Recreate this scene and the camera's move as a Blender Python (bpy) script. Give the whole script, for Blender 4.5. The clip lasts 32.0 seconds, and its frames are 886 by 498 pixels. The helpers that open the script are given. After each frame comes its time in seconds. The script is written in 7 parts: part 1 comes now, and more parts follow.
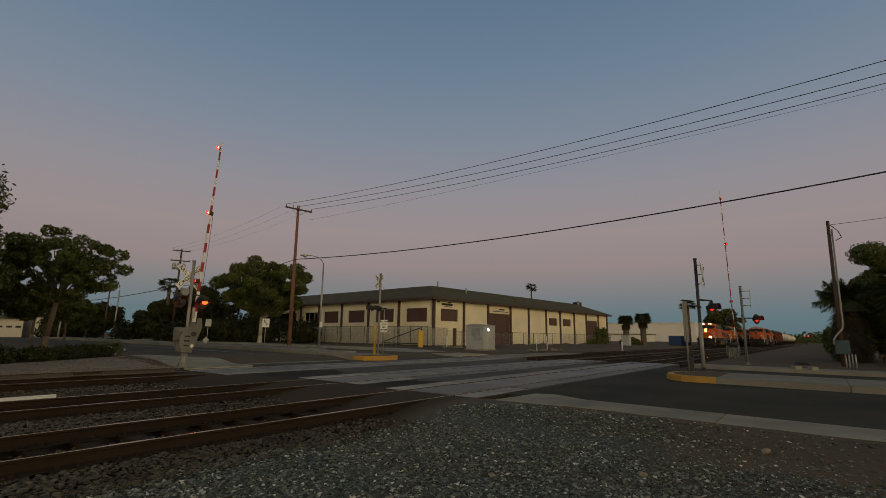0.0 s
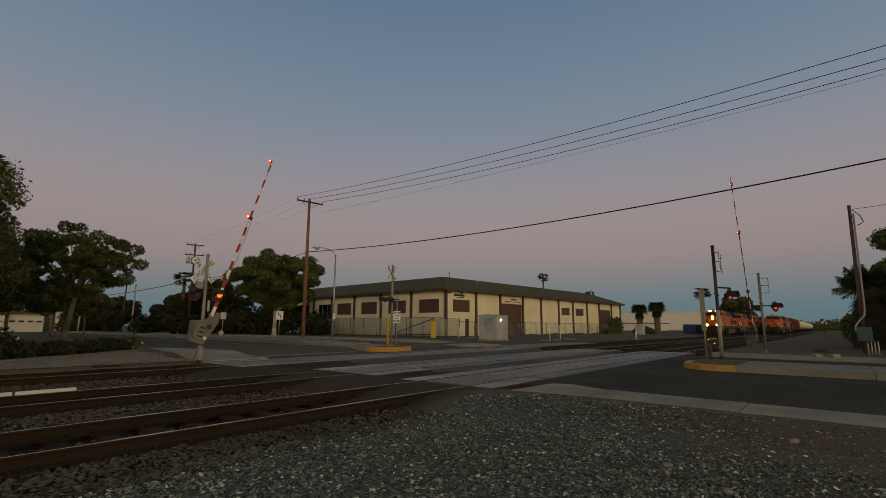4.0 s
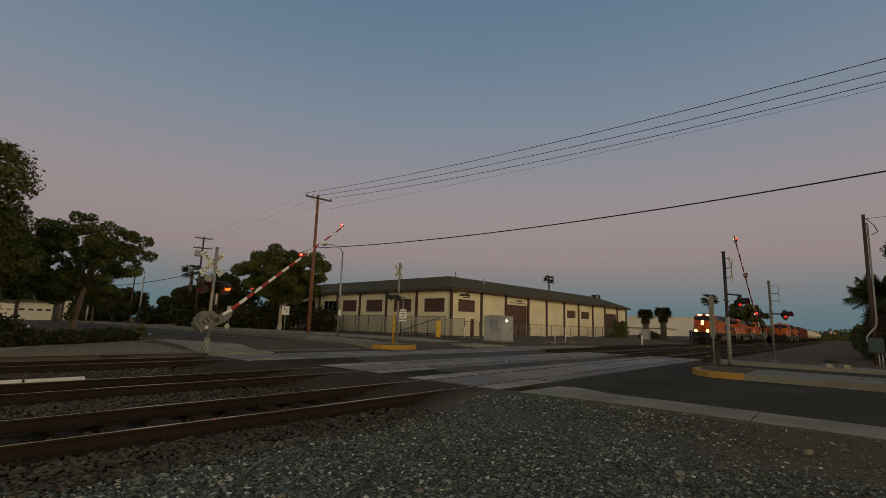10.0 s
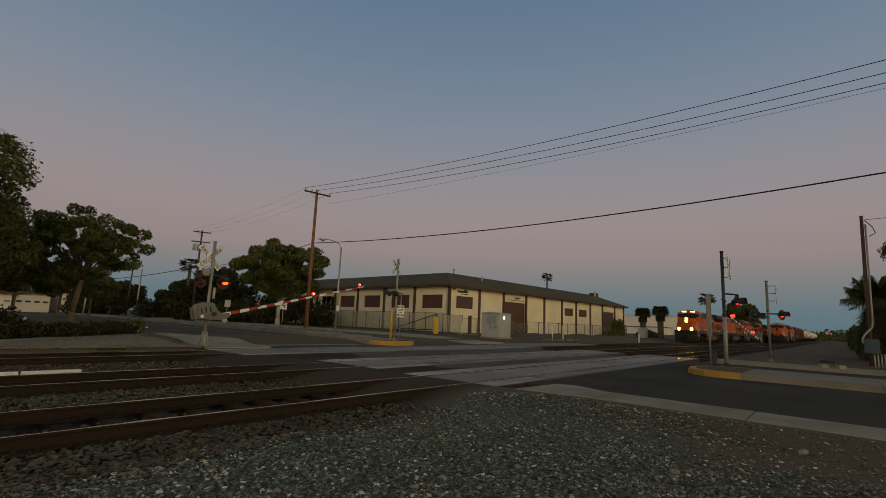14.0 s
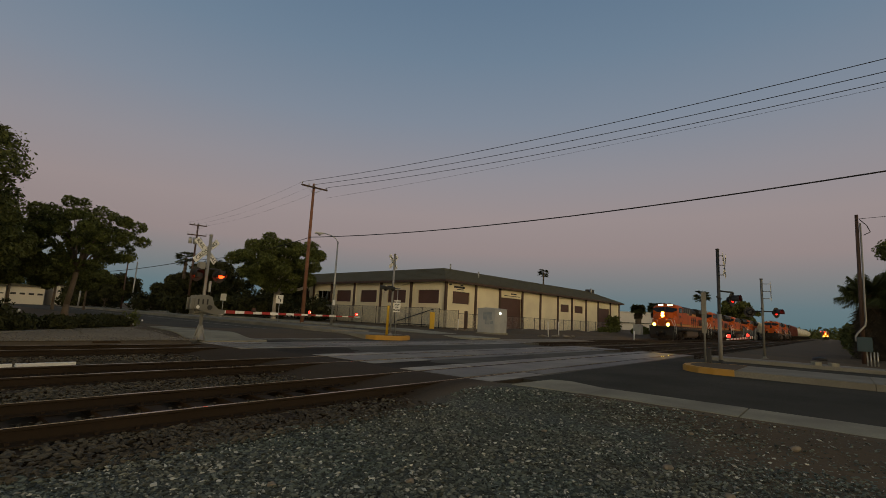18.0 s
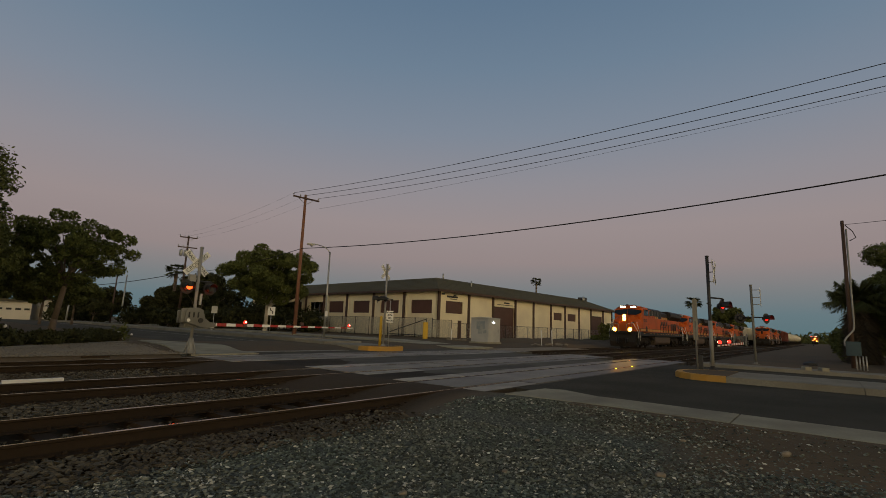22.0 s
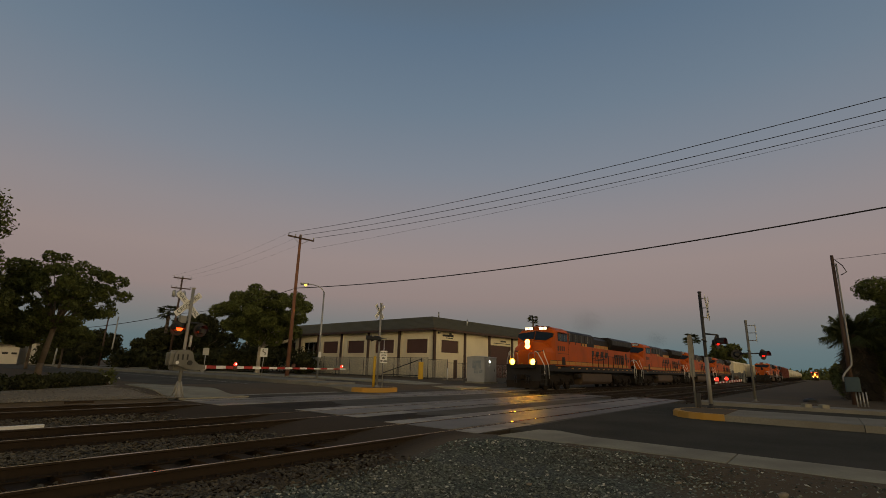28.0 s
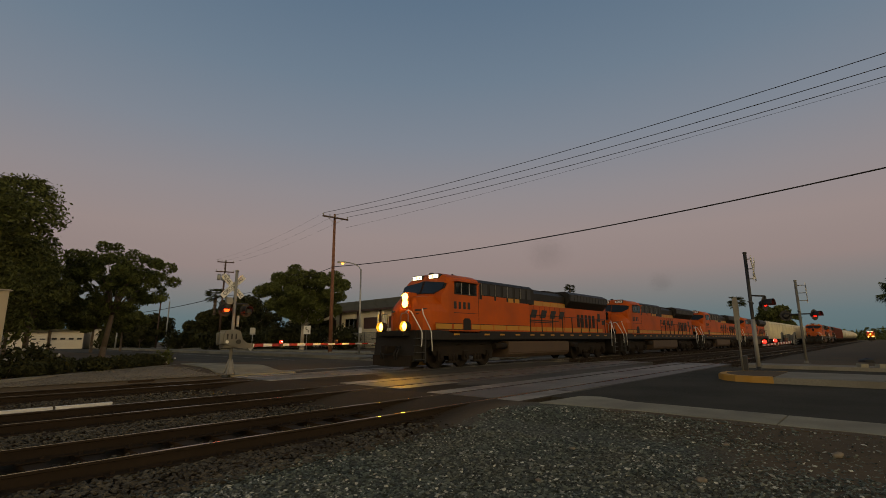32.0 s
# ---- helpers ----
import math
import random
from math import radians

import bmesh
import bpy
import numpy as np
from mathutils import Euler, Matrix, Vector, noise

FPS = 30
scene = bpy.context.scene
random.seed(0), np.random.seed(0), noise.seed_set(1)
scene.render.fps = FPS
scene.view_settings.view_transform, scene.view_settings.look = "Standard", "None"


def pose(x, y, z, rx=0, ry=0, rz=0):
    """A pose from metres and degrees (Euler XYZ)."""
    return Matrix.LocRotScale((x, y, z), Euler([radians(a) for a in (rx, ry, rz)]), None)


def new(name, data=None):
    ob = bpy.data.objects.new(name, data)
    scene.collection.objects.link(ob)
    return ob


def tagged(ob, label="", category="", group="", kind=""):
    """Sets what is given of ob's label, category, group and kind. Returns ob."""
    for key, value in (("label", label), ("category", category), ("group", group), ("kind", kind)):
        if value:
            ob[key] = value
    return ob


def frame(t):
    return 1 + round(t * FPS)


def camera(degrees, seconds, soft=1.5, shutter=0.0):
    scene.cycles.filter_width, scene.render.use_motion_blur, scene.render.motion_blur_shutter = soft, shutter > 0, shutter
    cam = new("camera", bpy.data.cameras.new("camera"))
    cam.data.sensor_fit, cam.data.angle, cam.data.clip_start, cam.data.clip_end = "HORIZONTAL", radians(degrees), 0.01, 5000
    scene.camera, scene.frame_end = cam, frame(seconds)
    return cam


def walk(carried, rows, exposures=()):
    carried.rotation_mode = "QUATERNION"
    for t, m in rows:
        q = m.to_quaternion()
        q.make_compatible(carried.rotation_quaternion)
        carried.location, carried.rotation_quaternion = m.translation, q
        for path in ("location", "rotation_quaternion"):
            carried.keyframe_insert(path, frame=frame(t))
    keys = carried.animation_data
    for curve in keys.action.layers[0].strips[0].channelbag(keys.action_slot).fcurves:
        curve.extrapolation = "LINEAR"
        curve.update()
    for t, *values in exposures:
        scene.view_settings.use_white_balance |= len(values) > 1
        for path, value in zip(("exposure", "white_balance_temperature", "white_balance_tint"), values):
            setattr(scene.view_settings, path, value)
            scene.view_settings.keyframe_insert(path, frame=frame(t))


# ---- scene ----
EXPOSURES = [(0, 0.02, 6500, 10), (22.5, 0.02, 6500, 10), (25, -0.04, 6800, 11), (28, -0.06, 6950, 12), (32, -0.04, 6900, 12)]
cam = camera(85.7, 32.0, soft=0.7)
# seconds, place, pitch, roll, yaw of the hand-held camera
PATH = [
    (0, -0.035, -0.228, 1.279, 10.37, -0.79, -52.45),
    (0.5, -0.039, -0.228, 1.277, 10.25, -0.80, -52.52),
    (1, -0.053, -0.214, 1.272, 9.95, -0.88, -52.77),
    (1.5, -0.051, -0.207, 1.277, 9.77, -1.09, -53.21),
    (2, -0.081, -0.187, 1.279, 9.77, -1.15, -54.06),
    (2.5, -0.105, -0.155, 1.277, 9.73, -0.56, -54.80),
    (3, -0.054, -0.131, 1.266, 9.46, -0.29, -55.02),
    (3.5, -0.005, -0.141, 1.276, 9.31, -0.45, -53.54),
    (4, 0.024, -0.103, 1.269, 9.29, -0.27, -51.04),
    (4.5, 0.014, -0.060, 1.273, 8.98, 0.46, -50.63),
    (6.5, 0.003, 0.002, 1.271, 8.97, -0.03, -49.58),
    (7, 0.001, 0.014, 1.271, 9.29, -0.39, -48.85),
    (7.5, 0.020, 0.015, 1.266, 9.32, -0.80, -48.74),
    (8, -0.002, 0.001, 1.267, 9.01, -1.13, -49.53),
    (8.5, 0.001, -0.002, 1.271, 8.94, -1.31, -50.25),
    (9, -0.000, 0.000, 1.270, 8.95, -1.60, -50.53),
    (9.5, -0.005, -0.009, 1.271, 9.08, -1.72, -50.51),
    (10, 0.009, -0.012, 1.268, 9.21, -1.82, -50.54),
    (10.5, 0.000, -0.018, 1.271, 9.18, -1.80, -50.73),
    (11, 0.005, -0.013, 1.270, 9.11, -1.82, -50.91),
    (11.5, 0.002, -0.010, 1.271, 9.08, -1.87, -50.93),
    (12, -0.003, -0.011, 1.274, 9.14, -2.05, -50.84),
    (12.5, 0.004, -0.008, 1.274, 9.08, -2.29, -50.78),
    (13, 0.001, -0.009, 1.275, 9.06, -2.35, -50.75),
    (13.5, 0.015, -0.018, 1.268, 9.02, -2.40, -50.79),
    (14, 0.018, -0.009, 1.270, 8.80, -2.42, -50.81),
    (14.5, 0.003, -0.012, 1.275, 8.60, -2.44, -50.79),
    (16.5, 0.018, 0.005, 1.270, 8.08, -2.79, -50.75),
    (17, 0.040, 0.014, 1.261, 8.11, -2.89, -50.95),
    (17.5, 0.029, 0.009, 1.260, 8.13, -2.93, -51.07),
    (18, 0.026, -0.003, 1.269, 8.26, -2.84, -51.26),
    (18.5, 0.011, -0.008, 1.273, 8.50, -2.74, -51.55),
    (19, 0.013, -0.014, 1.274, 8.77, -2.69, -52.02),
    (19.5, 0.018, -0.022, 1.274, 8.98, -2.53, -52.40),
    (20, 0.016, -0.026, 1.271, 9.18, -2.43, -52.50),
    (20.5, 0.009, -0.028, 1.275, 9.19, -2.31, -52.45),
    (21, 0.020, -0.022, 1.273, 9.32, -2.21, -52.19),
    (21.5, 0.014, -0.033, 1.275, 9.45, -2.09, -52.07),
    (22, 0.009, -0.037, 1.277, 9.44, -2.10, -52.04),
    (22.5, 0.018, -0.034, 1.272, 9.32, -2.34, -52.29),
    (23, 0.042, -0.039, 1.251, 9.23, -2.45, -51.81),
    (23.5, 0.064, -0.064, 1.250, 10.07, -2.10, -50.86),
    (24, 0.070, -0.109, 1.265, 11.35, -2.44, -49.66),
    (24.5, 0.072, -0.118, 1.259, 11.80, -2.63, -49.50),
    (25, 0.080, -0.121, 1.257, 11.98, -2.33, -49.85),
    (25.5, 0.075, -0.119, 1.256, 12.55, -2.45, -50.35),
    (26, 0.067, -0.126, 1.268, 13.17, -2.59, -51.03),
    (26.5, 0.066, -0.143, 1.277, 13.67, -2.28, -51.87),
    (28.5, 0.052, -0.148, 1.279, 14.14, -1.39, -52.34),
    (29, 0.056, -0.149, 1.276, 13.80, -1.02, -51.24),
    (29.5, 0.055, -0.143, 1.273, 13.33, -0.43, -50.51),
    (30, 0.062, -0.164, 1.262, 12.64, 0.09, -50.12),
    (30.5, 0.065, -0.158, 1.251, 11.82, 0.87, -49.73),
    (31, 0.070, -0.170, 1.260, 11.32, 1.04, -48.78),
    (31.5, 0.080, -0.161, 1.256, 11.09, 0.75, -48.25),
    (32, 0.046, -0.136, 1.250, 10.83, 0.31, -47.94),
]
walk(cam, [(t, pose(x, y, z, 90 + p, r, w)) for t, x, y, z, p, r, w in PATH], EXPOSURES)

# ---------------------------------------------------------------- light
def srgb(r, g, b):
    return tuple((c / 255 / 12.92) if c < 10.3 else ((c / 255 + 0.055) / 1.055) ** 2.4 for c in (r, g, b))


world = bpy.data.worlds.new("dusk_sky")
scene.world = world
world.use_nodes = True
wn, wl = world.node_tree.nodes, world.node_tree.links
wn.clear()
w_out = wn.new("ShaderNodeOutputWorld")
w_bg = wn.new("ShaderNodeBackground")
w_tc = wn.new("ShaderNodeTexCoord")
w_sep = wn.new("ShaderNodeSeparateXYZ")
w_ramp = wn.new("ShaderNodeValToRGB")
wl.new(w_tc.outputs["Generated"], w_sep.inputs[0])
wl.new(w_sep.outputs["Z"], w_ramp.inputs[0])
# the anti-twilight sky: grey-blue earth shadow, pink belt, then blue overhead
SKY = [(0.0, (88, 113, 119)), (2.5, (100, 119, 125)), (4.8, (121, 125, 127)), (8.0, (146, 133, 132)), (12, (151, 139, 139)),
       (17, (142, 139, 145)), (23, (125, 135, 149)), (30, (108, 127, 146)), (38, (93, 116, 139)), (60, (74, 77, 76)), (90, (62, 61, 55))]
cr = w_ramp.color_ramp
cr.elements[0].position, cr.elements[0].color = 0.0, (*srgb(*SKY[0][1]), 1)
cr.elements[1].position, cr.elements[1].color = 1.0, (*srgb(*SKY[-1][1]), 1)
for deg, col in SKY[1:-1]:
    el = cr.elements.new(math.sin(radians(deg)))
    el.color = (*srgb(*col), 1)
# the glow where the sun went down, behind the viewer
w_dot = wn.new("ShaderNodeVectorMath")
w_dot.operation = "DOT_PRODUCT"
w_dot.inputs[1].default_value = Vector((-0.52, -0.85, 0.10)).normalized()
wl.new(w_tc.outputs["Generated"], w_dot.inputs[0])
w_map = wn.new("ShaderNodeMapRange")
w_map.interpolation_type = "SMOOTHSTEP"
w_map.inputs["From Min"].default_value, w_map.inputs["From Max"].default_value = -0.15, 1.0
w_map.inputs["To Max"].default_value = 1.0
w_low = wn.new("ShaderNodeMapRange")
w_low.interpolation_type = "SMOOTHSTEP"
w_low.inputs["From Min"].default_value, w_low.inputs["From Max"].default_value = 0.0, 0.75
w_low.inputs["To Min"].default_value, w_low.inputs["To Max"].default_value = 1.0, 0.0
wl.new(w_sep.outputs["Z"], w_low.inputs["Value"])
w_mul = wn.new("ShaderNodeMath")
w_mul.operation = "MULTIPLY"
wl.new(w_map.outputs[0], w_mul.inputs[0])
wl.new(w_low.outputs[0], w_mul.inputs[1])
wl.new(w_dot.outputs["Value"], w_map.inputs["Value"])
w_mix = wn.new("ShaderNodeMix")
w_mix.data_type = "RGBA"
w_mix.blend_type = "ADD"
w_mix.inputs[0].default_value = 1.0
w_glow = wn.new("ShaderNodeMix")
w_glow.data_type = "RGBA"
w_glow.inputs[6].default_value = (0, 0, 0, 1)
w_glow.inputs[7].default_value = (1.42, 1.00, 0.36, 1)
wl.new(w_mul.outputs[0], w_glow.inputs[0])
wl.new(w_ramp.outputs[0], w_mix.inputs[6])
wl.new(w_glow.outputs[2], w_mix.inputs[7])
wl.new(w_mix.outputs[2], w_bg.inputs["Color"])
w_bg.inputs["Strength"].default_value = 1.0
wl.new(w_bg.outputs[0], w_out.inputs[0])


# ---------------------------------------------------------------- materials
def material(name, color, rough=0.7, metal=0.0, vary=0.25, grain=8.0, stain=0.8, bump=0.15, second=None, amount=0.5, per_object=0.0, island=0.0, spec=0.5, thin=0.0):
    """A surface with grain and stains at two scales; second: a colour that shows through in patches."""
    m = bpy.data.materials.new(name)
    m.use_nodes = True
    n, l = m.node_tree.nodes, m.node_tree.links
    b = n["Principled BSDF"]
    tc = n.new("ShaderNodeTexCoord")
    fine, wide = n.new("ShaderNodeTexNoise"), n.new("ShaderNodeTexNoise")
    fine.inputs["Scale"].default_value, fine.inputs["Detail"].default_value = grain, 6
    wide.inputs["Scale"].default_value, wide.inputs["Detail"].default_value = stain, 4
    l.new(tc.outputs["Object"], fine.inputs["Vector"])
    l.new(tc.outputs["Object"], wide.inputs["Vector"])
    c = Vector(color)
    mix = n.new("ShaderNodeMix")
    mix.data_type = "RGBA"
    mix.inputs[6].default_value = (*(c * (1 - vary)), 1)
    mix.inputs[7].default_value = (*[min(1, v * (1 + vary)) for v in c], 1)
    l.new(fine.outputs["Fac"], mix.inputs[0])
    last = mix.outputs[2]
    ramp = n.new("ShaderNodeMapRange")
    ramp.inputs["From Min"].default_value, ramp.inputs["From Max"].default_value = 0.38, 0.66
    ramp.inputs["To Max"].default_value = amount
    l.new(wide.outputs["Fac"], ramp.inputs["Value"])
    mix2 = n.new("ShaderNodeMix")
    mix2.data_type = "RGBA"
    mix2.inputs[7].default_value = (*(second or [v * 0.72 for v in color]), 1)
    l.new(ramp.outputs[0], mix2.inputs[0])
    l.new(last, mix2.inputs[6])
    last = mix2.outputs[2]
    if per_object or island:
        hsv = n.new("ShaderNodeHueSaturation")
        src = n.new("ShaderNodeObjectInfo").outputs["Random"] if per_object else n.new("ShaderNodeNewGeometry").outputs["Random Per Island"]
        mr = n.new("ShaderNodeMapRange")
        k = per_object or island
        mr.inputs["To Min"].default_value, mr.inputs["To Max"].default_value = 1 - k, 1 + k
        l.new(src, mr.inputs["Value"])
        l.new(mr.outputs[0], hsv.inputs["Value"])
        l.new(last, hsv.inputs["Color"])
        last = hsv.outputs[0]
    l.new(last, b.inputs["Base Color"])
    b.inputs["Metallic"].default_value = metal
    b.inputs["Specular IOR Level"].default_value = spec
    rr = n.new("ShaderNodeMapRange")
    rr.inputs["To Min"].default_value, rr.inputs["To Max"].default_value = max(0.02, rough - 0.12), min(1, rough + 0.12)
    l.new(fine.outputs["Fac"], rr.inputs["Value"])
    l.new(rr.outputs[0], b.inputs["Roughness"])
    if thin:
        # leaves let part of the light through
        tl, ms = n.new("ShaderNodeBsdfTranslucent"), n.new("ShaderNodeMixShader")
        ms.inputs[0].default_value = thin
        l.new(last, tl.inputs["Color"])
        l.new(b.outputs[0], ms.inputs[1])
        l.new(tl.outputs[0], ms.inputs[2])
        l.new(ms.outputs[0], n["Material Output"].inputs["Surface"])
    if bump:
        bp = n.new("ShaderNodeBump")
        bp.inputs["Strength"].default_value, bp.inputs["Distance"].default_value = bump, 0.02
        l.new(fine.outputs["Fac"], bp.inputs["Height"])
        l.new(bp.outputs[0], b.inputs["Normal"])
    return m


def glowing(name, color, strength):
    m = bpy.data.materials.new(name)
    m.use_nodes = True
    b = m.node_tree.nodes["Principled BSDF"]
    b.inputs["Base Color"].default_value = (*[min(0.9, c) for c in color], 1)
    b.inputs["Emission Color"].default_value = (*color, 1)
    b.inputs["Emission Strength"].default_value = strength
    b.inputs["Roughness"].default_value = 0.3
    return m


M = dict(
    dirt=material("dirt", (0.126, 0.093, 0.058), 0.95, grain=14, stain=0.35, vary=0.35, bump=0.6, second=(0.090, 0.074, 0.052), amount=0.7, spec=0.2),
    stone=material("gravel_stone", (0.112, 0.136, 0.118), 0.9, grain=30, stain=0.7, vary=0.25, bump=0.3, island=0.75, second=(0.150, 0.150, 0.120), amount=0.7, spec=0.3),
    kerb_concrete=material("weathered_kerb_concrete", (0.25, 0.24, 0.205), 0.9, grain=25, stain=1.1, vary=0.3, bump=0.3, second=(0.20, 0.188, 0.155), amount=0.8, per_object=0.15, spec=0.12),
    pale_stone=material("pale_chip", (0.47, 0.475, 0.42), 0.85, grain=30, vary=0.25, bump=0.2, island=0.45, spec=0.3),
    ballast=material("ballast_stone", (0.105, 0.096, 0.074), 0.9, grain=30, vary=0.3, bump=0.3, island=0.45, second=(0.052, 0.040, 0.029), amount=0.6, spec=0.25),
    verge=material("pale_gravel", (0.27, 0.235, 0.185), 0.95, grain=28, stain=0.6, vary=0.35, bump=0.5, second=(0.19, 0.165, 0.13), amount=0.7, spec=0.2),
    verge_stone=material("pale_verge_stone", (0.23, 0.205, 0.165), 0.9, grain=30, vary=0.25, bump=0.3, island=0.35, spec=0.2),
    asphalt=material("asphalt", (0.041, 0.041, 0.031), 0.9, grain=34, stain=0.35, vary=0.55, bump=0.6, second=(0.074, 0.069, 0.055), amount=0.9, spec=0.1),
    old_asphalt=material("worn_asphalt", (0.105, 0.098, 0.078), 0.88, grain=34, stain=0.6, vary=0.45, bump=0.5, second=(0.060, 0.055, 0.045), amount=0.8, spec=0.12),
    dirty_asphalt=material("dirt_stained_asphalt", (0.056, 0.046, 0.033), 0.9, grain=30, stain=0.7, vary=0.4, bump=0.5, second=(0.030, 0.025, 0.019), amount=0.9, spec=0.12),
    crossing_asphalt=material("worn_crossing_asphalt", (0.108, 0.100, 0.078), 0.75, grain=30, stain=0.6, vary=0.35, bump=0.4, second=(0.062, 0.056, 0.045), amount=0.9, spec=0.15),
    concrete=material("concrete", (0.322, 0.308, 0.235), 0.9, grain=25, stain=0.9, vary=0.25, bump=0.3, second=(0.205, 0.19, 0.155), amount=0.8, per_object=0.12, spec=0.12),
    panel=material("crossing_concrete", (0.170, 0.158, 0.120), 0.44, grain=25, stain=0.9, vary=0.3, bump=0.12, second=(0.095, 0.086, 0.067), amount=0.9, per_object=0.28, spec=0.22),
    dark_panel=material("tyre_dark_concrete", (0.11, 0.10, 0.078), 0.46, grain=25, stain=0.9, vary=0.3, bump=0.15, second=(0.05, 0.046, 0.037), amount=0.9, per_object=0.25, spec=0.2),
    pale_panel=material("pale_crossing_concrete", (0.40, 0.37, 0.295), 0.46, grain=25, stain=0.9, vary=0.25, bump=0.12, second=(0.125, 0.114, 0.09), amount=0.8, per_object=0.15, spec=0.22),
    yellow_paint=material("yellow_kerb_paint", (0.50, 0.27, 0.035), 0.75, grain=18, stain=1.5, vary=0.15, second=(0.42, 0.27, 0.08), amount=0.55),
    white_paint=material("road_paint", (0.26, 0.25, 0.22), 0.8, grain=30, stain=2.5, vary=0.2, second=(0.08, 0.078, 0.07), amount=0.85),
    rail_top=material("polished_steel", (0.30, 0.25, 0.20), 0.07, metal=1.0, vary=0.15, bump=0.0),
    rust=material("rusty_steel", (0.033, 0.023, 0.015), 0.9, vary=0.35, grain=20, bump=0.3, spec=0.2),
    tie=material("creosote_tie", (0.046, 0.031, 0.019), 0.9, vary=0.3, grain=12, bump=0.4, per_object=0.3, spec=0.15),
    galv=material("galvanised_steel", (0.42, 0.43, 0.42), 0.5, metal=0.55, vary=0.15, grain=6, second=(0.3, 0.3, 0.29), amount=0.5, bump=0.04),
    silver=material("aluminium_paint", (0.33, 0.33, 0.31), 0.55, metal=0.25, vary=0.12, grain=7, second=(0.22, 0.21, 0.20), amount=0.6, bump=0.05),
    gate_grey=material("gate_machine_paint", (0.21, 0.21, 0.19), 0.6, metal=0.1, vary=0.25, grain=7, second=(0.12, 0.115, 0.10), amount=0.7, bump=0.1),
    black=material("black_paint", (0.018, 0.018, 0.019), 0.55, vary=0.3, grain=9, bump=0.08),
    dark_steel=material("dark_steel", (0.05, 0.05, 0.05), 0.6, metal=0.3, vary=0.3, grain=9, bump=0.08),
    white=material("white_sheeting", (0.86, 0.86, 0.83), 0.5, vary=0.06, grain=9, bump=0.02, amount=0.25),
    red=material("red_sheeting", (0.42, 0.03, 0.025), 0.5, vary=0.12, grain=9, bump=0.02),
    ink=material("black_lettering", (0.02, 0.02, 0.02), 0.6, vary=0.1, bump=0.0),
    wood_pole=material("weathered_pole", (0.27, 0.122, 0.072), 0.9, vary=0.35, grain=9, stain=1.2, bump=0.4, second=(0.17, 0.085, 0.055), amount=0.8),
    cable=material("cable_sheath", (0.015, 0.015, 0.016), 0.7, bump=0),
    cream=material("cream_stucco", (0.90, 0.82, 0.59), 0.85, grain=40, stain=0.35, vary=0.08, bump=0.12, second=(0.72, 0.64, 0.46), amount=0.6),
    brown=material("brown_trim", (0.085, 0.05, 0.036), 0.7, grain=20, vary=0.2, bump=0.06),
    brown_panel=material("brown_shutter", (0.10, 0.047, 0.034), 0.55, grain=14, vary=0.2, bump=0.06),
    roof=material("asphalt_shingle", (0.105, 0.098, 0.066), 0.9, grain=12, stain=0.3, vary=0.25, bump=0.4, second=(0.085, 0.080, 0.056), amount=0.6, spec=0.15),
    cabinet=material("grey_cabinet", (0.46, 0.47, 0.45), 0.6, grain=5, stain=1.0, vary=0.1, second=(0.34, 0.36, 0.37), amount=0.6, bump=0.05),
    slat=material("fence_slat", (0.46, 0.44, 0.36), 0.75, grain=4, stain=0.4, vary=0.15, bump=0.05, island=0.18),
    scrawl=material("faded_scrawl", (0.27, 0.31, 0.33), 0.7, grain=9, stain=2.5, vary=0.2, second=(0.42, 0.43, 0.41), amount=0.9, bump=0.02),
    tan=material("tan_cabinet", (0.48, 0.42, 0.32), 0.65, grain=5, stain=0.7, vary=0.1, bump=0.05),
    blue_grey=material("blue_grey_box", (0.045, 0.085, 0.105), 0.6, grain=6, vary=0.15, bump=0.05),
    leaf=material("broad_leaf", (0.136, 0.156, 0.044), 0.7, grain=3, stain=0.5, vary=0.35, bump=0, island=0.5, second=(0.100, 0.118, 0.036), amount=0.7, spec=0.3, thin=0.35),
    leaf_dark=material("dense_leaf", (0.118, 0.132, 0.040), 0.75, grain=3, stain=0.5, vary=0.35, bump=0, island=0.5, spec=0.25, thin=0.3),
    hedge_leaf=material("hedge_leaf", (0.044, 0.048, 0.020), 0.8, grain=3, stain=0.5, vary=0.35, bump=0, island=0.45, spec=0.15),
    palm_leaf=material("palm_leaf", (0.080, 0.095, 0.036), 0.6, grain=3, vary=0.3, bump=0, island=0.4, spec=0.3),
    dead_frond=material("dry_frond", (0.055, 0.044, 0.028), 0.9, grain=5, vary=0.3, bump=0, island=0.3),
    bark=material("bark", (0.15, 0.115, 0.085), 0.95, grain=10, vary=0.35, bump=0.5),
    pale_bark=material("pale_bark", (0.46, 0.42, 0.35), 0.9, grain=10, vary=0.25, bump=0.3),
    petal=material("white_petal", (0.75, 0.74, 0.72), 0.7, vary=0.1, bump=0),
    orange=material("orange_locomotive_paint", (0.56, 0.098, 0.004), 0.5, grain=5, stain=0.6, vary=0.12, second=(0.36, 0.072, 0.008), amount=0.7, bump=0.03, spec=0.28),
    yellow=material("yellow_stripe_paint", (0.56, 0.27, 0.022), 0.45, grain=6, stain=1.0, vary=0.1, second=(0.45, 0.24, 0.04), amount=0.6, bump=0.02),
    loco_black=material("black_locomotive_paint", (0.014, 0.013, 0.012), 0.55, grain=5, stain=0.6, vary=0.3, second=(0.026, 0.022, 0.018), amount=0.7, bump=0.04, spec=0.3),
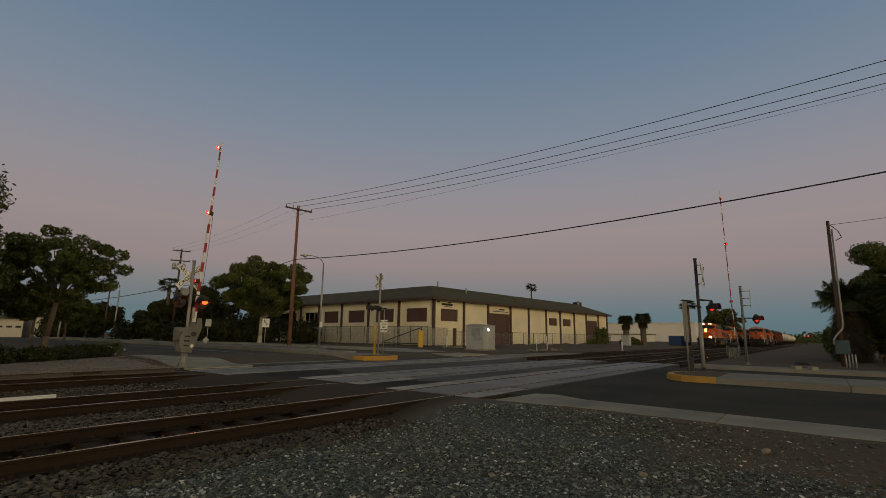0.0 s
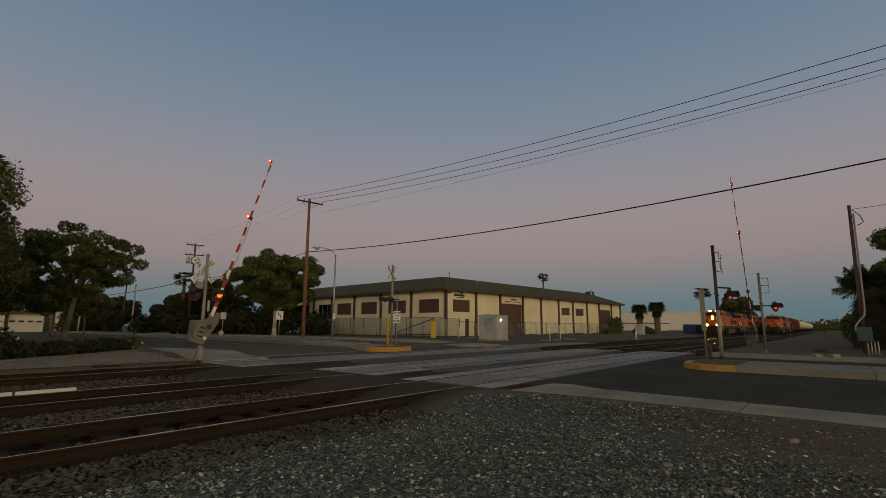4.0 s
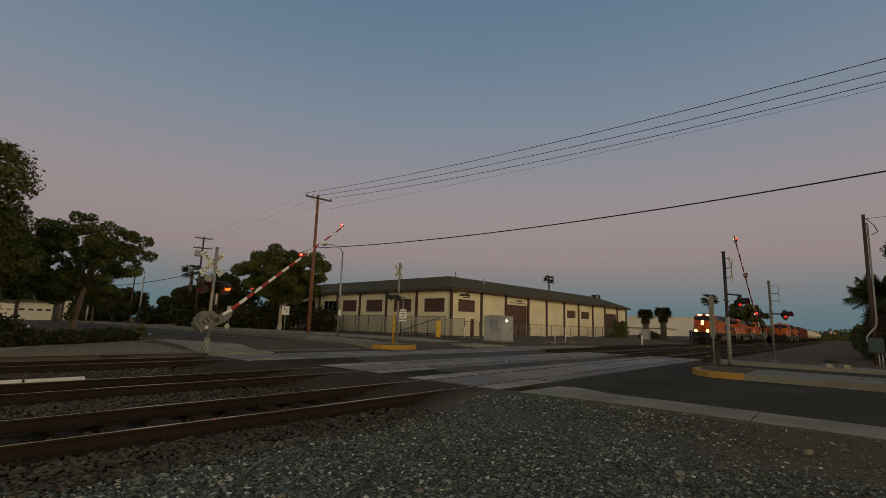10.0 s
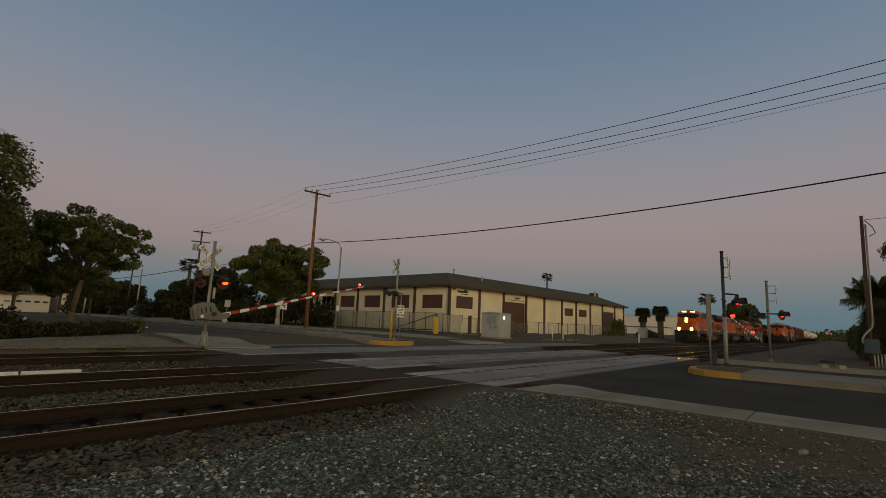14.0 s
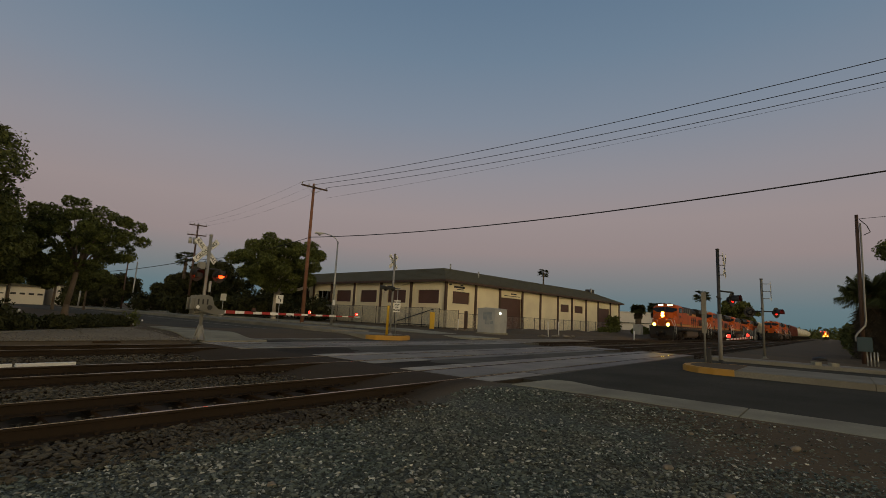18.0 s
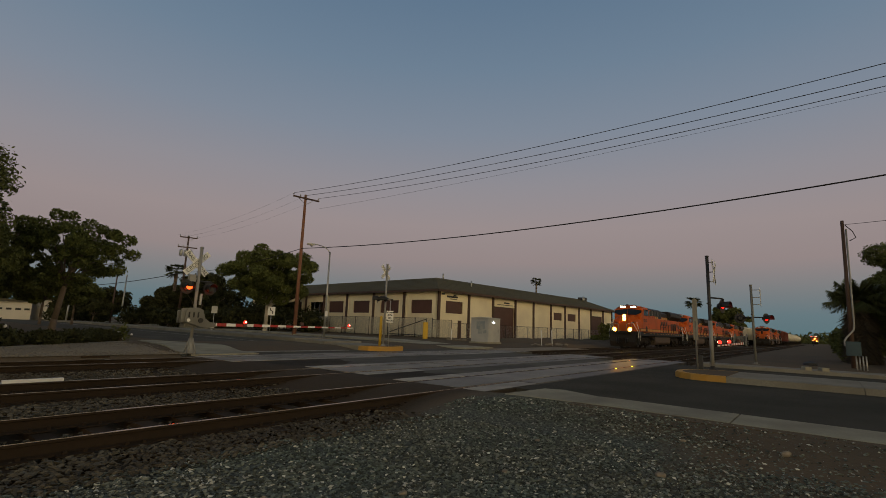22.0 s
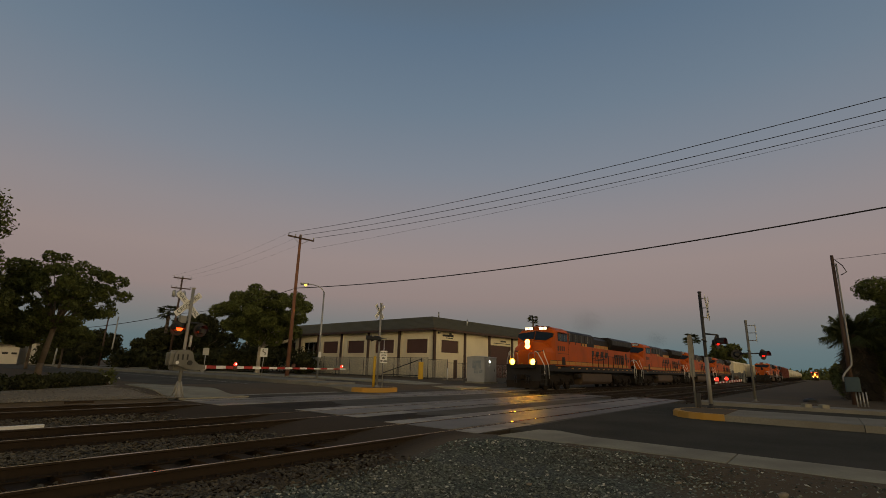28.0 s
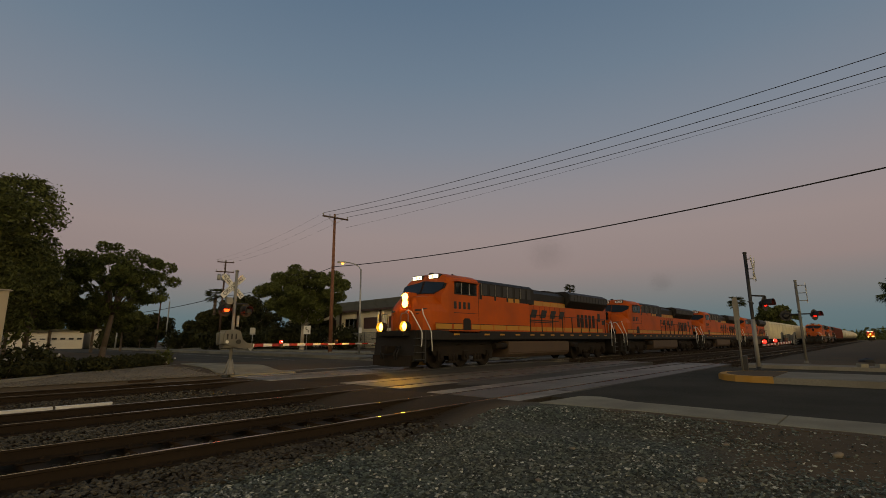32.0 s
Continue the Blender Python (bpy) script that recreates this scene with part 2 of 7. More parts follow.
    grime=material("grimy_running_gear", (0.020, 0.016, 0.013), 0.9, grain=9, stain=1.2, vary=0.4, second=(0.036, 0.027, 0.02), amount=0.7, bump=0.2, spec=0.2),
    tank=material("dusty_fuel_tank", (0.100, 0.066, 0.042), 0.75, grain=5, stain=0.8, vary=0.25, second=(0.08, 0.055, 0.04), amount=0.7, bump=0.05),
    boxcar_red=material("oxide_red_boxcar", (0.17, 0.045, 0.03), 0.7, grain=5, stain=0.5, vary=0.2, bump=0.05),
    hopper=material("off_white_hopper", (0.80, 0.74, 0.56), 0.65, grain=4, stain=0.5, vary=0.1, second=(0.52, 0.47, 0.36), amount=0.6, bump=0.05),
    far_white=material("white_cladding", (0.82, 0.77, 0.68), 0.8, grain=2, stain=0.05, vary=0.06, bump=0.02, second=(0.70, 0.66, 0.59), amount=0.5),
    blue=material("blue_container", (0.02, 0.06, 0.16), 0.6, grain=4, vary=0.2, bump=0.03),
    sign_yellow=material("yellow_post", (0.70, 0.44, 0.03), 0.55, grain=6, vary=0.1, second=(0.55, 0.36, 0.06), amount=0.4, bump=0.03),
    lens_red=glowing("red_signal_light", (1.0, 0.012, 0.006), 3.0),
    lens_amber=glowing("crossing_signal_light", (1.0, 0.060, 0.008), 4.5),
    lens_tip=glowing("gate_lamp_light", (1.0, 0.035, 0.02), 2.6),
    lens_core=glowing("gate_lamp_bulb", (1.0, 0.25, 0.16), 16.0),
    headlight=glowing("headlight_beam", (1.0, 0.45, 0.012), 95.0),
    reflector=glowing("headlight_reflector", (1.0, 0.42, 0.06), 14.0),
    numberboard=glowing("number_board_light", (1.0, 0.86, 0.55), 3.0),
    flood=glowing("flood_light", (1.0, 0.95, 0.85), 14.0),
    sodium=glowing("street_light_glow", (1.0, 0.45, 0.07), 3.5),
    tail=glowing("tail_light", (1.0, 0.05, 0.02), 3.0),
)


def ground_material():
    """Brown earth; beside the near track fine grey-green gravel, giving way to bare earth near the kerb."""
    m = M["dirt"].copy()
    m.name = "earth_and_fine_gravel"
    n, l = m.node_tree.nodes, m.node_tree.links
    b = n["Principled BSDF"]
    earth = b.inputs["Base Color"].links[0].from_socket
    tc = n.new("ShaderNodeTexCoord")
    cell = n.new("ShaderNodeTexVoronoi")
    cell.inputs["Scale"].default_value = 42
    l.new(tc.outputs["Object"], cell.inputs["Vector"])
    bw = n.new("ShaderNodeRGBToBW")
    l.new(cell.outputs["Color"], bw.inputs[0])
    chips = n.new("ShaderNodeValToRGB")
    chips.color_ramp.elements[0].position, chips.color_ramp.elements[0].color = 0.2, (0.040, 0.045, 0.038, 1)
    chips.color_ramp.elements[1].position, chips.color_ramp.elements[1].color = 0.85, (0.150, 0.163, 0.135, 1)
    l.new(bw.outputs[0], chips.inputs[0])
    sep = n.new("ShaderNodeSeparateXYZ")
    l.new(tc.outputs["Object"], sep.inputs[0])
    wide = n.new("ShaderNodeTexNoise")
    wide.inputs["Scale"].default_value, wide.inputs["Detail"].default_value = 0.7, 5
    l.new(tc.outputs["Object"], wide.inputs["Vector"])
    # earth shows where x - 1.6 y is large, in ragged patches
    k1 = n.new("ShaderNodeMath")
    k1.operation = "MULTIPLY_ADD"
    k1.inputs[1].default_value = -1.6
    l.new(sep.outputs["Y"], k1.inputs[0])
    l.new(sep.outputs["X"], k1.inputs[2])
    k2 = n.new("ShaderNodeMath")
    k2.operation = "MULTIPLY_ADD"
    k2.inputs[1].default_value = 9.0
    l.new(wide.outputs["Fac"], k2.inputs[0])
    l.new(k1.outputs[0], k2.inputs[2])
    patch = n.new("ShaderNodeMapRange")
    patch.inputs["From Min"].default_value, patch.inputs["From Max"].default_value = 6.8, 10.0
    l.new(k2.outputs[0], patch.inputs["Value"])
    bed = n.new("ShaderNodeMapRange")
    bed.inputs["From Min"].default_value, bed.inputs["From Max"].default_value = 5.0, 5.6
    l.new(sep.outputs["Y"], bed.inputs["Value"])
    both = n.new("ShaderNodeMath")
    both.operation = "MAXIMUM"
    l.new(patch.outputs[0], both.inputs[0])
    l.new(bed.outputs[0], both.inputs[1])
    mix = n.new("ShaderNodeMix")
    mix.data_type = "RGBA"
    l.new(both.outputs[0], mix.inputs[0])
    l.new(chips.outputs[0], mix.inputs[6])
    l.new(earth, mix.inputs[7])
    # oil-dark earth between the rails up to the crossing
    inside = [("Y", 5.6, 6.0, 0, 1), ("Y", 17.4, 17.9, 1, 0), ("X", 8.9, 9.3, 1, 0)]
    fac = None
    for ax, lo, hi, va, vb in inside:
        mr = n.new("ShaderNodeMapRange")
        mr.inputs["From Min"].default_value, mr.inputs["From Max"].default_value = lo, hi
        mr.inputs["To Min"].default_value, mr.inputs["To Max"].default_value = va, vb
        l.new(sep.outputs[ax], mr.inputs["Value"])
        if fac:
            mu = n.new("ShaderNodeMath")
            mu.operation = "MULTIPLY"
            l.new(fac, mu.inputs[0])
            l.new(mr.outputs[0], mu.inputs[1])
            fac = mu.outputs[0]
        else:
            fac = mr.outputs[0]
    oil = n.new("ShaderNodeMix")
    oil.data_type = "RGBA"
    oil.blend_type = "MULTIPLY"
    oil.inputs[7].default_value = (0.50, 0.46, 0.40, 1)
    l.new(fac, oil.inputs[0])
    l.new(mix.outputs[2], oil.inputs[6])
    l.new(oil.outputs[2], b.inputs["Base Color"])
    return m


M["ground"] = ground_material()
glass = bpy.data.materials.new("dark_glass")
glass.use_nodes = True
gb = glass.node_tree.nodes["Principled BSDF"]
gb.inputs["Base Color"].default_value, gb.inputs["Roughness"].default_value = (0.012, 0.016, 0.02, 1), 0.06
M["glass"] = glass


# ---------------------------------------------------------------- mesh helpers
def box(bm, x0, x1, y0, y1, z0, z1, bevel=0.0):
    v = [bm.verts.new((x, y, z)) for z in (z0, z1) for x, y in ((x0, y0), (x1, y0), (x1, y1), (x0, y1))]
    fs = [bm.faces.new([v[i] for i in q]) for q in ((0, 3, 2, 1), (4, 5, 6, 7), (0, 1, 5, 4), (1, 2, 6, 5), (2, 3, 7, 6), (3, 0, 4, 7))]
    if bevel:
        bmesh.ops.bevel(bm, geom=list({e for f in fs for e in f.edges}), offset=bevel, segments=2, affect="EDGES", profile=0.7)


def prism(bm, pts, axis, a, b):
    """A polygon in the plane across axis (x: (y, z); y: (x, z); z: (x, y)), drawn out from a to b."""
    def at(p, h):
        return {"x": (h, p[0], p[1]), "y": (p[0], h, p[1]), "z": (p[0], p[1], h)}[axis]
    lo, hi = [bm.verts.new(at(p, a)) for p in pts], [bm.verts.new(at(p, b)) for p in pts]
    n = len(pts)
    bm.faces.new(lo)
    bm.faces.new(hi[::-1])
    for i in range(n):
        bm.faces.new((lo[i], hi[i], hi[(i + 1) % n], lo[(i + 1) % n]))


def rod(bm, p, q, r0, r1=None, n=10, caps=True):
    p, q = Vector(p), Vector(q)
    r1 = r0 if r1 is None else r1
    d = (q - p).normalized()
    u = d.orthogonal().normalized()
    w = d.cross(u)
    rings = [[bm.verts.new(c + (u * math.cos(k * math.tau / n) + w * math.sin(k * math.tau / n)) * r) for k in range(n)] for c, r in ((p, r0), (q, r1))]
    for k in range(n):
        f = bm.faces.new((rings[0][k], rings[0][(k + 1) % n], rings[1][(k + 1) % n], rings[1][k]))
        f.smooth = True
    if caps:
        bm.faces.new(rings[0][::-1])
        bm.faces.new(rings[1])


def tube(bm, pts, r, n=6):
    """One connected round bar along a line of points."""
    pts = [Vector(p) for p in pts]
    rings = []
    u = (pts[1] - pts[0]).orthogonal().normalized()
    for i, p in enumerate(pts):
        d = (pts[min(i + 1, len(pts) - 1)] - pts[max(i - 1, 0)]).normalized()
        u = (u - d * u.dot(d)).normalized()
        w = d.cross(u)
        rings.append([bm.verts.new(p + (u * math.cos(k * math.tau / n) + w * math.sin(k * math.tau / n)) * r) for k in range(n)])
    for a, b in zip(rings, rings[1:]):
        for k in range(n):
            bm.faces.new((a[k], a[(k + 1) % n], b[(k + 1) % n], b[k])).smooth = True
    bm.faces.new(rings[0][::-1])
    bm.faces.new(rings[-1])


def lathe(bm, base, profile, n=14):
    """(radius, height) rings about the upright line through base."""
    b = Vector(base)
    rings = [[bm.verts.new(b + Vector((r * math.cos(k * math.tau / n), r * math.sin(k * math.tau / n), z))) for k in range(n)] for r, z in profile]
    for lo, hi in zip(rings, rings[1:]):
        for k in range(n):
            f = bm.faces.new((lo[k], lo[(k + 1) % n], hi[(k + 1) % n], hi[k]))
            f.smooth = True
    bm.faces.new(rings[0][::-1])
    bm.faces.new(rings[-1])


def link_mesh(name, bm, mat):
    bmesh.ops.recalc_face_normals(bm, faces=bm.faces)
    me = bpy.data.meshes.new(name)
    bm.to_mesh(me)
    bm.free()
    me.materials.append(M[mat] if isinstance(mat, str) else mat)
    return me


def part(name, bm, mat, parent=None, label=""):
    ob = new(name, link_mesh(name, bm, mat))
    ob.parent = parent
    return tagged(ob, label)


def shared(name, me, parent, m):
    ob = new(name, me)
    ob.parent = parent
    ob.matrix_basis = m
    return ob


def thing(name, m, label, category, group="", kind=""):
    ob = new(name)
    ob.matrix_basis = m
    ob.empty_display_size = 0.3
    return tagged(ob, label, category, group, kind)


def boxes(name, lst, mat, parent=None, label="", bevel=0.0):
    bm = bmesh.new()
    for b in lst:
        box(bm, *b, bevel=bevel)
    return part(name, bm, mat, parent, label)


def rods(name, lst, mat, parent=None, label="", n=8):
    bm = bmesh.new()
    for a in lst:
        rod(bm, *a, n=n)
    return part(name, bm, mat, parent, label)


def raw(name, verts, faces, mat, parent=None, label="", smooth=False):
    me = bpy.data.meshes.new(name)
    me.from_pydata(verts, [], faces)
    me.materials.append(M[mat])
    if smooth:
        me.shade_smooth()
    ob = new(name, me)
    ob.parent = parent
    return tagged(ob, label)


def lettering(name, text, size, mat, parent, m, label="", bold=0.0):
    cu = bpy.data.curves.new(name, "FONT")
    cu.body, cu.size, cu.align_x, cu.align_y, cu.extrude = text, size, "CENTER", "CENTER", 0.002
    cu.offset = bold
    tmp = bpy.data.objects.new("text_source", cu)
    scene.collection.objects.link(tmp)
    me = bpy.data.meshes.new_from_object(tmp.evaluated_get(bpy.context.evaluated_depsgraph_get()))
    bpy.data.objects.remove(tmp)
    me.materials.clear()
    me.materials.append(M[mat])
    ob = new(name, me)
    ob.parent = parent
    ob.matrix_basis = m
    return tagged(ob, label)


# ---------------------------------------------------------------- the lie of the land
def smooth01(t):
    t = min(1, max(0, t))
    return t * t * (3 - 2 * t)


def road_z(x, y):
    """Height of the roadway: level with the rails, then rising gently."""
    return 0.0 + 0.18 * smooth01((y - 19) / 8)


TRACKS = (("a", 6.31), ("b", 10.18), ("c", 15.35))
GAUGE = 1.45


def ground_z(x, y):
    z = -0.14 + 0.02 * noise.noise((x * 0.4, y * 0.4, 0))
    if y < 6:
        z += 0.150 * smooth01((x - 6.3) / 2.0) * smooth01((6 - y) / 1.2)
    rise = smooth01((y - 17.6) / 4.0)
    z = z + (0.11 + 0.20 - 0.02 - z - 0.13) * rise
    if x > 24:
        z = max(z, -0.14 + 0.20 * smooth01((x - 24) / 3)) if not 4.9 < y < 18.0 else z
    if 5.2 < y < 18.2 and not 8.9 < x < 26.5:
        z = (-0.26 + 0.252 * smooth01((x - 5.6) / 2.6) * smooth01((9.0 - x) / 0.1))
    if 9.0 < x < 26.5 and y < 18:
        z = -0.09
    return z


gx = [-2000, -900, -400, -200, -100, -60, -35, -20, -12] + [v * 0.8 - 8 for v in range(0, 56)] + [38, 40, 44, 50, 58, 70, 90, 120, 170, 250, 400, 800, 1500, 2500]
gy = [-2000, -800, -300, -120, -60, -30, -18, -12] + [v * 0.8 - 8 for v in range(0, 50)] + [34, 38, 44, 52, 62, 76, 95, 130, 200, 350, 700, 1400, 2500]
raw("ground", [(x, y, ground_z(x, y)) for y in gy for x in gx],
    [(j * len(gx) + i, j * len(gx) + i + 1, (j + 1) * len(gx) + i + 1, (j + 1) * len(gx) + i) for j in range(len(gy) - 1) for i in range(len(gx) - 1)], "ground", smooth=True)
tagged(bpy.data.objects["ground"], "bare dry brown earth around the railway tracks", "ground", kind="structure")


def slab(name, outline, z, thick, mat, label, category, follow=False, kind="structure"):
    """A flat piece of ground of some outline, z high at its top."""
    bm = bmesh.new()
    prism(bm, outline, "z", -thick, 0.0)
    if follow:
        bmesh.ops.triangulate(bm, faces=bm.faces)
    for v in bm.verts:
        v.co.z += z + (road_z(v.co.x, v.co.y) if follow else 0)
    ob = part(name, bm, mat)
    return tagged(ob, label, category, kind=kind)


def edge_near(y):
    return 9.75 + 0.055 * y


def edge_far(y):
    return 24.9 + 0.05 * y


def strip(name, fa, fb, y0, y1, dz, thick, mat, label, category, step=2.0):
    """A sheet between two lines x = fa(y) and x = fb(y) that follows the roadway's height."""
    n = max(2, int((y1 - y0) / step))
    vs, fs = [], []
    for i in range(n + 1):
        y = y0 + (y1 - y0) * i / n
        for x in (fa(y), fb(y)):
            vs += [(x, y, road_z(x, y) + dz), (x, y, road_z(x, y) + dz - thick)]
    for i in range(n):
        a, b = 4 * i, 4 * i + 4
        fs += [(a, a + 2, b + 2, b), (a + 2, a + 3, b + 3, b + 2), (a, b, b + 1, a + 1)]
    fs += [(0, 1, 3, 2), (4 * n, 4 * n + 2, 4 * n + 3, 4 * n + 1)]
    ob = raw(name, vs, fs, mat)
    return tagged(ob, label, category, kind="structure")


strip("road", edge_near, edge_far, -120, 5.6, -0.012, 0.12, "asphalt", "dark asphalt roadway with patched lanes", "road")
def dirt_line(y):
    return 11.6 + 0.5 * math.sin(1.9 * y) + 0.25 * math.sin(5.3 * y + 1.0)


strip("road", lambda y: 8.5 + 0.12 * math.sin(2.3 * y), dirt_line, 5.6, 18.0, -0.012, 0.12, "dirty_asphalt", "dark dirt-stained asphalt at the edge of the crossing", "road", 0.4)
strip("road", dirt_line, edge_far, 5.6, 18.0, -0.012, 0.12, "crossing_asphalt", "worn grey asphalt between the crossing panels", "road", 0.4)
strip("road", lambda y: edge_near(y) - 0.4 * smooth01((y - 20) / 8), edge_far, 18.0, 180, -0.012, 0.12, "old_asphalt", "dark asphalt roadway beyond the tracks", "road")

# ---------------------------------------------------------------- kerbs, medians, pavements
for ya, yb in [(-3.0 * k - 1.85 + 0.012, -3.0 * k + 1.15 - 0.012) for k in range(7)] + [(-60.0, -19.86), (1.162, 3.6)]:
    strip("kerb", lambda y: edge_near(y) - 1.12 + 0.02 * math.sin(5 * y), lambda y: edge_near(y) + 0.02, ya, yb, 0.024 + 0.003 * math.sin(7 * ya), 0.25, "concrete", "pale concrete kerb and gutter strip beside gravel", "kerb", 0.25)
strip("dirt_edge", lambda y: edge_near(y) - 1.42 + 0.05 * math.sin(3.1 * y), lambda y: edge_near(y) - 1.10, -20, 3.7, 0.017, 0.1, "dirt", "dry earth packed against the kerb strip", "ground", 0.3)
slab("kerb", [(8.83, 3.6), (9.97, 3.6), (10.45, 4.6), (10.3, 5.0), (8.75, 5.12)], 0.02, 0.2, "concrete", "flared concrete end of the kerb strip", "kerb")


def nose_outline(x0, x1, y_tip, y_cut, n=8):
    """Rounded end of a traffic island, its tip at y_tip."""
    c, r, s = (x0 + x1) / 2, (x1 - x0) / 2, (1 if y_tip > y_cut else -1)
    pts = [(c + r * math.cos(math.pi * k / n), y_tip - s * r * 0.75 + s * r * 0.75 * math.sin(math.pi * k / n)) for k in range(n + 1)]
    return [(x1, y_cut)] + pts + [(x0, y_cut)]


def traffic_island(x0, x1, tip, cut, end, z, label):
    isl = thing("traffic_island", pose(0, 0, 0), label, "traffic island", kind="structure")
    bm = bmesh.new()
    prism(bm, nose_outline(x0, x1, tip, cut), "z", z - 0.2, z + 0.17)
    bmesh.ops.bevel(bm, geom=[e for e in bm.edges if all(v.co.z > z for v in e.verts)], offset=0.03, segments=2, affect="EDGES")
    part("nose", bm, "yellow_paint", isl, "worn yellow painted kerb nose")
    bm = bmesh.new()
    prism(bm, nose_outline(x0 + 0.22, x1 - 0.22, tip - math.copysign(0.22, tip - cut), cut), "z", z + 0.1, z + 0.175)
    part("nose_filling", bm, "dirt", isl)
    n = int(abs(end - cut) / 3)
    for k in range(n):
        a, b = cut + (end - cut) * k / n, cut + (end - cut) * (k + 1) / n - math.copysign(0.015, end - cut)
        dx0, dx1 = 0.055 * (a - cut), 0.055 * (b - cut)
        bm = bmesh.new()
        dz = road_z(0, (a + b) / 2) - road_z(0, cut)
        prism(bm, [(x0 + dx0, a), (x1 + dx0, a), (x1 + dx1, b), (x0 + dx1, b)], "z", z - 0.2, z + 0.16 + dz)
        part("kerb_section", bm, "kerb_concrete", isl)
    return isl


traffic_island(16.8, 19.9, 4.0, 2.3, -60, 0.0, "raised concrete median with a yellow nose")
traffic_island(17.5, 20.3, 17.9, 19.2, 110, 0.05, "raised concrete median beyond the tracks with a yellow nose")
strip("pavement", edge_far, lambda y: edge_far(y) + 1.7, -60, 4.6, 0.13, 0.3, "kerb_concrete", "concrete pavement with a raised kerb", "pavement")
strip("pavement", edge_far, lambda y: edge_far(y) + 3.4, 18.2, 130, 0.10, 0.3, "concrete", "pale concrete pavement along the far kerb", "pavement")
ap_y = [17.75 + 0.42 * j for j in range(20)]
ap_z = [max(ground_z(9.5, y), road_z(9.5, y)) + 0.035 for y in ap_y]
ap_x = [(8.25 + 0.14 * (y - 17.75), (10.9 + 0.10 * (y - 17.75)) if y < 21.5 else (11.27 - 0.26 * (y - 21.5))) for y in ap_y]
tagged(raw("pavement", [(x, y, z + dz) for y, z, xs in zip(ap_y, ap_z, ap_x) for x in xs for dz in (0.0, -0.2)],
           [q for j in range(19) for q in ((4 * j, 4 * j + 2, 4 * j + 6, 4 * j + 4), (4 * j + 2, 4 * j + 3, 4 * j + 7, 4 * j + 6), (4 * j, 4 * j + 4, 4 * j + 5, 4 * j + 1))] + [(0, 1, 3, 2), (76, 78, 79, 77)], "concrete"),
       "pale worn concrete apron beside the crossing gate", "pavement", kind="structure")
strip("driveway", lambda y: edge_far(y) + 2.4, lambda y: edge_far(y) + 14, 15.5, 24, 0.02, 0.2, "verge", "trodden gravel apron before the warehouse", "driveway")

def verge_far(x):
    return 18.6 + 0.35 * max(-1.0, x - 1.2) if x < 1.2 else 18.6 + 0.857 * (x - 1.2)


vx = [-40, -30, -20, -14] + [-10 + 0.6 * i for i in range(31)]
tagged(raw("gravel_verge", [(x, 17.6 + (max(18.2, verge_far(x)) - 17.6) * j / 16, max(0.055, ground_z(x, 17.6 + (max(18.2, verge_far(x)) - 17.6) * j / 16)) + 0.014) for j in range(17) for x in vx],
           [(j * len(vx) + i, j * len(vx) + i + 1, (j + 1) * len(vx) + i + 1, (j + 1) * len(vx) + i) for j in range(16) for i in range(len(vx) - 1)], "verge", smooth=True),
       "pale trodden gravel verge beside the far track", "ground", kind="structure")
sh = [-30 + 0.6 * i for i in range(64)]
tagged(raw("verge_shoulder", [(x, (16.95 + 0.15 * noise.noise((x, 0, 7)), 17.3, 17.66)[j], (-0.20, -0.04 + 0.04 * noise.noise((x * 1.5, 3, 0)), 0.064)[j]) for j in range(3) for x in sh],
           [(j * 64 + i, j * 64 + i + 1, (j + 1) * 64 + i + 1, (j + 1) * 64 + i) for j in range(2) for i in range(63)], "dirt", smooth=True),
       "sloping earth shoulder beside the far rail", "ground", kind="structure")
# a low bank of dug earth between the far track and the warehouse fence
bank_x = [38 + 1.0 * i for i in range(42)]
bank_y = [20.4 + 0.7 * j for j in range(12)]
tagged(raw("earth_bank", [(x, y + 0.03 * (60 - x), 0.02 + 0.62 * smooth01((x - 38) / 5) * smooth01((79 - x) / 8) * math.sin(math.pi * min(1, j / 11)) ** 0.8 * (0.8 + 0.5 * noise.noise((x * 0.4, y * 0.6, 1)) + 0.3 * noise.noise((x * 1.3, y * 1.3, 4)))) for j, y in enumerate(bank_y) for x in bank_x],
           [(j * 42 + i, j * 42 + i + 1, (j + 1) * 42 + i + 1, (j + 1) * 42 + i) for j in range(11) for i in range(41)], "dirt", smooth=True),
       "low rough bank of pale earth beside the far track", "ground", kind="structure")
# paint on the road
for y0, x0, x1, w in ((18.9, 11.0, 16.6, 0.5), (19.9, 11.1, 16.6, 0.12)):
    slab("stop_line", [(x0, y0), (x1, y0), (x1, y0 + w), (x0, y0 + w)], 0.008 + road_z(0, y0), 0.012, "white_paint", "worn white stop line painted on asphalt", "road marking")
strip("lane_line", lambda y: 14.0 + 0.055 * y, lambda y: 14.12 + 0.055 * y, 24, 90, 0.002, 0.01, "white_paint", "faded white lane line", "road marking")

# ---------------------------------------------------------------- railway
def rail_path(key):
    xs = [-70, 0, 30, 60, 90, 120, 160, 200, 250, 300, 360, 430, 520, 620]
    return [(x, (-5.4e-5 * max(0, x - 70) ** 2) if key == "a" else 0.0) for x in xs]


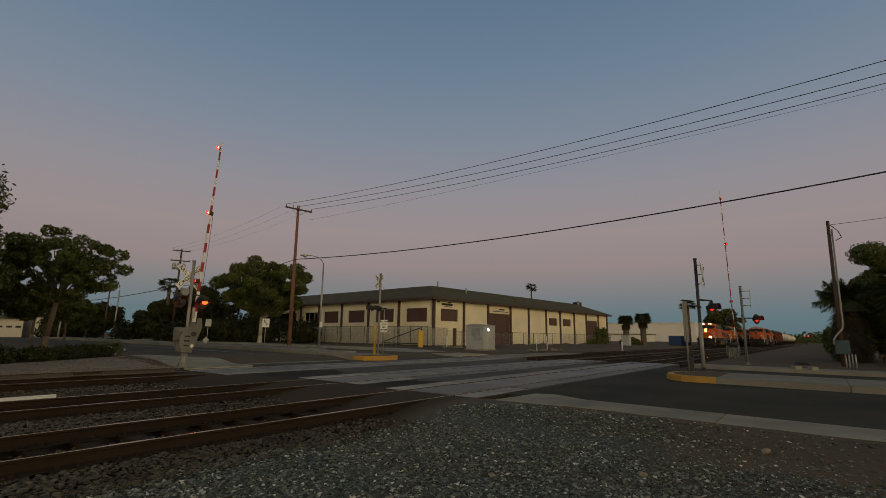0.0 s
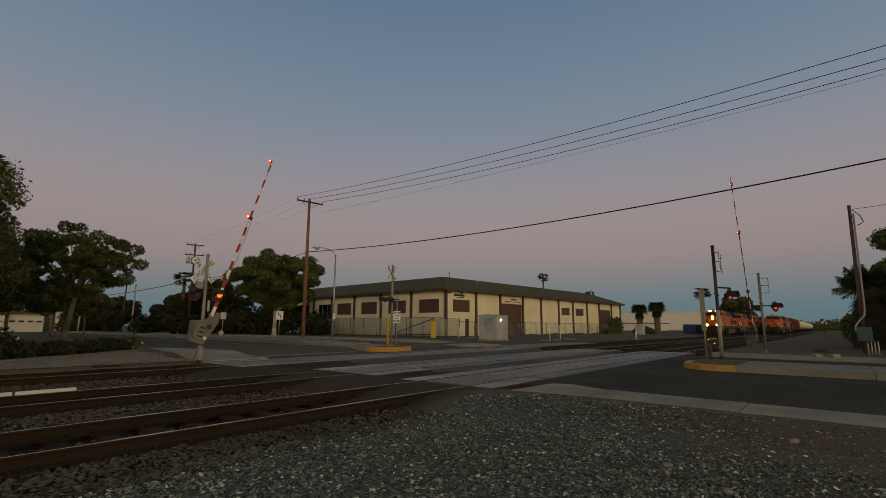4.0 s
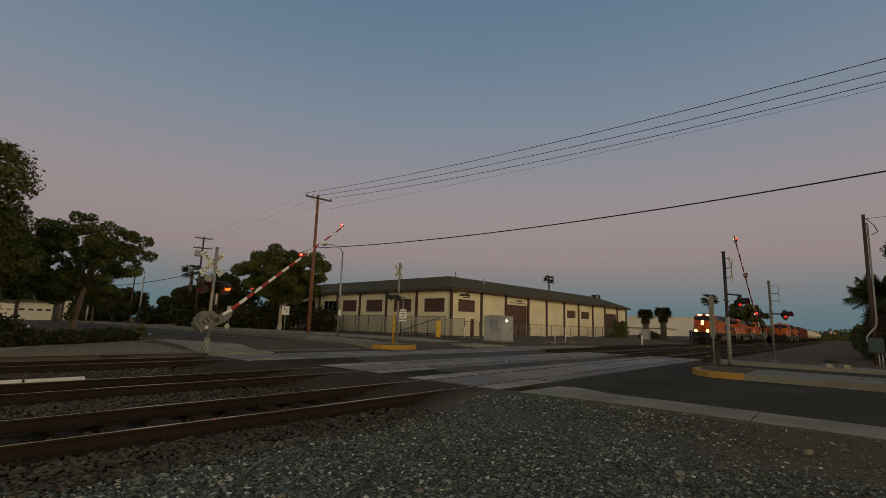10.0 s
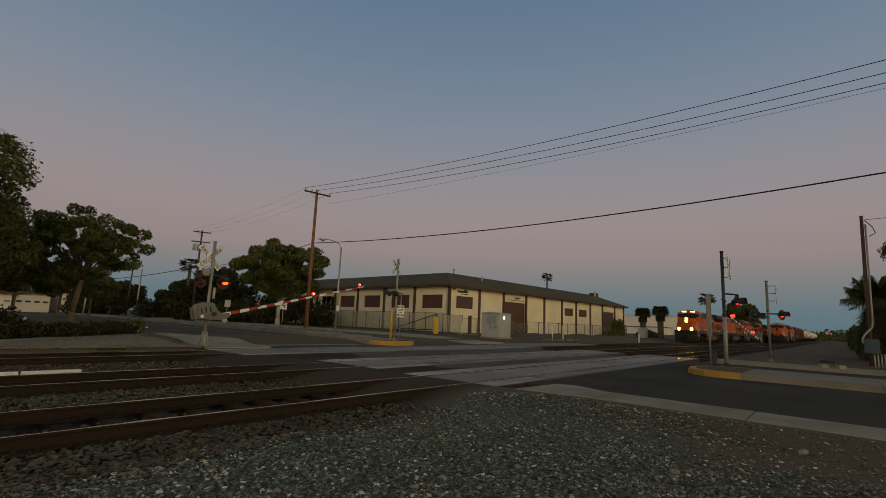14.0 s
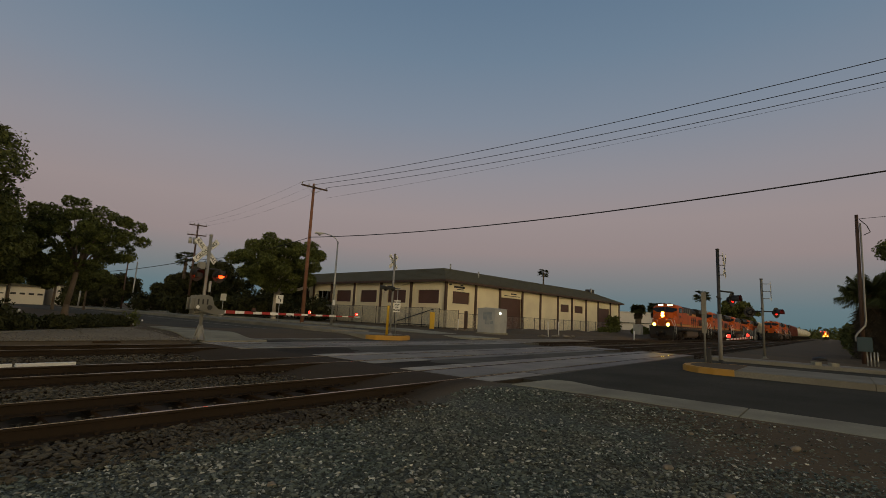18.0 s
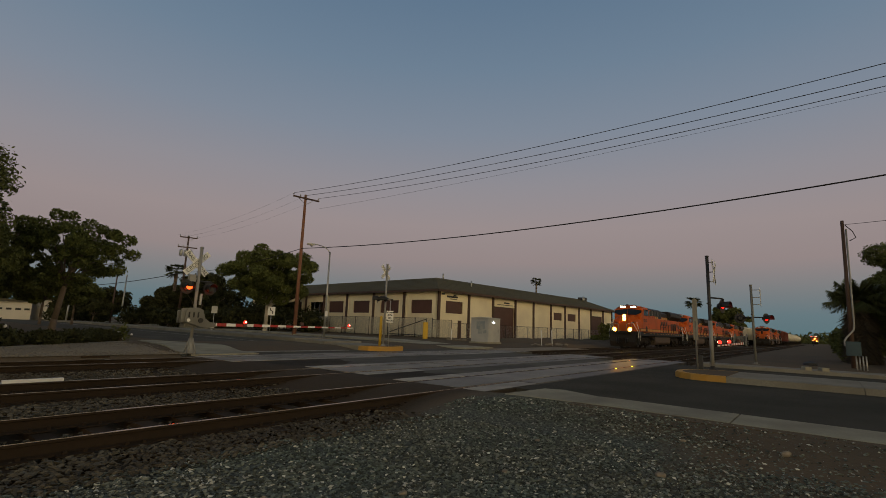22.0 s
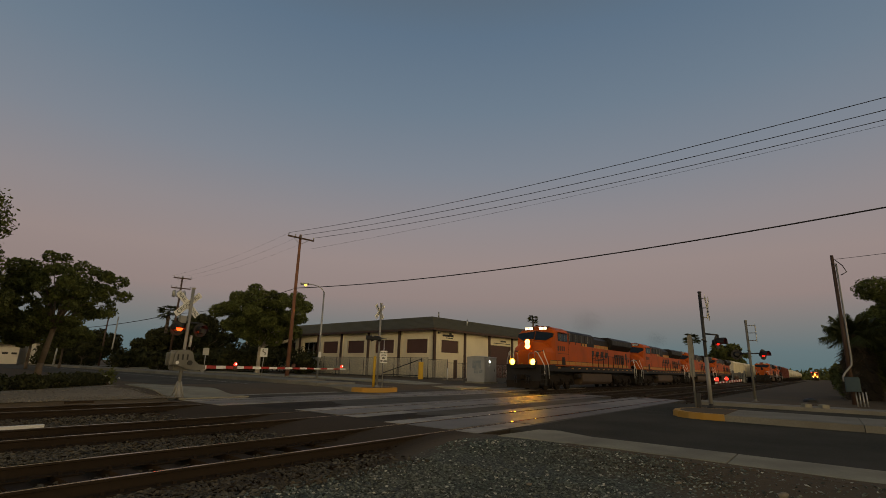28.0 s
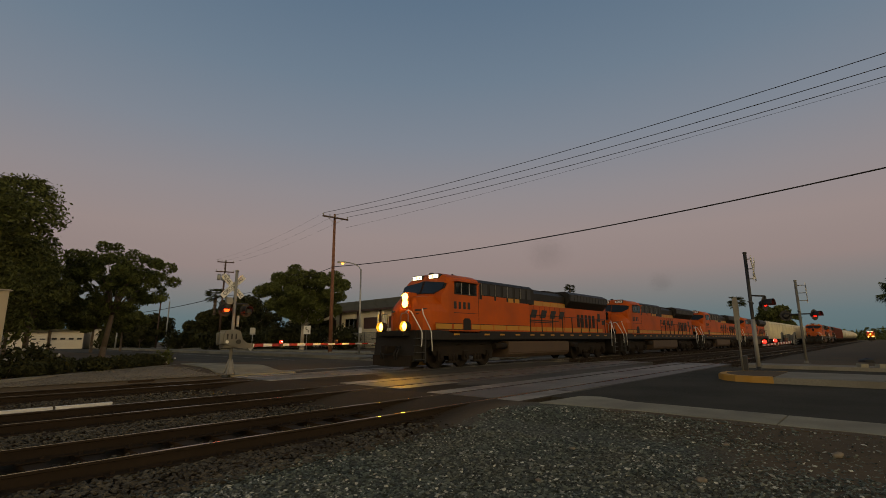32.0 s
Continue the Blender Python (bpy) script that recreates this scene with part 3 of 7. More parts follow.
def rail(key, y0, parent):
    prof = [(-0.07, -0.165), (0.07, -0.165), (0.07, -0.15), (0.012, -0.135), (0.012, -0.04), (0.036, -0.03), (0.036, -0.004)]
    prof = prof + [(-a, b) for a, b in prof[::-1] if a > 0 and b > -0.16]
    path = rail_path(key)
    vs = [(x, y0 + dy + a, b) for x, dy in path for a, b in prof]
    n = len(prof)
    fs = [(i * n + k, i * n + (k + 1) % n, (i + 1) * n + (k + 1) % n, (i + 1) * n + k) for i in range(len(path) - 1) for k in range(n)]
    r = raw("rail", vs, fs, "rust", parent, "rust-brown steel rail")
    top = [(x, y0 + dy + a, b) for x, dy in path for a, b in ((-0.012, 0.0), (0.026, 0.0), (0.028, -0.006), (-0.014, -0.006))]
    raw("railhead", top, [(i * 4 + k, i * 4 + (k + 1) % 4, i * 4 + 4 + (k + 1) % 4, i * 4 + 4 + k) for i in range(len(path) - 1) for k in range(4)], "rail_top", r, "polished running surface")


bm = bmesh.new()
box(bm, -0.11, 0.11, -1.3, 1.3, -0.30, -0.165)
TIE = link_mesh("tie", bm, "tie")
bm = bmesh.new()
box(bm, -0.16, 0.16, -0.18, 0.18, -0.166, -0.148)
for sx in (-0.09, 0.09):
    for sy in (-0.10, 0.10):
        box(bm, sx - 0.02, sx + 0.02, sy - 0.02, sy + 0.02, -0.148, -0.115)
PLATE = link_mesh("tie_plate", bm, "rust")
for key, y0 in TRACKS:
    tr = thing("railway_track", pose(0, 0, 0), "rusty railway track on wooden sleepers and ballast", "railway track", "parallel railway tracks", "structure")
    rail(key, y0, tr)
    rail(key, y0 + GAUGE, tr)
    yc = y0 + GAUGE / 2
    for k in range(90):
        x = -6 + 0.56 * k
        if 8.6 < x < 27:
            continue
        t = shared("tie", TIE, tr, pose(x, yc + random.uniform(-0.04, 0.04), random.uniform(-0.012, 0.004), 0, 0, random.uniform(-1.5, 1.5)))
        if x < 9:
            for yy in (y0, y0 + GAUGE):
                shared("tie_plate", PLATE, t, pose(0, yy - t.location.y, -t.location.z))
    bm = bmesh.new()
    for k in range(500):
        x = 44.5 + 0.56 * k
        dy = -5.4e-5 * max(0, x - 70) ** 2 if key == "a" else 0
        box(bm, x - 0.11, x + 0.11, yc - 1.3 + dy, yc + 1.3 + dy, -0.30, -0.165)
    tagged(part("far_ties", bm, "tie", tr), kind="stuff")
    # concrete panels in the roadway: outside, between and outside the rails
    x_end = 28.4
    for ya, yb in ((y0 - 0.62, y0 - 0.05), (y0 + 0.10, y0 + GAUGE - 0.10), (y0 + GAUGE + 0.05, y0 + GAUGE + 0.62)):
        x, first = {"a": 8.85, "b": 9.08, "c": 8.15}[key], True
        while x < x_end - 0.5:
            w = min(2.44, x_end - x)
            bm = bmesh.new()
            h = random.uniform(-0.008, 0.004)
            box(bm, x + 0.012, x + w - 0.012, ya, yb, -0.2, h, 0.012)
            part("crossing_panel", bm, "pale_panel" if first and yb - ya < 1 else ("dark_panel" if yb < y0 and key != "c" else "panel"), tr)
            first = False
            x += w
# a loose white-painted plank lies beside the middle track
for x0, x1 in ((-0.6, 2.25), (2.30, 3.28)):
    bm = bmesh.new()
    box(bm, x0, x1, 12.50, 12.60, -0.19, -0.03, 0.01)
    tagged(part("white_plank", bm, "white"), "white painted plank lying along the rail", "plank", "white planks by the rail")


# ---------------------------------------------------------------- stones
def stones(name, places, mat, label):
    """Many broken stones as one mesh; places: rows of x, y, z, size."""
    rng = np.random.default_rng(5)
    # a broken chip: a six-sided wedge with two sharp ends
    base = np.array([(1.15, 0.1, -0.1), (-1.15, -0.1, 0.1), (0.35, 0.85, -0.35), (-0.4, 0.75, 0.45), (-0.35, -0.85, -0.35), (0.4, -0.75, 0.5), (0.1, 0.0, 0.85), (0.0, 0.1, -0.8)])
    tri = np.array([(0, 2, 6), (2, 3, 6), (3, 1, 6), (1, 5, 6), (5, 0, 6), (2, 0, 7), (3, 2, 7), (1, 3, 7), (4, 1, 7), (0, 4, 7), (5, 4, 0), (1, 4, 5)])
    n = len(places)
    p = np.array(places)
    shape = rng.uniform(0.6, 1.25, (n, 3)) * [1.15, 0.85, 0.62]
    jit = rng.uniform(0.65, 1.2, (n, len(base), 1))
    v = base[None] * jit * shape[:, None, :]
    a = rng.uniform(0, math.tau, n)
    c, s = np.cos(a)[:, None], np.sin(a)[:, None]
    tilt = rng.uniform(-0.5, 0.5, n)[:, None]
    x, y, z = v[..., 0] * c - v[..., 1] * s, v[..., 0] * s + v[..., 1] * c, v[..., 2]
    y, z = y * np.cos(tilt) - z * np.sin(tilt), y * np.sin(tilt) + z * np.cos(tilt)
    v = np.stack([x, y, z], -1) * p[:, None, 3:4] + p[:, None, :3]
    f = (tri[None] + (np.arange(n) * len(base))[:, None, None]).reshape(-1, 3)
    ob = raw(name, v.reshape(-1, 3).tolist(), f.tolist(), mat)
    return tagged(ob, label, "gravel", kind="stuff")


rs = np.random.default_rng(11)
gravel = []
while len(gravel) < 96000:
    d, a = 2.3 + 7.4 * rs.random() ** 1.15, math.radians(rs.uniform(-8, 93))
    x, y = d * math.cos(a), d * math.sin(a)
    if y > 5.5 or x > 8.5 + 0.05 * y or rs.random() < 0.85 * smooth01((x - 1.6 * y + 4.5 * noise.noise((x * 0.7, y * 0.7, 3)) - 4.0) / 4.2):
        continue
    s = 0.006 + 0.024 * rs.random() ** 3
    gravel.append((x, y, ground_z(x, y) + s * 0.25, s))
stones("gravel", gravel, "stone", "loose grey crushed gravel")
stones("pale_chips", [(x, y, z + 0.004, 0.007 + 0.024 * rs.random() ** 2) for x, y, z, s in gravel[::17]], "pale_stone", "scattered pale chips among grey gravel")
bal = []
while len(bal) < 17000:
    x = rs.uniform(-2.0, 8.4)
    y = rs.uniform(4.9, 18.2)
    if x > 4.6 + 2.2 * rs.random() or (y < 5.4 and rs.random() < 0.1 * x):
        continue
    near_rail = min(abs(y - yr) for _, y0 in TRACKS for yr in (y0, y0 + GAUGE))
    if near_rail < 0.12 or (any(y0 < y < y0 + GAUGE for _, y0 in TRACKS) and rs.random() < 0.72) or (rs.random() < (y - 5.3) / 17):
        continue
    inside = any(y0 < y < y0 + GAUGE for _, y0 in TRACKS)
    s = 0.020 + 0.026 * rs.random()
    bal.append((x, y, max(ground_z(x, y) + 0.01, -0.235 if inside else -0.175) + s * 0.2, s))
for _ in range(5000):
    x, y = rs.uniform(27.5, 60), rs.uniform(5.2, 18.2)
    s = rs.uniform(0.03, 0.05)
    bal.append((x, y, -0.15, s))
stones("ballast", bal, "ballast", "rust-stained crushed stone ballast between the rails")
grit = []
for _ in range(9000):
    x, y = rs.uniform(-1.5, 9.0), 17.5 + 7.5 * rs.random() ** 1.4
    if y < verge_far(x) and x < 8.3:
        grit.append((x, y, max(0.055, ground_z(x, y)) + 0.018, rs.uniform(0.010, 0.028)))
stones("verge_gravel", grit, "verge_stone", "loose pale gravel on the verge beside the far track")


def rock(x, y, s, sq=0.6):
    bm = bmesh.new()
    bmesh.ops.create_icosphere(bm, subdivisions=2, radius=s)
    for v in bm.verts:
        k = 1 + 0.35 * noise.noise(v.co * (1.6 / s) + Vector((x * 7, y * 5, 0)))
        v.co = Vector((v.co.x * k, v.co.y * k * 0.8, v.co.z * k * sq))
    ob = part("rock", bm, "verge")
    ob.matrix_basis = pose(x, y, ground_z(x, y) + s * 0.3, 0, 0, rs.uniform(0, 360))
    return tagged(ob, "pale broken stone lying on the gravel", "rock", "larger stones on the gravel")


for x, y, s in ((5.49, 1.36, 0.055), (5.0, 0.75, 0.05), (7.3, 0.4, 0.06), (4.5, 2.6, 0.035), (3.3, 2.9, 0.04), (7.2, 1.5, 0.04), (4.1, 0.9, 0.045), (6.0, 3.0, 0.035), (2.4, 3.6, 0.04)):
    rock(x, y, s)

# ---------------------------------------------------------------- warehouse
BX, BY, BH = 44.5, 35.6, -4.0
EAVE, BASE = 5.75, 0.2


def warehouse():
    w = thing("warehouse", pose(BX, BY, BASE, 0, 0, BH), "cream stucco warehouse with brown posts and a grey shingle roof", "warehouse")
    L, D, H = 50.4, 46.0, EAVE - BASE
    # walls with real openings: long wall on y = 0, short wall on x = 0
    def wall(name, length, along, holes):
        bm = bmesh.new()
        xs = sorted({0, length, *[v for h in holes for v in h[:2]]})
        for a, b in zip(xs, xs[1:]):
            hs = sorted(h[2:] for h in holes if h[0] <= a + 1e-6 and h[1] >= b - 1e-6)
            z = 0.0
            for lo, hi in hs + [(H, H)]:
                if lo - z > 0.01:
                    box(bm, *((a, b, 0, 0.3) if along == "x" else (0, 0.3, a, b)), z, lo)
                z = hi
        bmesh.ops.remove_doubles(bm, verts=bm.verts, dist=1e-4)
        return part(name, bm, "cream", w)
    win_long = [(1.4, 4.6, 2.92, 4.4), (27.5, 30.3, 3.05, 4.25), (32.2, 35.1, 3.05, 4.25)]
    doors = [(11.2, 16.3, 0.0, 4.3), (41.2, 46.0, 0.0, 4.3)]
    wall("wall", L, "x", win_long + doors)
    win_short = [(0.9 + 5.85 * k, 4.45 + 5.85 * k, 2.8, 4.45) for k in range(4)]
    gap = [(23.6, 27.3, 0.0, 4.4)]
    wall("wall", D, "y", win_short + gap + [(29.5, 33.0, 2.8, 4.45), (35.4, 39.0, 2.8, 4.45)])
    boxes("back_wall", [(L - 0.3, L, 0.3, D, 0, H), (0.3, L - 0.3, D - 0.3, D, 0, H)], "cream", w)
    for x0, x1, z0, z1 in win_long:
        p = boxes("window", [(x0, x1, 0.10, 0.16, z0, z1)], "brown_panel", w, "brown boarded window")
        boxes("window_frame", [(x0 - 0.14, x1 + 0.14, -0.05, 0.09, z1, z1 + 0.14), (x0 - 0.14, x1 + 0.14, -0.07, 0.09, z0 - 0.14, z0), (x0 - 0.14, x0, -0.05, 0.09, z0, z1), (x1, x1 + 0.14, -0.05, 0.09, z0, z1)], "cream", p)
    for x0, x1, z0, z1 in win_short + [(29.5, 33.0, 2.8, 4.45), (35.4, 39.0, 2.8, 4.45)]:
        p = boxes("window", [(0.10, 0.16, x0, x1, z0, z1)], "brown_panel", w, "brown boarded window")
        boxes("window_frame", [(-0.05, 0.09, x0 - 0.14, x1 + 0.14, z1, z1 + 0.14), (-0.07, 0.09, x0 - 0.14, x1 + 0.14, z0 - 0.14, z0), (-0.05, 0.09, x0 - 0.14, x0, z0, z1), (-0.05, 0.09, x1, x1 + 0.14, z0, z1)], "cream", p)
    for x0, x1, z0, z1 in doors:
        rd = boxes("roller_door", [(x0, x1, 0.17, 0.22, z0, z1)], "brown_panel", w, "closed brown roller door")
        for k in range(18):
            boxes("slat", [(x0, x1, 0.14, 0.168, z0 + (z1 - z0) * k / 18 + 0.012, z0 + (z1 - z0) * (k + 1) / 18)], "brown_panel", rd)
        boxes("lintel_panel", [(x0 + 0.1, x1 - 0.1, -0.05, -0.004, z1 + 0.15, z1 + 0.95)], "cream", w)
    # recessed entrance on the short side
    boxes("entrance_back", [(2.2, 2.4, 23.6, 27.3, 0, 4.4)], "brown", w, "shaded glazed entrance")
    rods("entrance_post", [((0.2, 24.8, 0), (0.2, 24.8, 4.4), 0.06), ((0.2, 26.1, 0), (0.2, 26.1, 4.4), 0.06)], "galv", w)
    for x in (0.16, 5.8, 11.0, 16.45, 21.35, 26.6, 31.25, 36.3, 41.0, 46.2, 50.2):
        boxes("wall_post", [(x - 0.17, x + 0.17, -0.16, 0.05, 0, H)], "brown", w)
    for y in (5.75, 11.7, 17.6, 23.3, 28.2, 34.2, 40.0):
        boxes("wall_post", [(-0.16, 0.05, y - 0.17, y + 0.17, 0, H)], "brown", w)
    boxes("fascia", [(-0.7, L + 0.7, -0.72, -0.6, H - 0.16, H + 0.12), (-0.72, -0.6, -0.72, D + 0.7, H - 0.16, H + 0.12), (L + 0.6, L + 0.72, -0.72, D + 0.7, H - 0.16, H + 0.12)], "brown", w)
    boxes("soffit", [(-0.62, L + 0.62, -0.62, 0.3, H - 0.05, H), (-0.62, 0.3, 0.3, D, H - 0.05, H)], "brown", w)
    # roof: sloping skirts up to a low flat top
    b, r = 5.0, 2.15
    lo = [(-0.75, -0.75), (L + 0.75, -0.75), (L + 0.75, D + 0.75), (-0.75, D + 0.75)]
    hi = [(b, b), (L - 3.0, b), (L - 3.0, D - b), (b, D - b)]
    vs = [(x, y, H + 0.08) for x, y in lo] + [(x, y, H + 0.08 + r) for x, y in hi]
    raw("roof", vs, [(0, 1, 5, 4), (1, 2, 6, 5), (2, 3, 7, 6), (3, 0, 4, 7), (4, 5, 6, 7), (3, 2, 1, 0)], "roof", w)
    for k in range(9):
        f = (k + 0.5) / 9
        y0, z0 = -0.75 + (b + 0.75) * f, H + 0.08 + r * f
        xa, xb = -0.75 + (b + 0.75) * f, L + 0.75 - 3.75 * f
        boxes("shingle_course", [(xa, xb, y0 - 0.02, y0 + 0.02, z0 - 0.01, z0 + 0.018)], "roof", w)
        boxes("shingle_course", [(xa - 0.02, xa + 0.02, y0, D - 1, z0 - 0.01, z0 + 0.018)], "roof", w)
    for x, y, za, zb, r in ((9.5, 2.6, 1.2, 2.1, 0.09), (6.2, 4.9, 2.0, 2.9, 0.1), (46.5, 4.0, 1.6, 2.7, 0.2)):
        rods("vent_pipe", [((x, y, H + za), (x, y, H + zb), r)], "galv", w)
    boxes("roof_unit", [(47.0, 48.4, 4.2, 5.4, H + 1.4, H + 2.6)], "dark_steel", w)
    # unreadable lettering over the end bay and a sign with its lamp over the door
    boxes("sign_lettering", [(1.6, 3.6, -0.03, -0.004, 4.82, 5.06), (2.2, 3.5, -0.03, -0.004, 4.62, 4.72)], "ink", w, "dark sign lettering")
    boxes("sign_lettering", [(12.0, 15.9, -0.08, -0.054, 4.55, 4.63), (13.6, 14.9, -0.08, -0.054, 4.8, 4.98)], "ink", w, "dark sign lettering")
    for x, y in ((0.7, -0.2), (2.8, -0.2)):
        boxes("wall_lamp", [(x, x + 0.25, -0.25, 0.0, 5.1, 5.25)], "dark_steel", w)
    for y in (5.2, 17.2):
        rods("drain_pipe", [((-0.1, y, 0), (-0.1, y, H - 0.1), 0.07)], "cream", w)
    return w


warehouse()


def chain_fence(points, h, z, label, post_step=2.6, mat="dark_steel", slats=False):
    f = thing("chain_link_fence", pose(0, 0, 0), label, "fence")
    for (x0, y0), (x1, y1) in zip(points, points[1:]):
        d = math.hypot(x1 - x0, y1 - y0)
        n = max(1, round(d / post_step))
        for k in range(n + 1):
            x, y = x0 + (x1 - x0) * k / n, y0 + (y1 - y0) * k / n
            rods("post", [((x, y, z - 0.1), (x, y, z + h + 0.05), 0.035)], mat, f)
        rods("top_rail", [((x0, y0, z + h), (x1, y1, z + h), 0.022)], mat, f)
        rods("bottom_wire", [((x0, y0, z + 0.1), (x1, y1, z + 0.1), 0.008)], mat, f)
        m = int(d / 0.16)
        bm = bmesh.new()
        for k in range(-int(h / 0.16), m):
            for s in (0, 1):
                a0, a1 = k * 0.16, k * 0.16 + h
                c0, c1 = max(a0, 0), min(a1, d)
                if c1 <= c0:
                    continue
                z0, z1 = (c0 - a0, c1 - a0) if s == 0 else (h - (c0 - a0), h - (c1 - a0))
                rod(bm, (x0 + (x1 - x0) * c0 / d, y0 + (y1 - y0) * c0 / d, z + z0), (x0 + (x1 - x0) * c1 / d, y0 + (y1 - y0) * c1 / d, z + z1), 0.004, n=3, caps=False)
        tagged(part("wire_mesh", bm, "galv", f), kind="stuff")
        if slats:
            bm = bmesh.new()
            ux, uy = (x1 - x0) / d, (y1 - y0) / d
            for k in range(int(d / 0.085)):
                a, b = k * 0.085, k * 0.085 + 0.046
                pts = [(x0 + ux * a - uy * 0.012, y0 + uy * a + ux * 0.012), (x0 + ux * b - uy * 0.012, y0 + uy * b + ux * 0.012)]
                lo, hi = z + 0.1, z + h - random.uniform(0.02, 0.08)
                v = [bm.verts.new(c) for c in ((*pts[0], lo), (*pts[1], lo), (*pts[1], hi), (*pts[0], hi))]
                bm.faces.new(v)
            tagged(part("privacy_slats", bm, "slat", f, "grey-green privacy slats"), kind="stuff")
    return f


chain_fence([(41.5, 54.0), (41.2, 33.6)], 2.15, 0.2, "chain-link fence with grey-green slats before the warehouse wall", slats=True)
chain_fence([(41.2, 33.6), (43.4, 32.6)], 2.0, 0.2, "short return of the slatted fence at the corner", slats=True)
chain_fence([(43.4, 32.6), (88.0, 29.3)], 1.75, 0.15, "grey chain-link fence along the warehouse's long wall")


gate_ = thing("fence_gate", pose(0, 0, 0), "braced pipe gate standing against the slatted fence", "gate")
for name, p, q in (("frame_pipe", (41.08, 40.3, 0.45), (41.08, 40.3, 2.2)), ("frame_pipe", (41.08, 34.4, 0.45), (41.08, 34.4, 2.3)), ("frame_pipe", (41.08, 40.3, 0.45), (41.08, 34.4, 0.45)), ("brace", (41.08, 40.2, 0.6), (41.08, 34.5, 2.2))):
    rods(name, [(p, q, 0.045)], "dark_steel", gate_)
for y in (40.3, 34.4):
    rods("ground_post", [((41.08, y, 0.1), (41.08, y, 0.45), 0.05)], "dark_steel", gate_)
fp = boxes("timber_post", [(-0.16, 0.16, -0.16, 0.16, -0.1, 1.95)], "brown", None, bevel=0.02)
fp.matrix_basis = pose(41.3, 30.0, 0.2, 0, 0, 20)
tagged(fp, "short dark brown timber post beside the hut", "post")
fp = rods("marker_stake", [((0, 0, -0.1), (0.05, 0, 1.1), 0.05)], "white")
fp.matrix_basis = pose(40.6, 30.5, 0.2)
tagged(fp, "leaning white marker stake beside the timber post", "marker stake", "white marker stakes")
for k in range(26):
    cx, cy = ((39.0, 28.4), (38.3, 18.9), (41.0, 18.6))[k % 3]
    x, y, r = cx + rs.uniform(-1.3, 1.3), cy + rs.uniform(-0.5, 0.5), rs.uniform(0.10, 0.26)
    bm = bmesh.new()
    bmesh.ops.create_icosphere(bm, subdivisions=1, radius=r)
    for v in bm.verts:
        v.co *= 1 + 0.4 * noise.noise(v.co * 4 + Vector((k, 0, 0)))
        v.co.z *= 0.6
    ob = part("rock", bm, "verge")
    ob.matrix_basis = pose(x, y, 0.16 + r * 0.3)
    tagged(ob, "pale broken lump of rubble beside the tracks", "rock", "rubble by the far track")

# ---------------------------------------------------------------- crossing signals
def crossbuck(parent, z, face, size=1.2, front=True, off=(0.0, -0.085)):
    """Two crossed blades; face: the yaw in degrees of the side that carries the words."""
    for k, (tilt, words) in enumerate(((-45, "RAIL     ROAD"), (45, "CROSSING"))):
        bm = bmesh.new()
        hw = 0.105 if size > 0.9 else 0.075
        box(bm, -size / 2, size / 2, -0.008, 0.008, -hw, hw, 0.004)
        bl = part("crossbuck_blade", bm, "white" if front else "galv", parent, "white crossed sign blade with black letters" if front else "bare back of a crossed sign blade")
        bl.matrix_basis = pose(0, 0, z, 0, 0, face) @ pose(off[0], off[1] - 0.02 * k, 0, 0, -tilt, 0)
        for j, word in enumerate(words.split() if front else ()):
            lettering("lettering", word, (0.175 if k else 0.165) * size, "ink", bl, pose(0 if k else (j - 0.5) * 0.57 * size, -0.011, 0, 90, 0, 0))


def flasher(parent, x, y, z, face, lit, r=0.15, flash=""):
    """A hooded round signal lamp before its black background disc, looking along yaw face."""
    m = pose(x, y, z, 0, 0, face)
    bm = bmesh.new()
    rod(bm, (0, 0.0, 0), (0, 0.012, 0), 0.25, n=24)
    rod(bm, (0, 0.012, 0), (0, 0.16, 0), 0.15, 0.09, n=16)
    d = part("signal_lamp", bm, "black", parent, "round black signal lamp")
    d.matrix_basis = m
    bm = bmesh.new()
    n = 12
    ring = [[bm.verts.new((rr * math.cos(a), -yy, rr * math.sin(a))) for a in [math.pi * (k / n * 1.2 - 0.1) for k in range(n + 1)]] for rr, yy in ((0.165, 0.0), (0.17, 0.28), (0.16, 0.28), (0.155, 0.0))]
    for a, b in zip(ring, ring[1:] + ring[:1]):
        for k in range(n):
            bm.faces.new((a[k], a[k + 1], b[k + 1], b[k]))
    part("hood", bm, "black", d)
    bm = bmesh.new()
    rod(bm, (0, -0.03, 0), (0, -0.002, 0), r * 0.9, r, n=20)
    part("lens", bm, "glass" if flash else lit, d, "red signal lens")
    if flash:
        # added shutter covers the ever-glowing bulb by turns, standing in for switching off
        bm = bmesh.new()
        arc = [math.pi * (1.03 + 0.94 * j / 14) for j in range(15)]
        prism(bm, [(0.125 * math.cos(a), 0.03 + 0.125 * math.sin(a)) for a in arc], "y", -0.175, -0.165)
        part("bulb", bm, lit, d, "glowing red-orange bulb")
        ADDED_SHUTTERS.append((half_shell("shutter", 0.135, -0.115, 0.04, d), (0, -0.17, 0), (0, 0, 0.15), flash == "left"))


# added covers that imitate flashing: part, place, slide, starts shut
ADDED_SHUTTERS = []


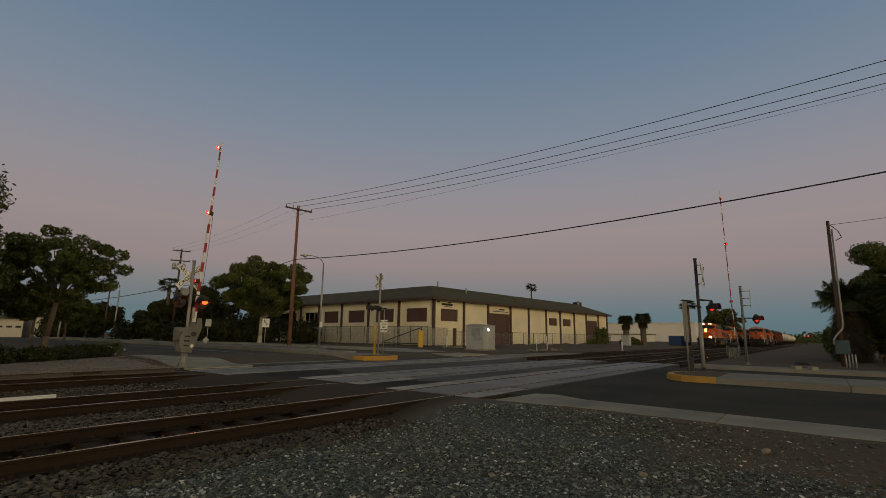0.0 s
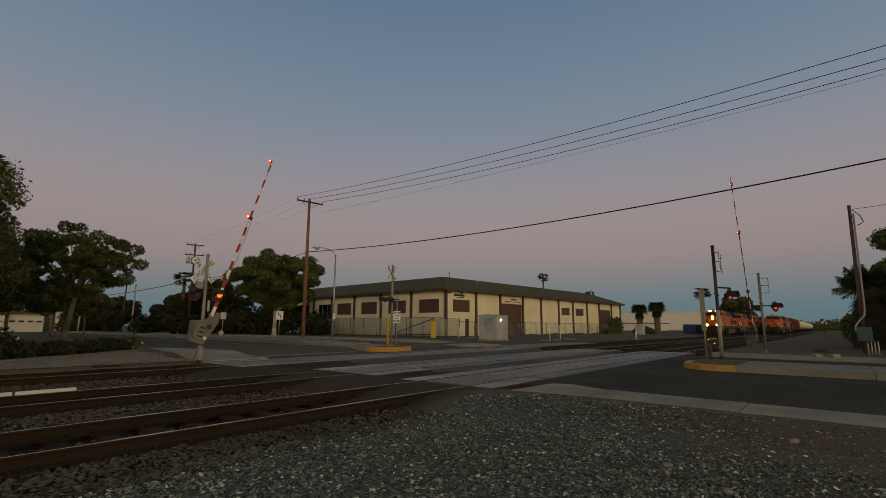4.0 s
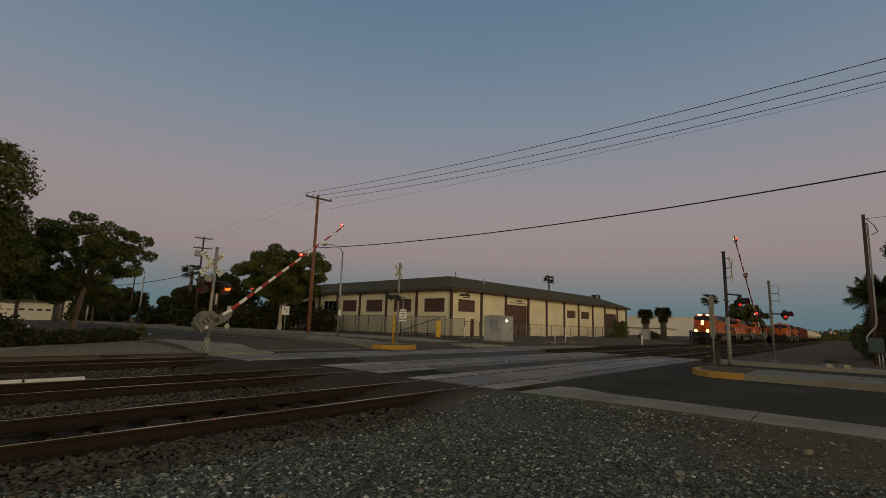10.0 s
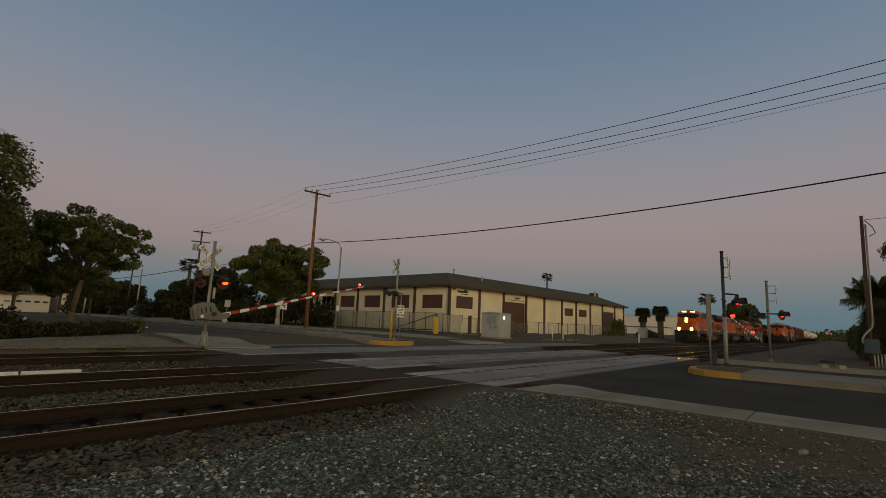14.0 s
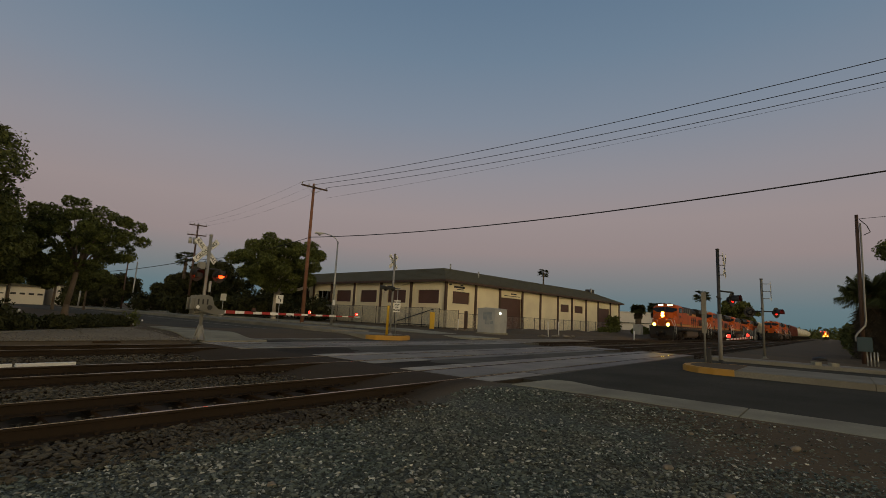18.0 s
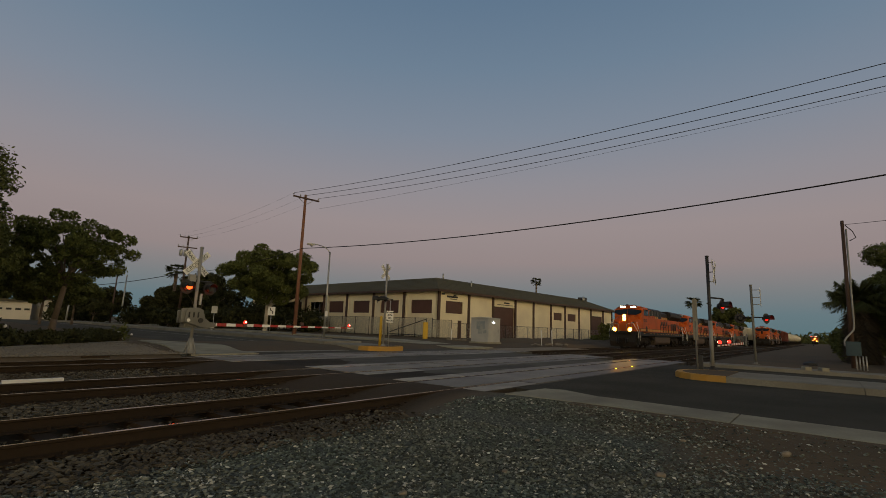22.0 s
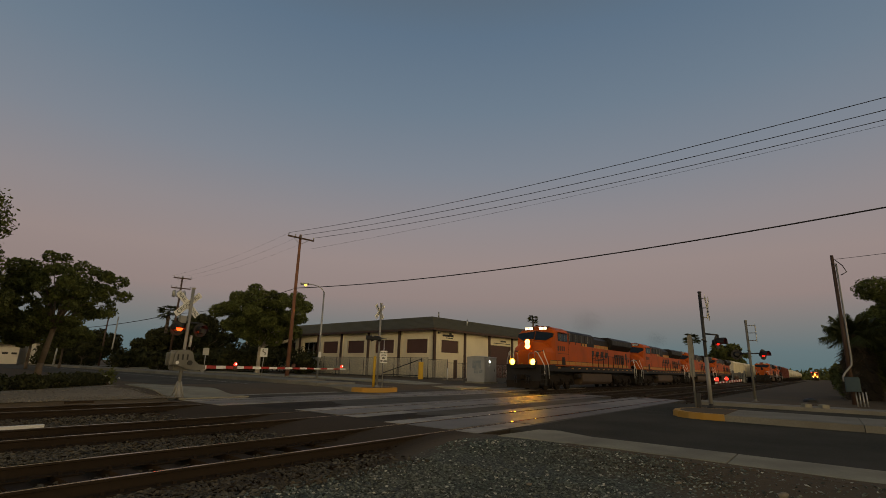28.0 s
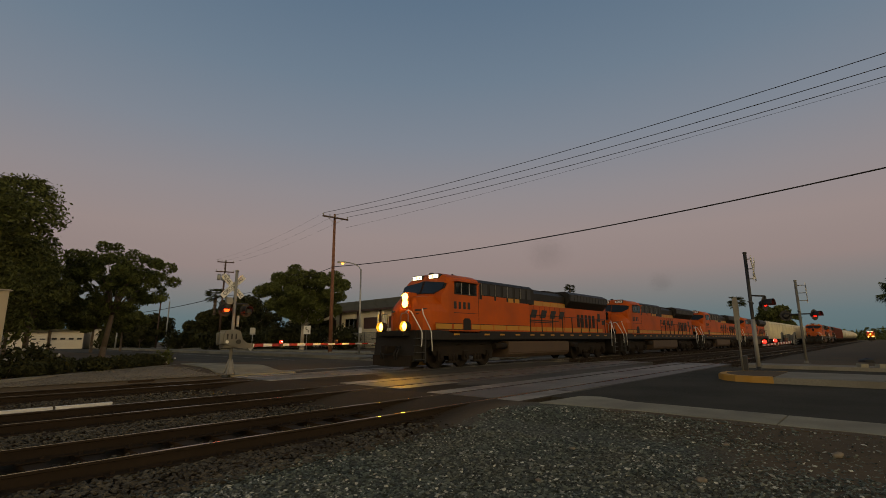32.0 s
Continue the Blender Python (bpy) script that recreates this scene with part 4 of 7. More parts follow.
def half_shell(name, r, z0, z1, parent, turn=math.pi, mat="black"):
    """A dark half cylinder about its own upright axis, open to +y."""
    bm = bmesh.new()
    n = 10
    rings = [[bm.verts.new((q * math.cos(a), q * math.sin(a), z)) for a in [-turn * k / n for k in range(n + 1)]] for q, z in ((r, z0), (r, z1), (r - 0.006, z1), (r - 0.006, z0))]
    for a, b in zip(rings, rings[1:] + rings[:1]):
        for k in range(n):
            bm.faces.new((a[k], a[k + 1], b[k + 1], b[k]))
    return part(name, bm, mat, parent, "dark shutter added to blank an always-glowing lamp")


def gate_arm(parent, length, lamps, side, flash, slim=1.0, low=0.0):
    """A tapering striped boom along local +x, hinged at the origin; low: its axis over the hinge."""
    arm = new("gate_arm")
    arm.parent = parent
    arm.empty_display_size = 0.2
    n = round(length / 0.40)
    start = 0.45
    for k in range(n):
        a, b = start + (length - start) * k / n, start + (length - start) * (k + 1) / n
        w0, w1 = slim * (0.088 - 0.056 * a / length), slim * (0.088 - 0.056 * b / length)
        bm = bmesh.new()
        prism(bm, [(a, low - w0), (b, low - w1), (b, low + w1), (a, low + w0)], "y", side * 0.16 - 0.018, side * 0.16 + 0.018)
        part("gate_stripe", bm, "red" if k % 2 else "white", arm)
    rods("gate_wire", [((0.5, side * 0.16, low - 0.14), (length * 0.62, side * 0.16, low - 0.10), 0.008)], "dark_steel", arm)
    for s in lamps:
        bm = bmesh.new()
        lathe(bm, (s, side * 0.16, low + 0.06), [(0.045, 0.0), (0.062, 0.025), (0.066, 0.06), (0.055, 0.10), (0.03, 0.125), (0.0, 0.13)], 14)
        lamp = part("gate_lamp", bm, "lens_tip", arm, "small red lamp on the boom")
        bm = bmesh.new()
        bmesh.ops.create_icosphere(bm, subdivisions=2, radius=0.030)
        bmesh.ops.translate(bm, verts=bm.verts, vec=(s, side * 0.16 - 0.045, low + 0.125))
        part("bulb", bm, "lens_core", lamp, "bright bulb glowing through the lens")
        # added sleeve drops off the glowing lamp to bare it, instead of switching
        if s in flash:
            ADDED_SHUTTERS.append((half_shell("shutter", 0.080, 0.058, 0.19, arm, math.tau, "brown_panel"), (s, side * 0.16, low), (0, 0, -0.135), flash[s]))
        boxes("lamp_bracket", [(s - 0.07, s + 0.07, side * 0.16 - 0.05, side * 0.16 + 0.05, low + 0.03, low + 0.06)], "black", lamp)
    # two cast side plates, horned towards the boom, with the weights bolted between them
    bm = bmesh.new()
    for y in (-0.26, 0.23):
        prism(bm, [(0.58, low - 0.08), (0.58, low + 0.07), (0.34, low + 0.09), (0.17, 0.08), (0.07, 0.38), (-0.10, 0.45), (-0.46, 0.42), (-0.53, 0.28), (-0.55, -0.05), (-0.28, -0.14), (-0.04, low - 0.06), (0.24, low - 0.13)], "y", y, y + 0.035)
    cw = part("counterweight_arm", bm, "gate_grey", arm, "grey cast bracket between the boom and its weights")
    for x in (-0.44, -0.28, -0.12):
        for y in (-0.266, 0.271):
            boxes("slot", [(x, x + 0.05, y - 0.006, y + 0.006, 0.10, 0.29)], "black", cw)
    rods("hub", [((0, -0.31, 0), (0, 0.31, 0), 0.085)], "dark_steel", cw, n=12)
    rods("dial", [((-0.42, -0.275, 0.0), (-0.42, -0.262, 0.0), 0.06)], "white", cw, n=14)
    for k in range(5):
        bm = bmesh.new()
        box(bm, -0.66 + 0.03 * (k % 3), -0.20, -0.20 + 0.085 * k, -0.125 + 0.085 * k, -0.08 - 0.02 * (k % 2), 0.32 + 0.02 * (k % 3), 0.025)
        part("counterweight", bm, "gate_grey", arm)
    return arm


def signal_mast(m, h, label, steel="silver",  lamp_z=2.37, box_z=2.6, face=0, words=True, lit=("lens_amber", "lens_amber"), arm=None, bar_lamps=True, buck=None, base=True, flash=False):
    s = thing("crossing_signal", m, label, "railway crossing signal")
    rods("mast", [((0, 0, 0.0), (0, 0, h), 0.056)], steel, s, n=14)
    bm = bmesh.new()
    if not base:
        lathe(bm, (0, 0, 0), [(0.16, 0.0), (0.16, 0.02), (0.08, 0.03), (0.075, 0.12)])
    lathe(bm, (0, 0, 0), [(0.08, 0.0), (0.075, 0.1)] if not base else [(0.20, 0.0), (0.20, 0.03), (0.13, 0.05), (0.09, 0.3), (0.075, 0.5)])
    for k in range(4 if base else 0):
        a = math.pi / 4 + k * math.pi / 2
        rod(bm, (0.2 * math.cos(a), 0.2 * math.sin(a), -0.02), (0.06 * math.cos(a), 0.06 * math.sin(a), 0.55), 0.025)
    part("mast_base", bm, steel, s)
    bm = bmesh.new()
    lathe(bm, (0, 0, h), [(0.064, -0.05), (0.068, -0.04), (0.068, 0.0), (0.03, 0.01)])
    part("mast_cap", bm, steel, s)
    if buck:
        # the blades stand off the mast on brackets
        crossbuck(s, h - buck[2], buck[0], buck[3], True, (0, -buck[1]))
        for dz in (-0.36, 0.0, 0.36)[buck[2] < 0.6:]:
            rods("sign_bracket", [((0, 0, h - buck[2] + dz), (buck[1] * math.sin(radians(buck[0])), -buck[1] * math.cos(radians(buck[0])), h - buck[2] + dz), 0.018)], "galv", s)
    else:
        crossbuck(s, h - 0.62, face, 1.15 if words else 0.85, front=words, off=(-0.08, 0.085) if words else (0, -0.085))
    bm = bmesh.new()
    rod(bm, (-0.52, 0, 0), (0.52, 0, 0), 0.03)
    bar = part("crossarm", bm, "dark_steel", s)
    bar.matrix_basis = pose(0, 0, lamp_z + (0.25 if bar_lamps else 0.0), 0, 0, face)
    for k, x in enumerate((-0.42, 0.42) if bar_lamps else ()):
        p = pose(0, 0, 0, 0, 0, face) @ Vector((x, -0.10, lamp_z))
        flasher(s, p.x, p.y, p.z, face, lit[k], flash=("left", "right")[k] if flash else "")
    bm = bmesh.new()
    box(bm, -0.34, -0.12, -0.09, 0.09, box_z - 0.02, box_z + 0.24, 0.015)
    rod(bm, (-0.13, 0, box_z + 0.1), (0.02, 0, box_z + 0.1), 0.03)
    if not buck:
        part("junction_box", bm, steel, s)
    else:
        bm.free()
    if arm:
        bm = bmesh.new()
        box(bm, -0.40, 0.10, -0.24, 0.16, 0.95, 1.42, 0.03)
        rod(bm, (-0.15, -0.30, 1.18), (-0.15, 0.22, 1.18), 0.17, n=14)
        rod(bm, (-0.02, -0.27, 1.30), (-0.02, 0.19, 1.30), 0.10, n=12)
        mech = part("gate_mechanism", bm, "gate_grey", s, "grey painted gate machine housing")
        boxes("mechanism_door", [(-0.35, 0.05, -0.265, -0.242, 1.0, 1.37)], "gate_grey", mech)
    return s


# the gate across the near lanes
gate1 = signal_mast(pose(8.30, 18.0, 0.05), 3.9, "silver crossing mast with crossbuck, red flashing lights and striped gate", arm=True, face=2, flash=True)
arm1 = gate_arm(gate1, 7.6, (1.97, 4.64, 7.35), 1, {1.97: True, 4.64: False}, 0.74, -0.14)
arm1.matrix_basis = pose(0.06, -0.15, 1.19)
bm = bmesh.new()
lathe(bm, (0.16, -0.02, 1.75), [(0.045, 0), (0.05, 0.02), (0.05, 0.38), (0.03, 0.42)])
part("bell_tube", bm, "galv", gate1)
# the gate across the far lanes, seen edge on
gate2 = signal_mast(pose(28.0, 2.56, 0.12), 3.85, "crossing mast with red lights and a striped gate beside the pavement", steel="gate_grey", face=180, words=False, lit=("glass", "glass"), arm=False, bar_lamps=False, buck=(4, 0.36, 0.62, 1.1), base=False)
gate2_lamp = thing("side_signal", pose(28.0, 2.56, 0.12), "black hooded side light facing along the street", "railway crossing signal")
flasher(gate2_lamp, 0.05, -0.55, 2.2, -28, "lens_red", 0.11)
rods("lamp_arm", [((0, 0.5, 2.25), (0, -0.55, 2.25), 0.03)], "dark_steel", gate2_lamp)
flasher(gate2_lamp, 0.1, 0.55, 2.2, 100, "glass")
arm2 = gate_arm(gate2, 7.72, (2.1, 5.0, 7.35), 1, {2.1: False, 5.0: True}, 0.7)
arm2.matrix_basis = pose(-0.1, 0.56, 0.98, 0, 0, 180)
# mast on the near median, seen from behind its blades
mast = signal_mast(pose(20.1, 3.16, 0.17), 4.17, "tall dark crossing mast on the median, lamps facing along the street", steel="dark_steel", face=182, words=False, lit=("glass", "glass"), lamp_z=2.35, bar_lamps=False, buck=(2, 0.2, 0.62, 1.1), base=False)
rods("mast_sleeve", [((0, 0, 0.1), (0, 0, 1.75), 0.067)], "silver", mast, "bare silver lower length", n=14)
side = thing("side_signal", pose(20.1, 3.16, 0.17), "black hooded red light on a bracket", "railway crossing signal")
flasher(side, 0.0, -0.42, 2.28, -14, "lens_red", 0.10)
rods("lamp_arm", [((0, 0, 2.6), (0.05, -0.45, 2.55), 0.03), ((0.05, -0.45, 2.55), (0.05, -0.45, 2.3), 0.03)], "dark_steel", side)
bm = bmesh.new()
box(bm, -0.07, 0.07, -0.07, 0.07, 0, 0.5, 0.02)
ped = part("pedestal_box", bm, "dark_steel")
ped.matrix_basis = pose(19.6, 3.45, 0.17)
tagged(ped, "small dark pedestal box on the median", "utility box")
post = thing("sign_post", pose(21.4, 3.9, 0.0), "narrow galvanised post with a sign seen edge on", "road sign")
rods("pole", [((0, 0, 0), (0, 0, 1.95), 0.035)], "gate_grey", post)
bm = bmesh.new()
prism(bm, [(-0.13, 1.2), (0.13, 1.2), (0.13, 2.78), (0.0, 2.85), (-0.13, 2.80)], "x", -0.004, 0.004)
sp = part("sign_plate", bm, "gate_grey", post, "bare back of a tall sign plate")
sp.matrix_basis = pose(0, 0, 0, 0, 0, 60)
# mast on the far median
sig = signal_mast(pose(18.81, 18.7, 0.22), 4.46, "silver crossing mast on the far median with bare-backed crossbuck", face=176, words=False, lit=("glass", "glass"), lamp_z=2.55, base=False, bar_lamps=False, buck=(8, -0.09, 0.45, 1.0))
for x, y in ((-0.52, 0.10), (-0.22, -0.16)):
    flasher(sig, x, y, 2.5, 226, "glass", 0.12)
dns = thing("stop_sign_post", pose(19.0, 18.5, 0.22), "white sign on a post telling drivers not to stop on tracks", "road sign")
rods("pole", [((0, 0, 0), (0, 0, 2.45), 0.028)], "galv", dns)
bm = bmesh.new()
box(bm, -0.19, 0.19, -0.05, -0.035, 1.26, 1.90, 0.01)
pl = part("sign_plate", bm, "white", dns, "white sign plate with black words")
pl.matrix_basis = pose(0, 0, 0, 0, 0, -42)
for k, wtxt in enumerate(("DO NOT", "STOP", "ON", "TRACKS")):
    lettering("lettering", wtxt, 0.105, "ink", pl, pose(0, -0.053, 1.80 - 0.145 * k, 90, 0, 0), bold=0.006)
bm = bmesh.new()
lathe(bm, (0, 0, 0), [(0.075, 0), (0.075, 1.58), (0.04, 1.63)])
yb = part("yellow_post", bm, "sign_yellow")
yb.matrix_basis = pose(18.80, 18.95, 0.2)
tagged(yb, "yellow painted steel post on the median", "bollard")
bm = bmesh.new()
box(bm, -0.24, 0.24, -0.2, 0.2, 0, 1.65, 0.03)
yb = part("yellow_marker", bm, "sign_yellow")
yb.matrix_basis = pose(37.3, 31.3, 0.18, 0, 0, -45)
tagged(yb, "tall yellow gate pier beside the fence", "bollard")

# ---------------------------------------------------------------- cabinets
def cabinet(m, sx, sy, sz, mat, label, doors=1):
    c = thing("utility_cabinet", m, label, "utility cabinet")
    bm = bmesh.new()
    box(bm, -sx / 2, sx / 2, -sy / 2, sy / 2, 0.08, sz, 0.02)
    part("body", bm, mat, c)
    boxes("plinth", [(-sx / 2 - 0.08, sx / 2 + 0.08, -sy / 2 - 0.08, sy / 2 + 0.08, -0.1, 0.08)], "concrete", c)
    bm = bmesh.new()
    prism(bm, [(-sy / 2 - 0.07, sz), (sy / 2 + 0.07, sz), (sy / 2 + 0.07, sz + 0.03), (0, sz + 0.12), (-sy / 2 - 0.07, sz + 0.03)], "x", -sx / 2 - 0.07, sx / 2 + 0.07)
    part("lid", bm, mat, c)
    for k in range(doors):
        w = sx / doors
        d = boxes("door", [(-sx / 2 + k * w + 0.05, -sx / 2 + (k + 1) * w - 0.05, -sy / 2 - 0.03, -sy / 2, 0.2, sz - 0.12)], mat, c)
        rods("handle", [((-sx / 2 + k * w + w * 0.8, -sy / 2 - 0.07, sz * 0.45), (-sx / 2 + k * w + w * 0.8, -sy / 2 - 0.07, sz * 0.55), 0.015)], "dark_steel", d)
    return c


bung = cabinet(pose(35.1, 22.7, 0.2, 0, 0, -4), 1.75, 1.8, 2.05, "cabinet", "grey signal hut with faded blue paint marks", 1)
for k, (y0, y1, z0, z1) in enumerate(((-0.6, 0.3, 1.15, 1.8), (-0.3, 0.1, 0.75, 1.2), (-0.75, -0.4, 0.8, 1.05))):
    boxes("paint_mark", [(-0.884 - 0.003 * k, -0.877, y0, y1, z0, z1)], "scrawl", bung, "faded painted scrawl")
fl = thing("flood_lamp", pose(34.85, 21.76, 1.9), "small bright white lamp fixed to the hut", "lamp")
bm = bmesh.new()
rod(bm, (0, -0.03, 0), (0, 0, 0), 0.09, n=12)
part("lens", bm, "flood", fl)
boxes("housing", [(-0.1, 0.1, 0.0, 0.08, -0.1, 0.1)], "galv", fl)
cabinet(pose(1.06, 20.9, 0.1, 0, 0, 0), 2.0, 1.8, 2.75, "tan", "tan painted signal hut beside the far track", 1)
cabinet(pose(84.0, 25.3, 0.1, 0, 0, 0), 1.3, 1.2, 1.7, "cabinet", "pale grey cabinet beside the tracks near the palms", 1)
for x, y in ((39.5, 19.6), (41.0, 19.3)):
    st = rods("marker_stake", [((0, 0, -0.1), (-0.12, 0, 1.25), 0.045)], "white")
    st.matrix_basis = pose(x, y, 0.2)
    tagged(st, "leaning white marker stake by the tracks", "marker stake", "white marker stakes")
wp = rods("marker_stake", [((0, 0, -0.1), (0, 0, 1.0), 0.08)], "white")
wp.matrix_basis = pose(58.0, 17.9, -0.1)
tagged(wp, "white bollard beside the far track", "marker stake", "white marker stakes")

# ---------------------------------------------------------------- poles and wires
def utility_pole(x, y, z, h, arms, label, lean=(0, 0), r=0.19, wood="wood_pole", arm_wood="brown"):
    p = thing("utility_pole", pose(x, y, z), label, "utility pole")
    rods("pole", [((0, 0, -0.3), (lean[0], lean[1], h), r, r * 0.62)], wood, p, n=14)
    for za, half, yaw in arms:
        f = za / h
        bm = bmesh.new()
        box(bm, -half, half, -0.06, 0.06, -0.07, 0.07, 0.01)
        a = part("crossarm", bm, arm_wood, p)
        a.matrix_basis = pose(lean[0] * f, lean[1] * f, za, 0, 0, yaw) @ pose(0, -0.18, 0)
        for s in (-0.95, -0.45, -0.04, 0.95):
            bm = bmesh.new()
            lathe(bm, (s * half, 0, 0.07), [(0.02, 0), (0.02, 0.06), (0.06, 0.08), (0.045, 0.14), (0.06, 0.16), (0.03, 0.24)], 8)
            part("insulator", bm, "galv", a)
        bm = bmesh.new()
        tube(bm, [(half * 0.6, -0.03, -0.05), (0, 0.08, -0.6)], 0.02)
        tube(bm, [(-half * 0.6, -0.03, -0.05), (0, 0.08, -0.6)], 0.02)
        part("brace", bm, "galv", a)
    return p


utility_pole(27.0, 38.5, 0.2, 13.4, ((13.0, 1.38, -8),), "tall brown wooden utility pole with one crossarm", (0.0, 0.05))
far_pole = utility_pole(29.6, 68.9, 0.2, 12.6, ((12.3, 1.1, -20), (10.9, 1.2, -20)), "wooden utility pole with two crossarms and transformers", (0.1, 0.0), 0.17, "brown")
for s in (-0.9, -0.3, 0.4):
    bm = bmesh.new()
    lathe(bm, (s, -0.5, 9.6), [(0.2, 0), (0.24, 0.05), (0.24, 0.75), (0.1, 0.9)])
    part("transformer", bm, "galv", far_pole)
right_pole = thing("utility_pole", pose(32.1, -1.19, 0.05), "dark wooden pole with a metal conduit down its side", "utility pole")
rods("pole", [((0, 0, -0.2), (0, -0.12, 7.57), 0.10, 0.075)], "brown", right_pole, n=12)
bm = bmesh.new()
tube(bm, [(-0.10, -0.24, 7.1), (-0.12, -0.18, 2.2), (-0.14, -0.14, 1.9), (-0.35, 0.18, 1.5), (-0.55, 0.26, 1.35), (-0.65, 0.28, 1.1)], 0.042, 8)
part("conduit", bm, "silver", right_pole)
bm = bmesh.new()
tube(bm, [(-0.1, -0.22, 7.3), (-0.2, -0.48, 6.95), (-0.2, -0.60, 6.6), (-0.2, -0.34, 6.45)], 0.022, 6)
part("drip_loop", bm, "cable", right_pole)
meter = thing("meter_box", pose(30.0, -1.2, 0.05), "blue-grey electrical cabinet raised on pipe legs", "meter box")
bm = bmesh.new()
box(bm, -0.15, 0.15, -0.25, 0.30, 0.66, 1.32, 0.02)
part("body", bm, "blue_grey", meter)
boxes("door", [(-0.17, -0.152, -0.2, 0.25, 0.72, 1.26)], "blue_grey", meter)
for k in range(4):
    rods("pipe_leg", [((0, -0.40 + 0.12 * k, -0.1), (0, -0.40 + 0.12 * k, 0.66), 0.028)], "galv", meter)
for k, (px_, py_) in enumerate(((26.6, 84.6), (27.9, 84.6), (21.5, 86.0))):
    sp_ = rods("far_pole", [((0, 0, -0.2), (0.1, 0, 7.5 if k < 2 else 3.5), 0.13, 0.09)], "brown" if k == 0 else "galv")
    sp_.matrix_basis = pose(px_, py_, 0.2)
    tagged(sp_, "slim pole at the far kerb", "pole", "slim poles along the street")


def wire(name, a, b, sag, r, label):
    a, b = Vector(a), Vector(b)
    pts = [a.lerp(b, k / 28) - Vector((0, 0, 4 * sag * (k / 28) * (1 - k / 28))) for k in range(29)]
    bm = bmesh.new()
    tube(bm, pts, r, 5)
    tagged(part(name, bm, "cable"), label, "overhead wire", "overhead wires")


for dx, end in ((-1.31, 13.70), (-0.05, 13.66), (1.31, 13.80)):
    wire("power_line", (27.0 + dx, 38.3 - 0.14 * dx, 13.5), (27.0 + dx, -18.0, end), 0.95, 0.019, "thin dark overhead power line")
    wire("power_line", (27.0 + dx, 38.3 - 0.14 * dx, 13.5), (29.6 + dx, 68.9, 12.7), 0.5, 0.006, "thin dark overhead power line")
wire("power_line", (28.2, 38.3, 12.4), (28.3, -18.0, 13.35), 0.5, 0.008, "very thin overhead power line below the crossarm")
wire("communication_cable", (26.9, 38.4, 8.3), (27.0, -18.0, 9.78), 1.18, 0.036, "thick black overhead cable between poles")
wire("communication_cable", (26.9, 38.6, 8.25), (29.6, 68.9, 7.6), 0.5, 0.03, "thick black overhead cable between poles")
wire("communication_cable", (29.6, 68.9, 7.6), (30.0, 150.0, 8.5), 1.2, 0.05, "thick black overhead cable between poles")
wire("service_drop", (32.1, -1.31, 7.4), (30.0, -22.0, 9.5), 0.5, 0.012, "thin dark overhead service wire")

lamp = thing("street_lamp", pose(25.6, 32.4, 0.2), "tall grey steel street lamp with a curved arm", "street lamp")
bm = bmesh.new()
rod(bm, (0, 0, -0.1), (0, 0, 7.1), 0.10, 0.06, n=12)
part("pole", bm, "galv", lamp)
bm = bmesh.new()
tube(bm, [(0, 0, 7.0), (-0.12, 0.1, 7.3), (-0.4, 0.33, 7.55), (-0.85, 0.66, 7.68), (-1.15, 0.9, 7.68)], 0.035, 8)
part("arm", bm, "galv", lamp)
bm = bmesh.new()
box(bm, -0.35, 0.3, -0.12, 0.12, -0.06, 0.07, 0.04)
head = part("lamp_head", bm, "galv", lamp)
head.matrix_basis = pose(-1.3, 1.0, 7.68, 0, 0, 142)
bm = bmesh.new()
lathe(bm, (-0.08, 0, 0), [(0.03, -0.20), (0.10, -0.17), (0.13, -0.11), (0.13, -0.055)], 12)
part("lens", bm, "sodium", head, "glowing amber lamp bowl")
# cover added over the ever-glowing bowl, imitating the lamp while off
bm = bmesh.new()
lathe(bm, (-0.08, 0, 0), [(0.035, -0.21), (0.11, -0.18), (0.14, -0.11), (0.14, -0.055), (0.132, -0.055)], 12)
added_lamp_cover = part("bowl_cover", bm, "galv", head, "pale cover added to hide the glowing bowl while off")
boxes("sign_plate", [(-0.14, 0.14, -0.13, -0.115, 1.7, 2.15)], "white", lamp, "small white notice")


def road_sign(x, y, z, h, w, hh, yaw, label, mat="white", diamond=False):
    s = thing("road_sign", pose(x, y, z, 0, 0, yaw), label, "road sign")
    rods("pole", [((0, 0, -0.2), (0, 0, h), 0.03)], "galv", s)
    bm = bmesh.new()
    if diamond:
        prism(bm, [(0, h - 2 * hh), (w, h - hh), (0, h), (-w, h - hh)], "y", -0.05, -0.035)
    else:
        box(bm, -w / 2, w / 2, -0.05, -0.035, h - hh, h, 0.006)
    return s, part("sign_plate", bm, mat, s)


_, pl1 = road_sign(24.0, 37.8, 0.25, 2.35, 0.6, 0.75, -34, "white road sign with a black arrow on a post")
bm = bmesh.new()
tube(bm, [(0.1, -0.06, 1.75), (0.1, -0.06, 1.95), (-0.1, -0.06, 2.05), (-0.1, -0.06, 2.25)], 0.035, 6)
part("arrow", bm, "ink", pl1)
road_sign(22.4, 44.7, 0.2, 2.35, 0.5, 0.65, -28, "blank grey back of a road sign", "galv")
road_sign(22.2, 44.5, 0.2, 0.75, 0.28, 0.3, -28, "small diamond marker sign on a post", "galv", True)
hyd = thing("fire_hydrant", pose(26.3, -3.1, 0.13), "white painted fire hydrant beside the pavement", "fire hydrant")
bm = bmesh.new()
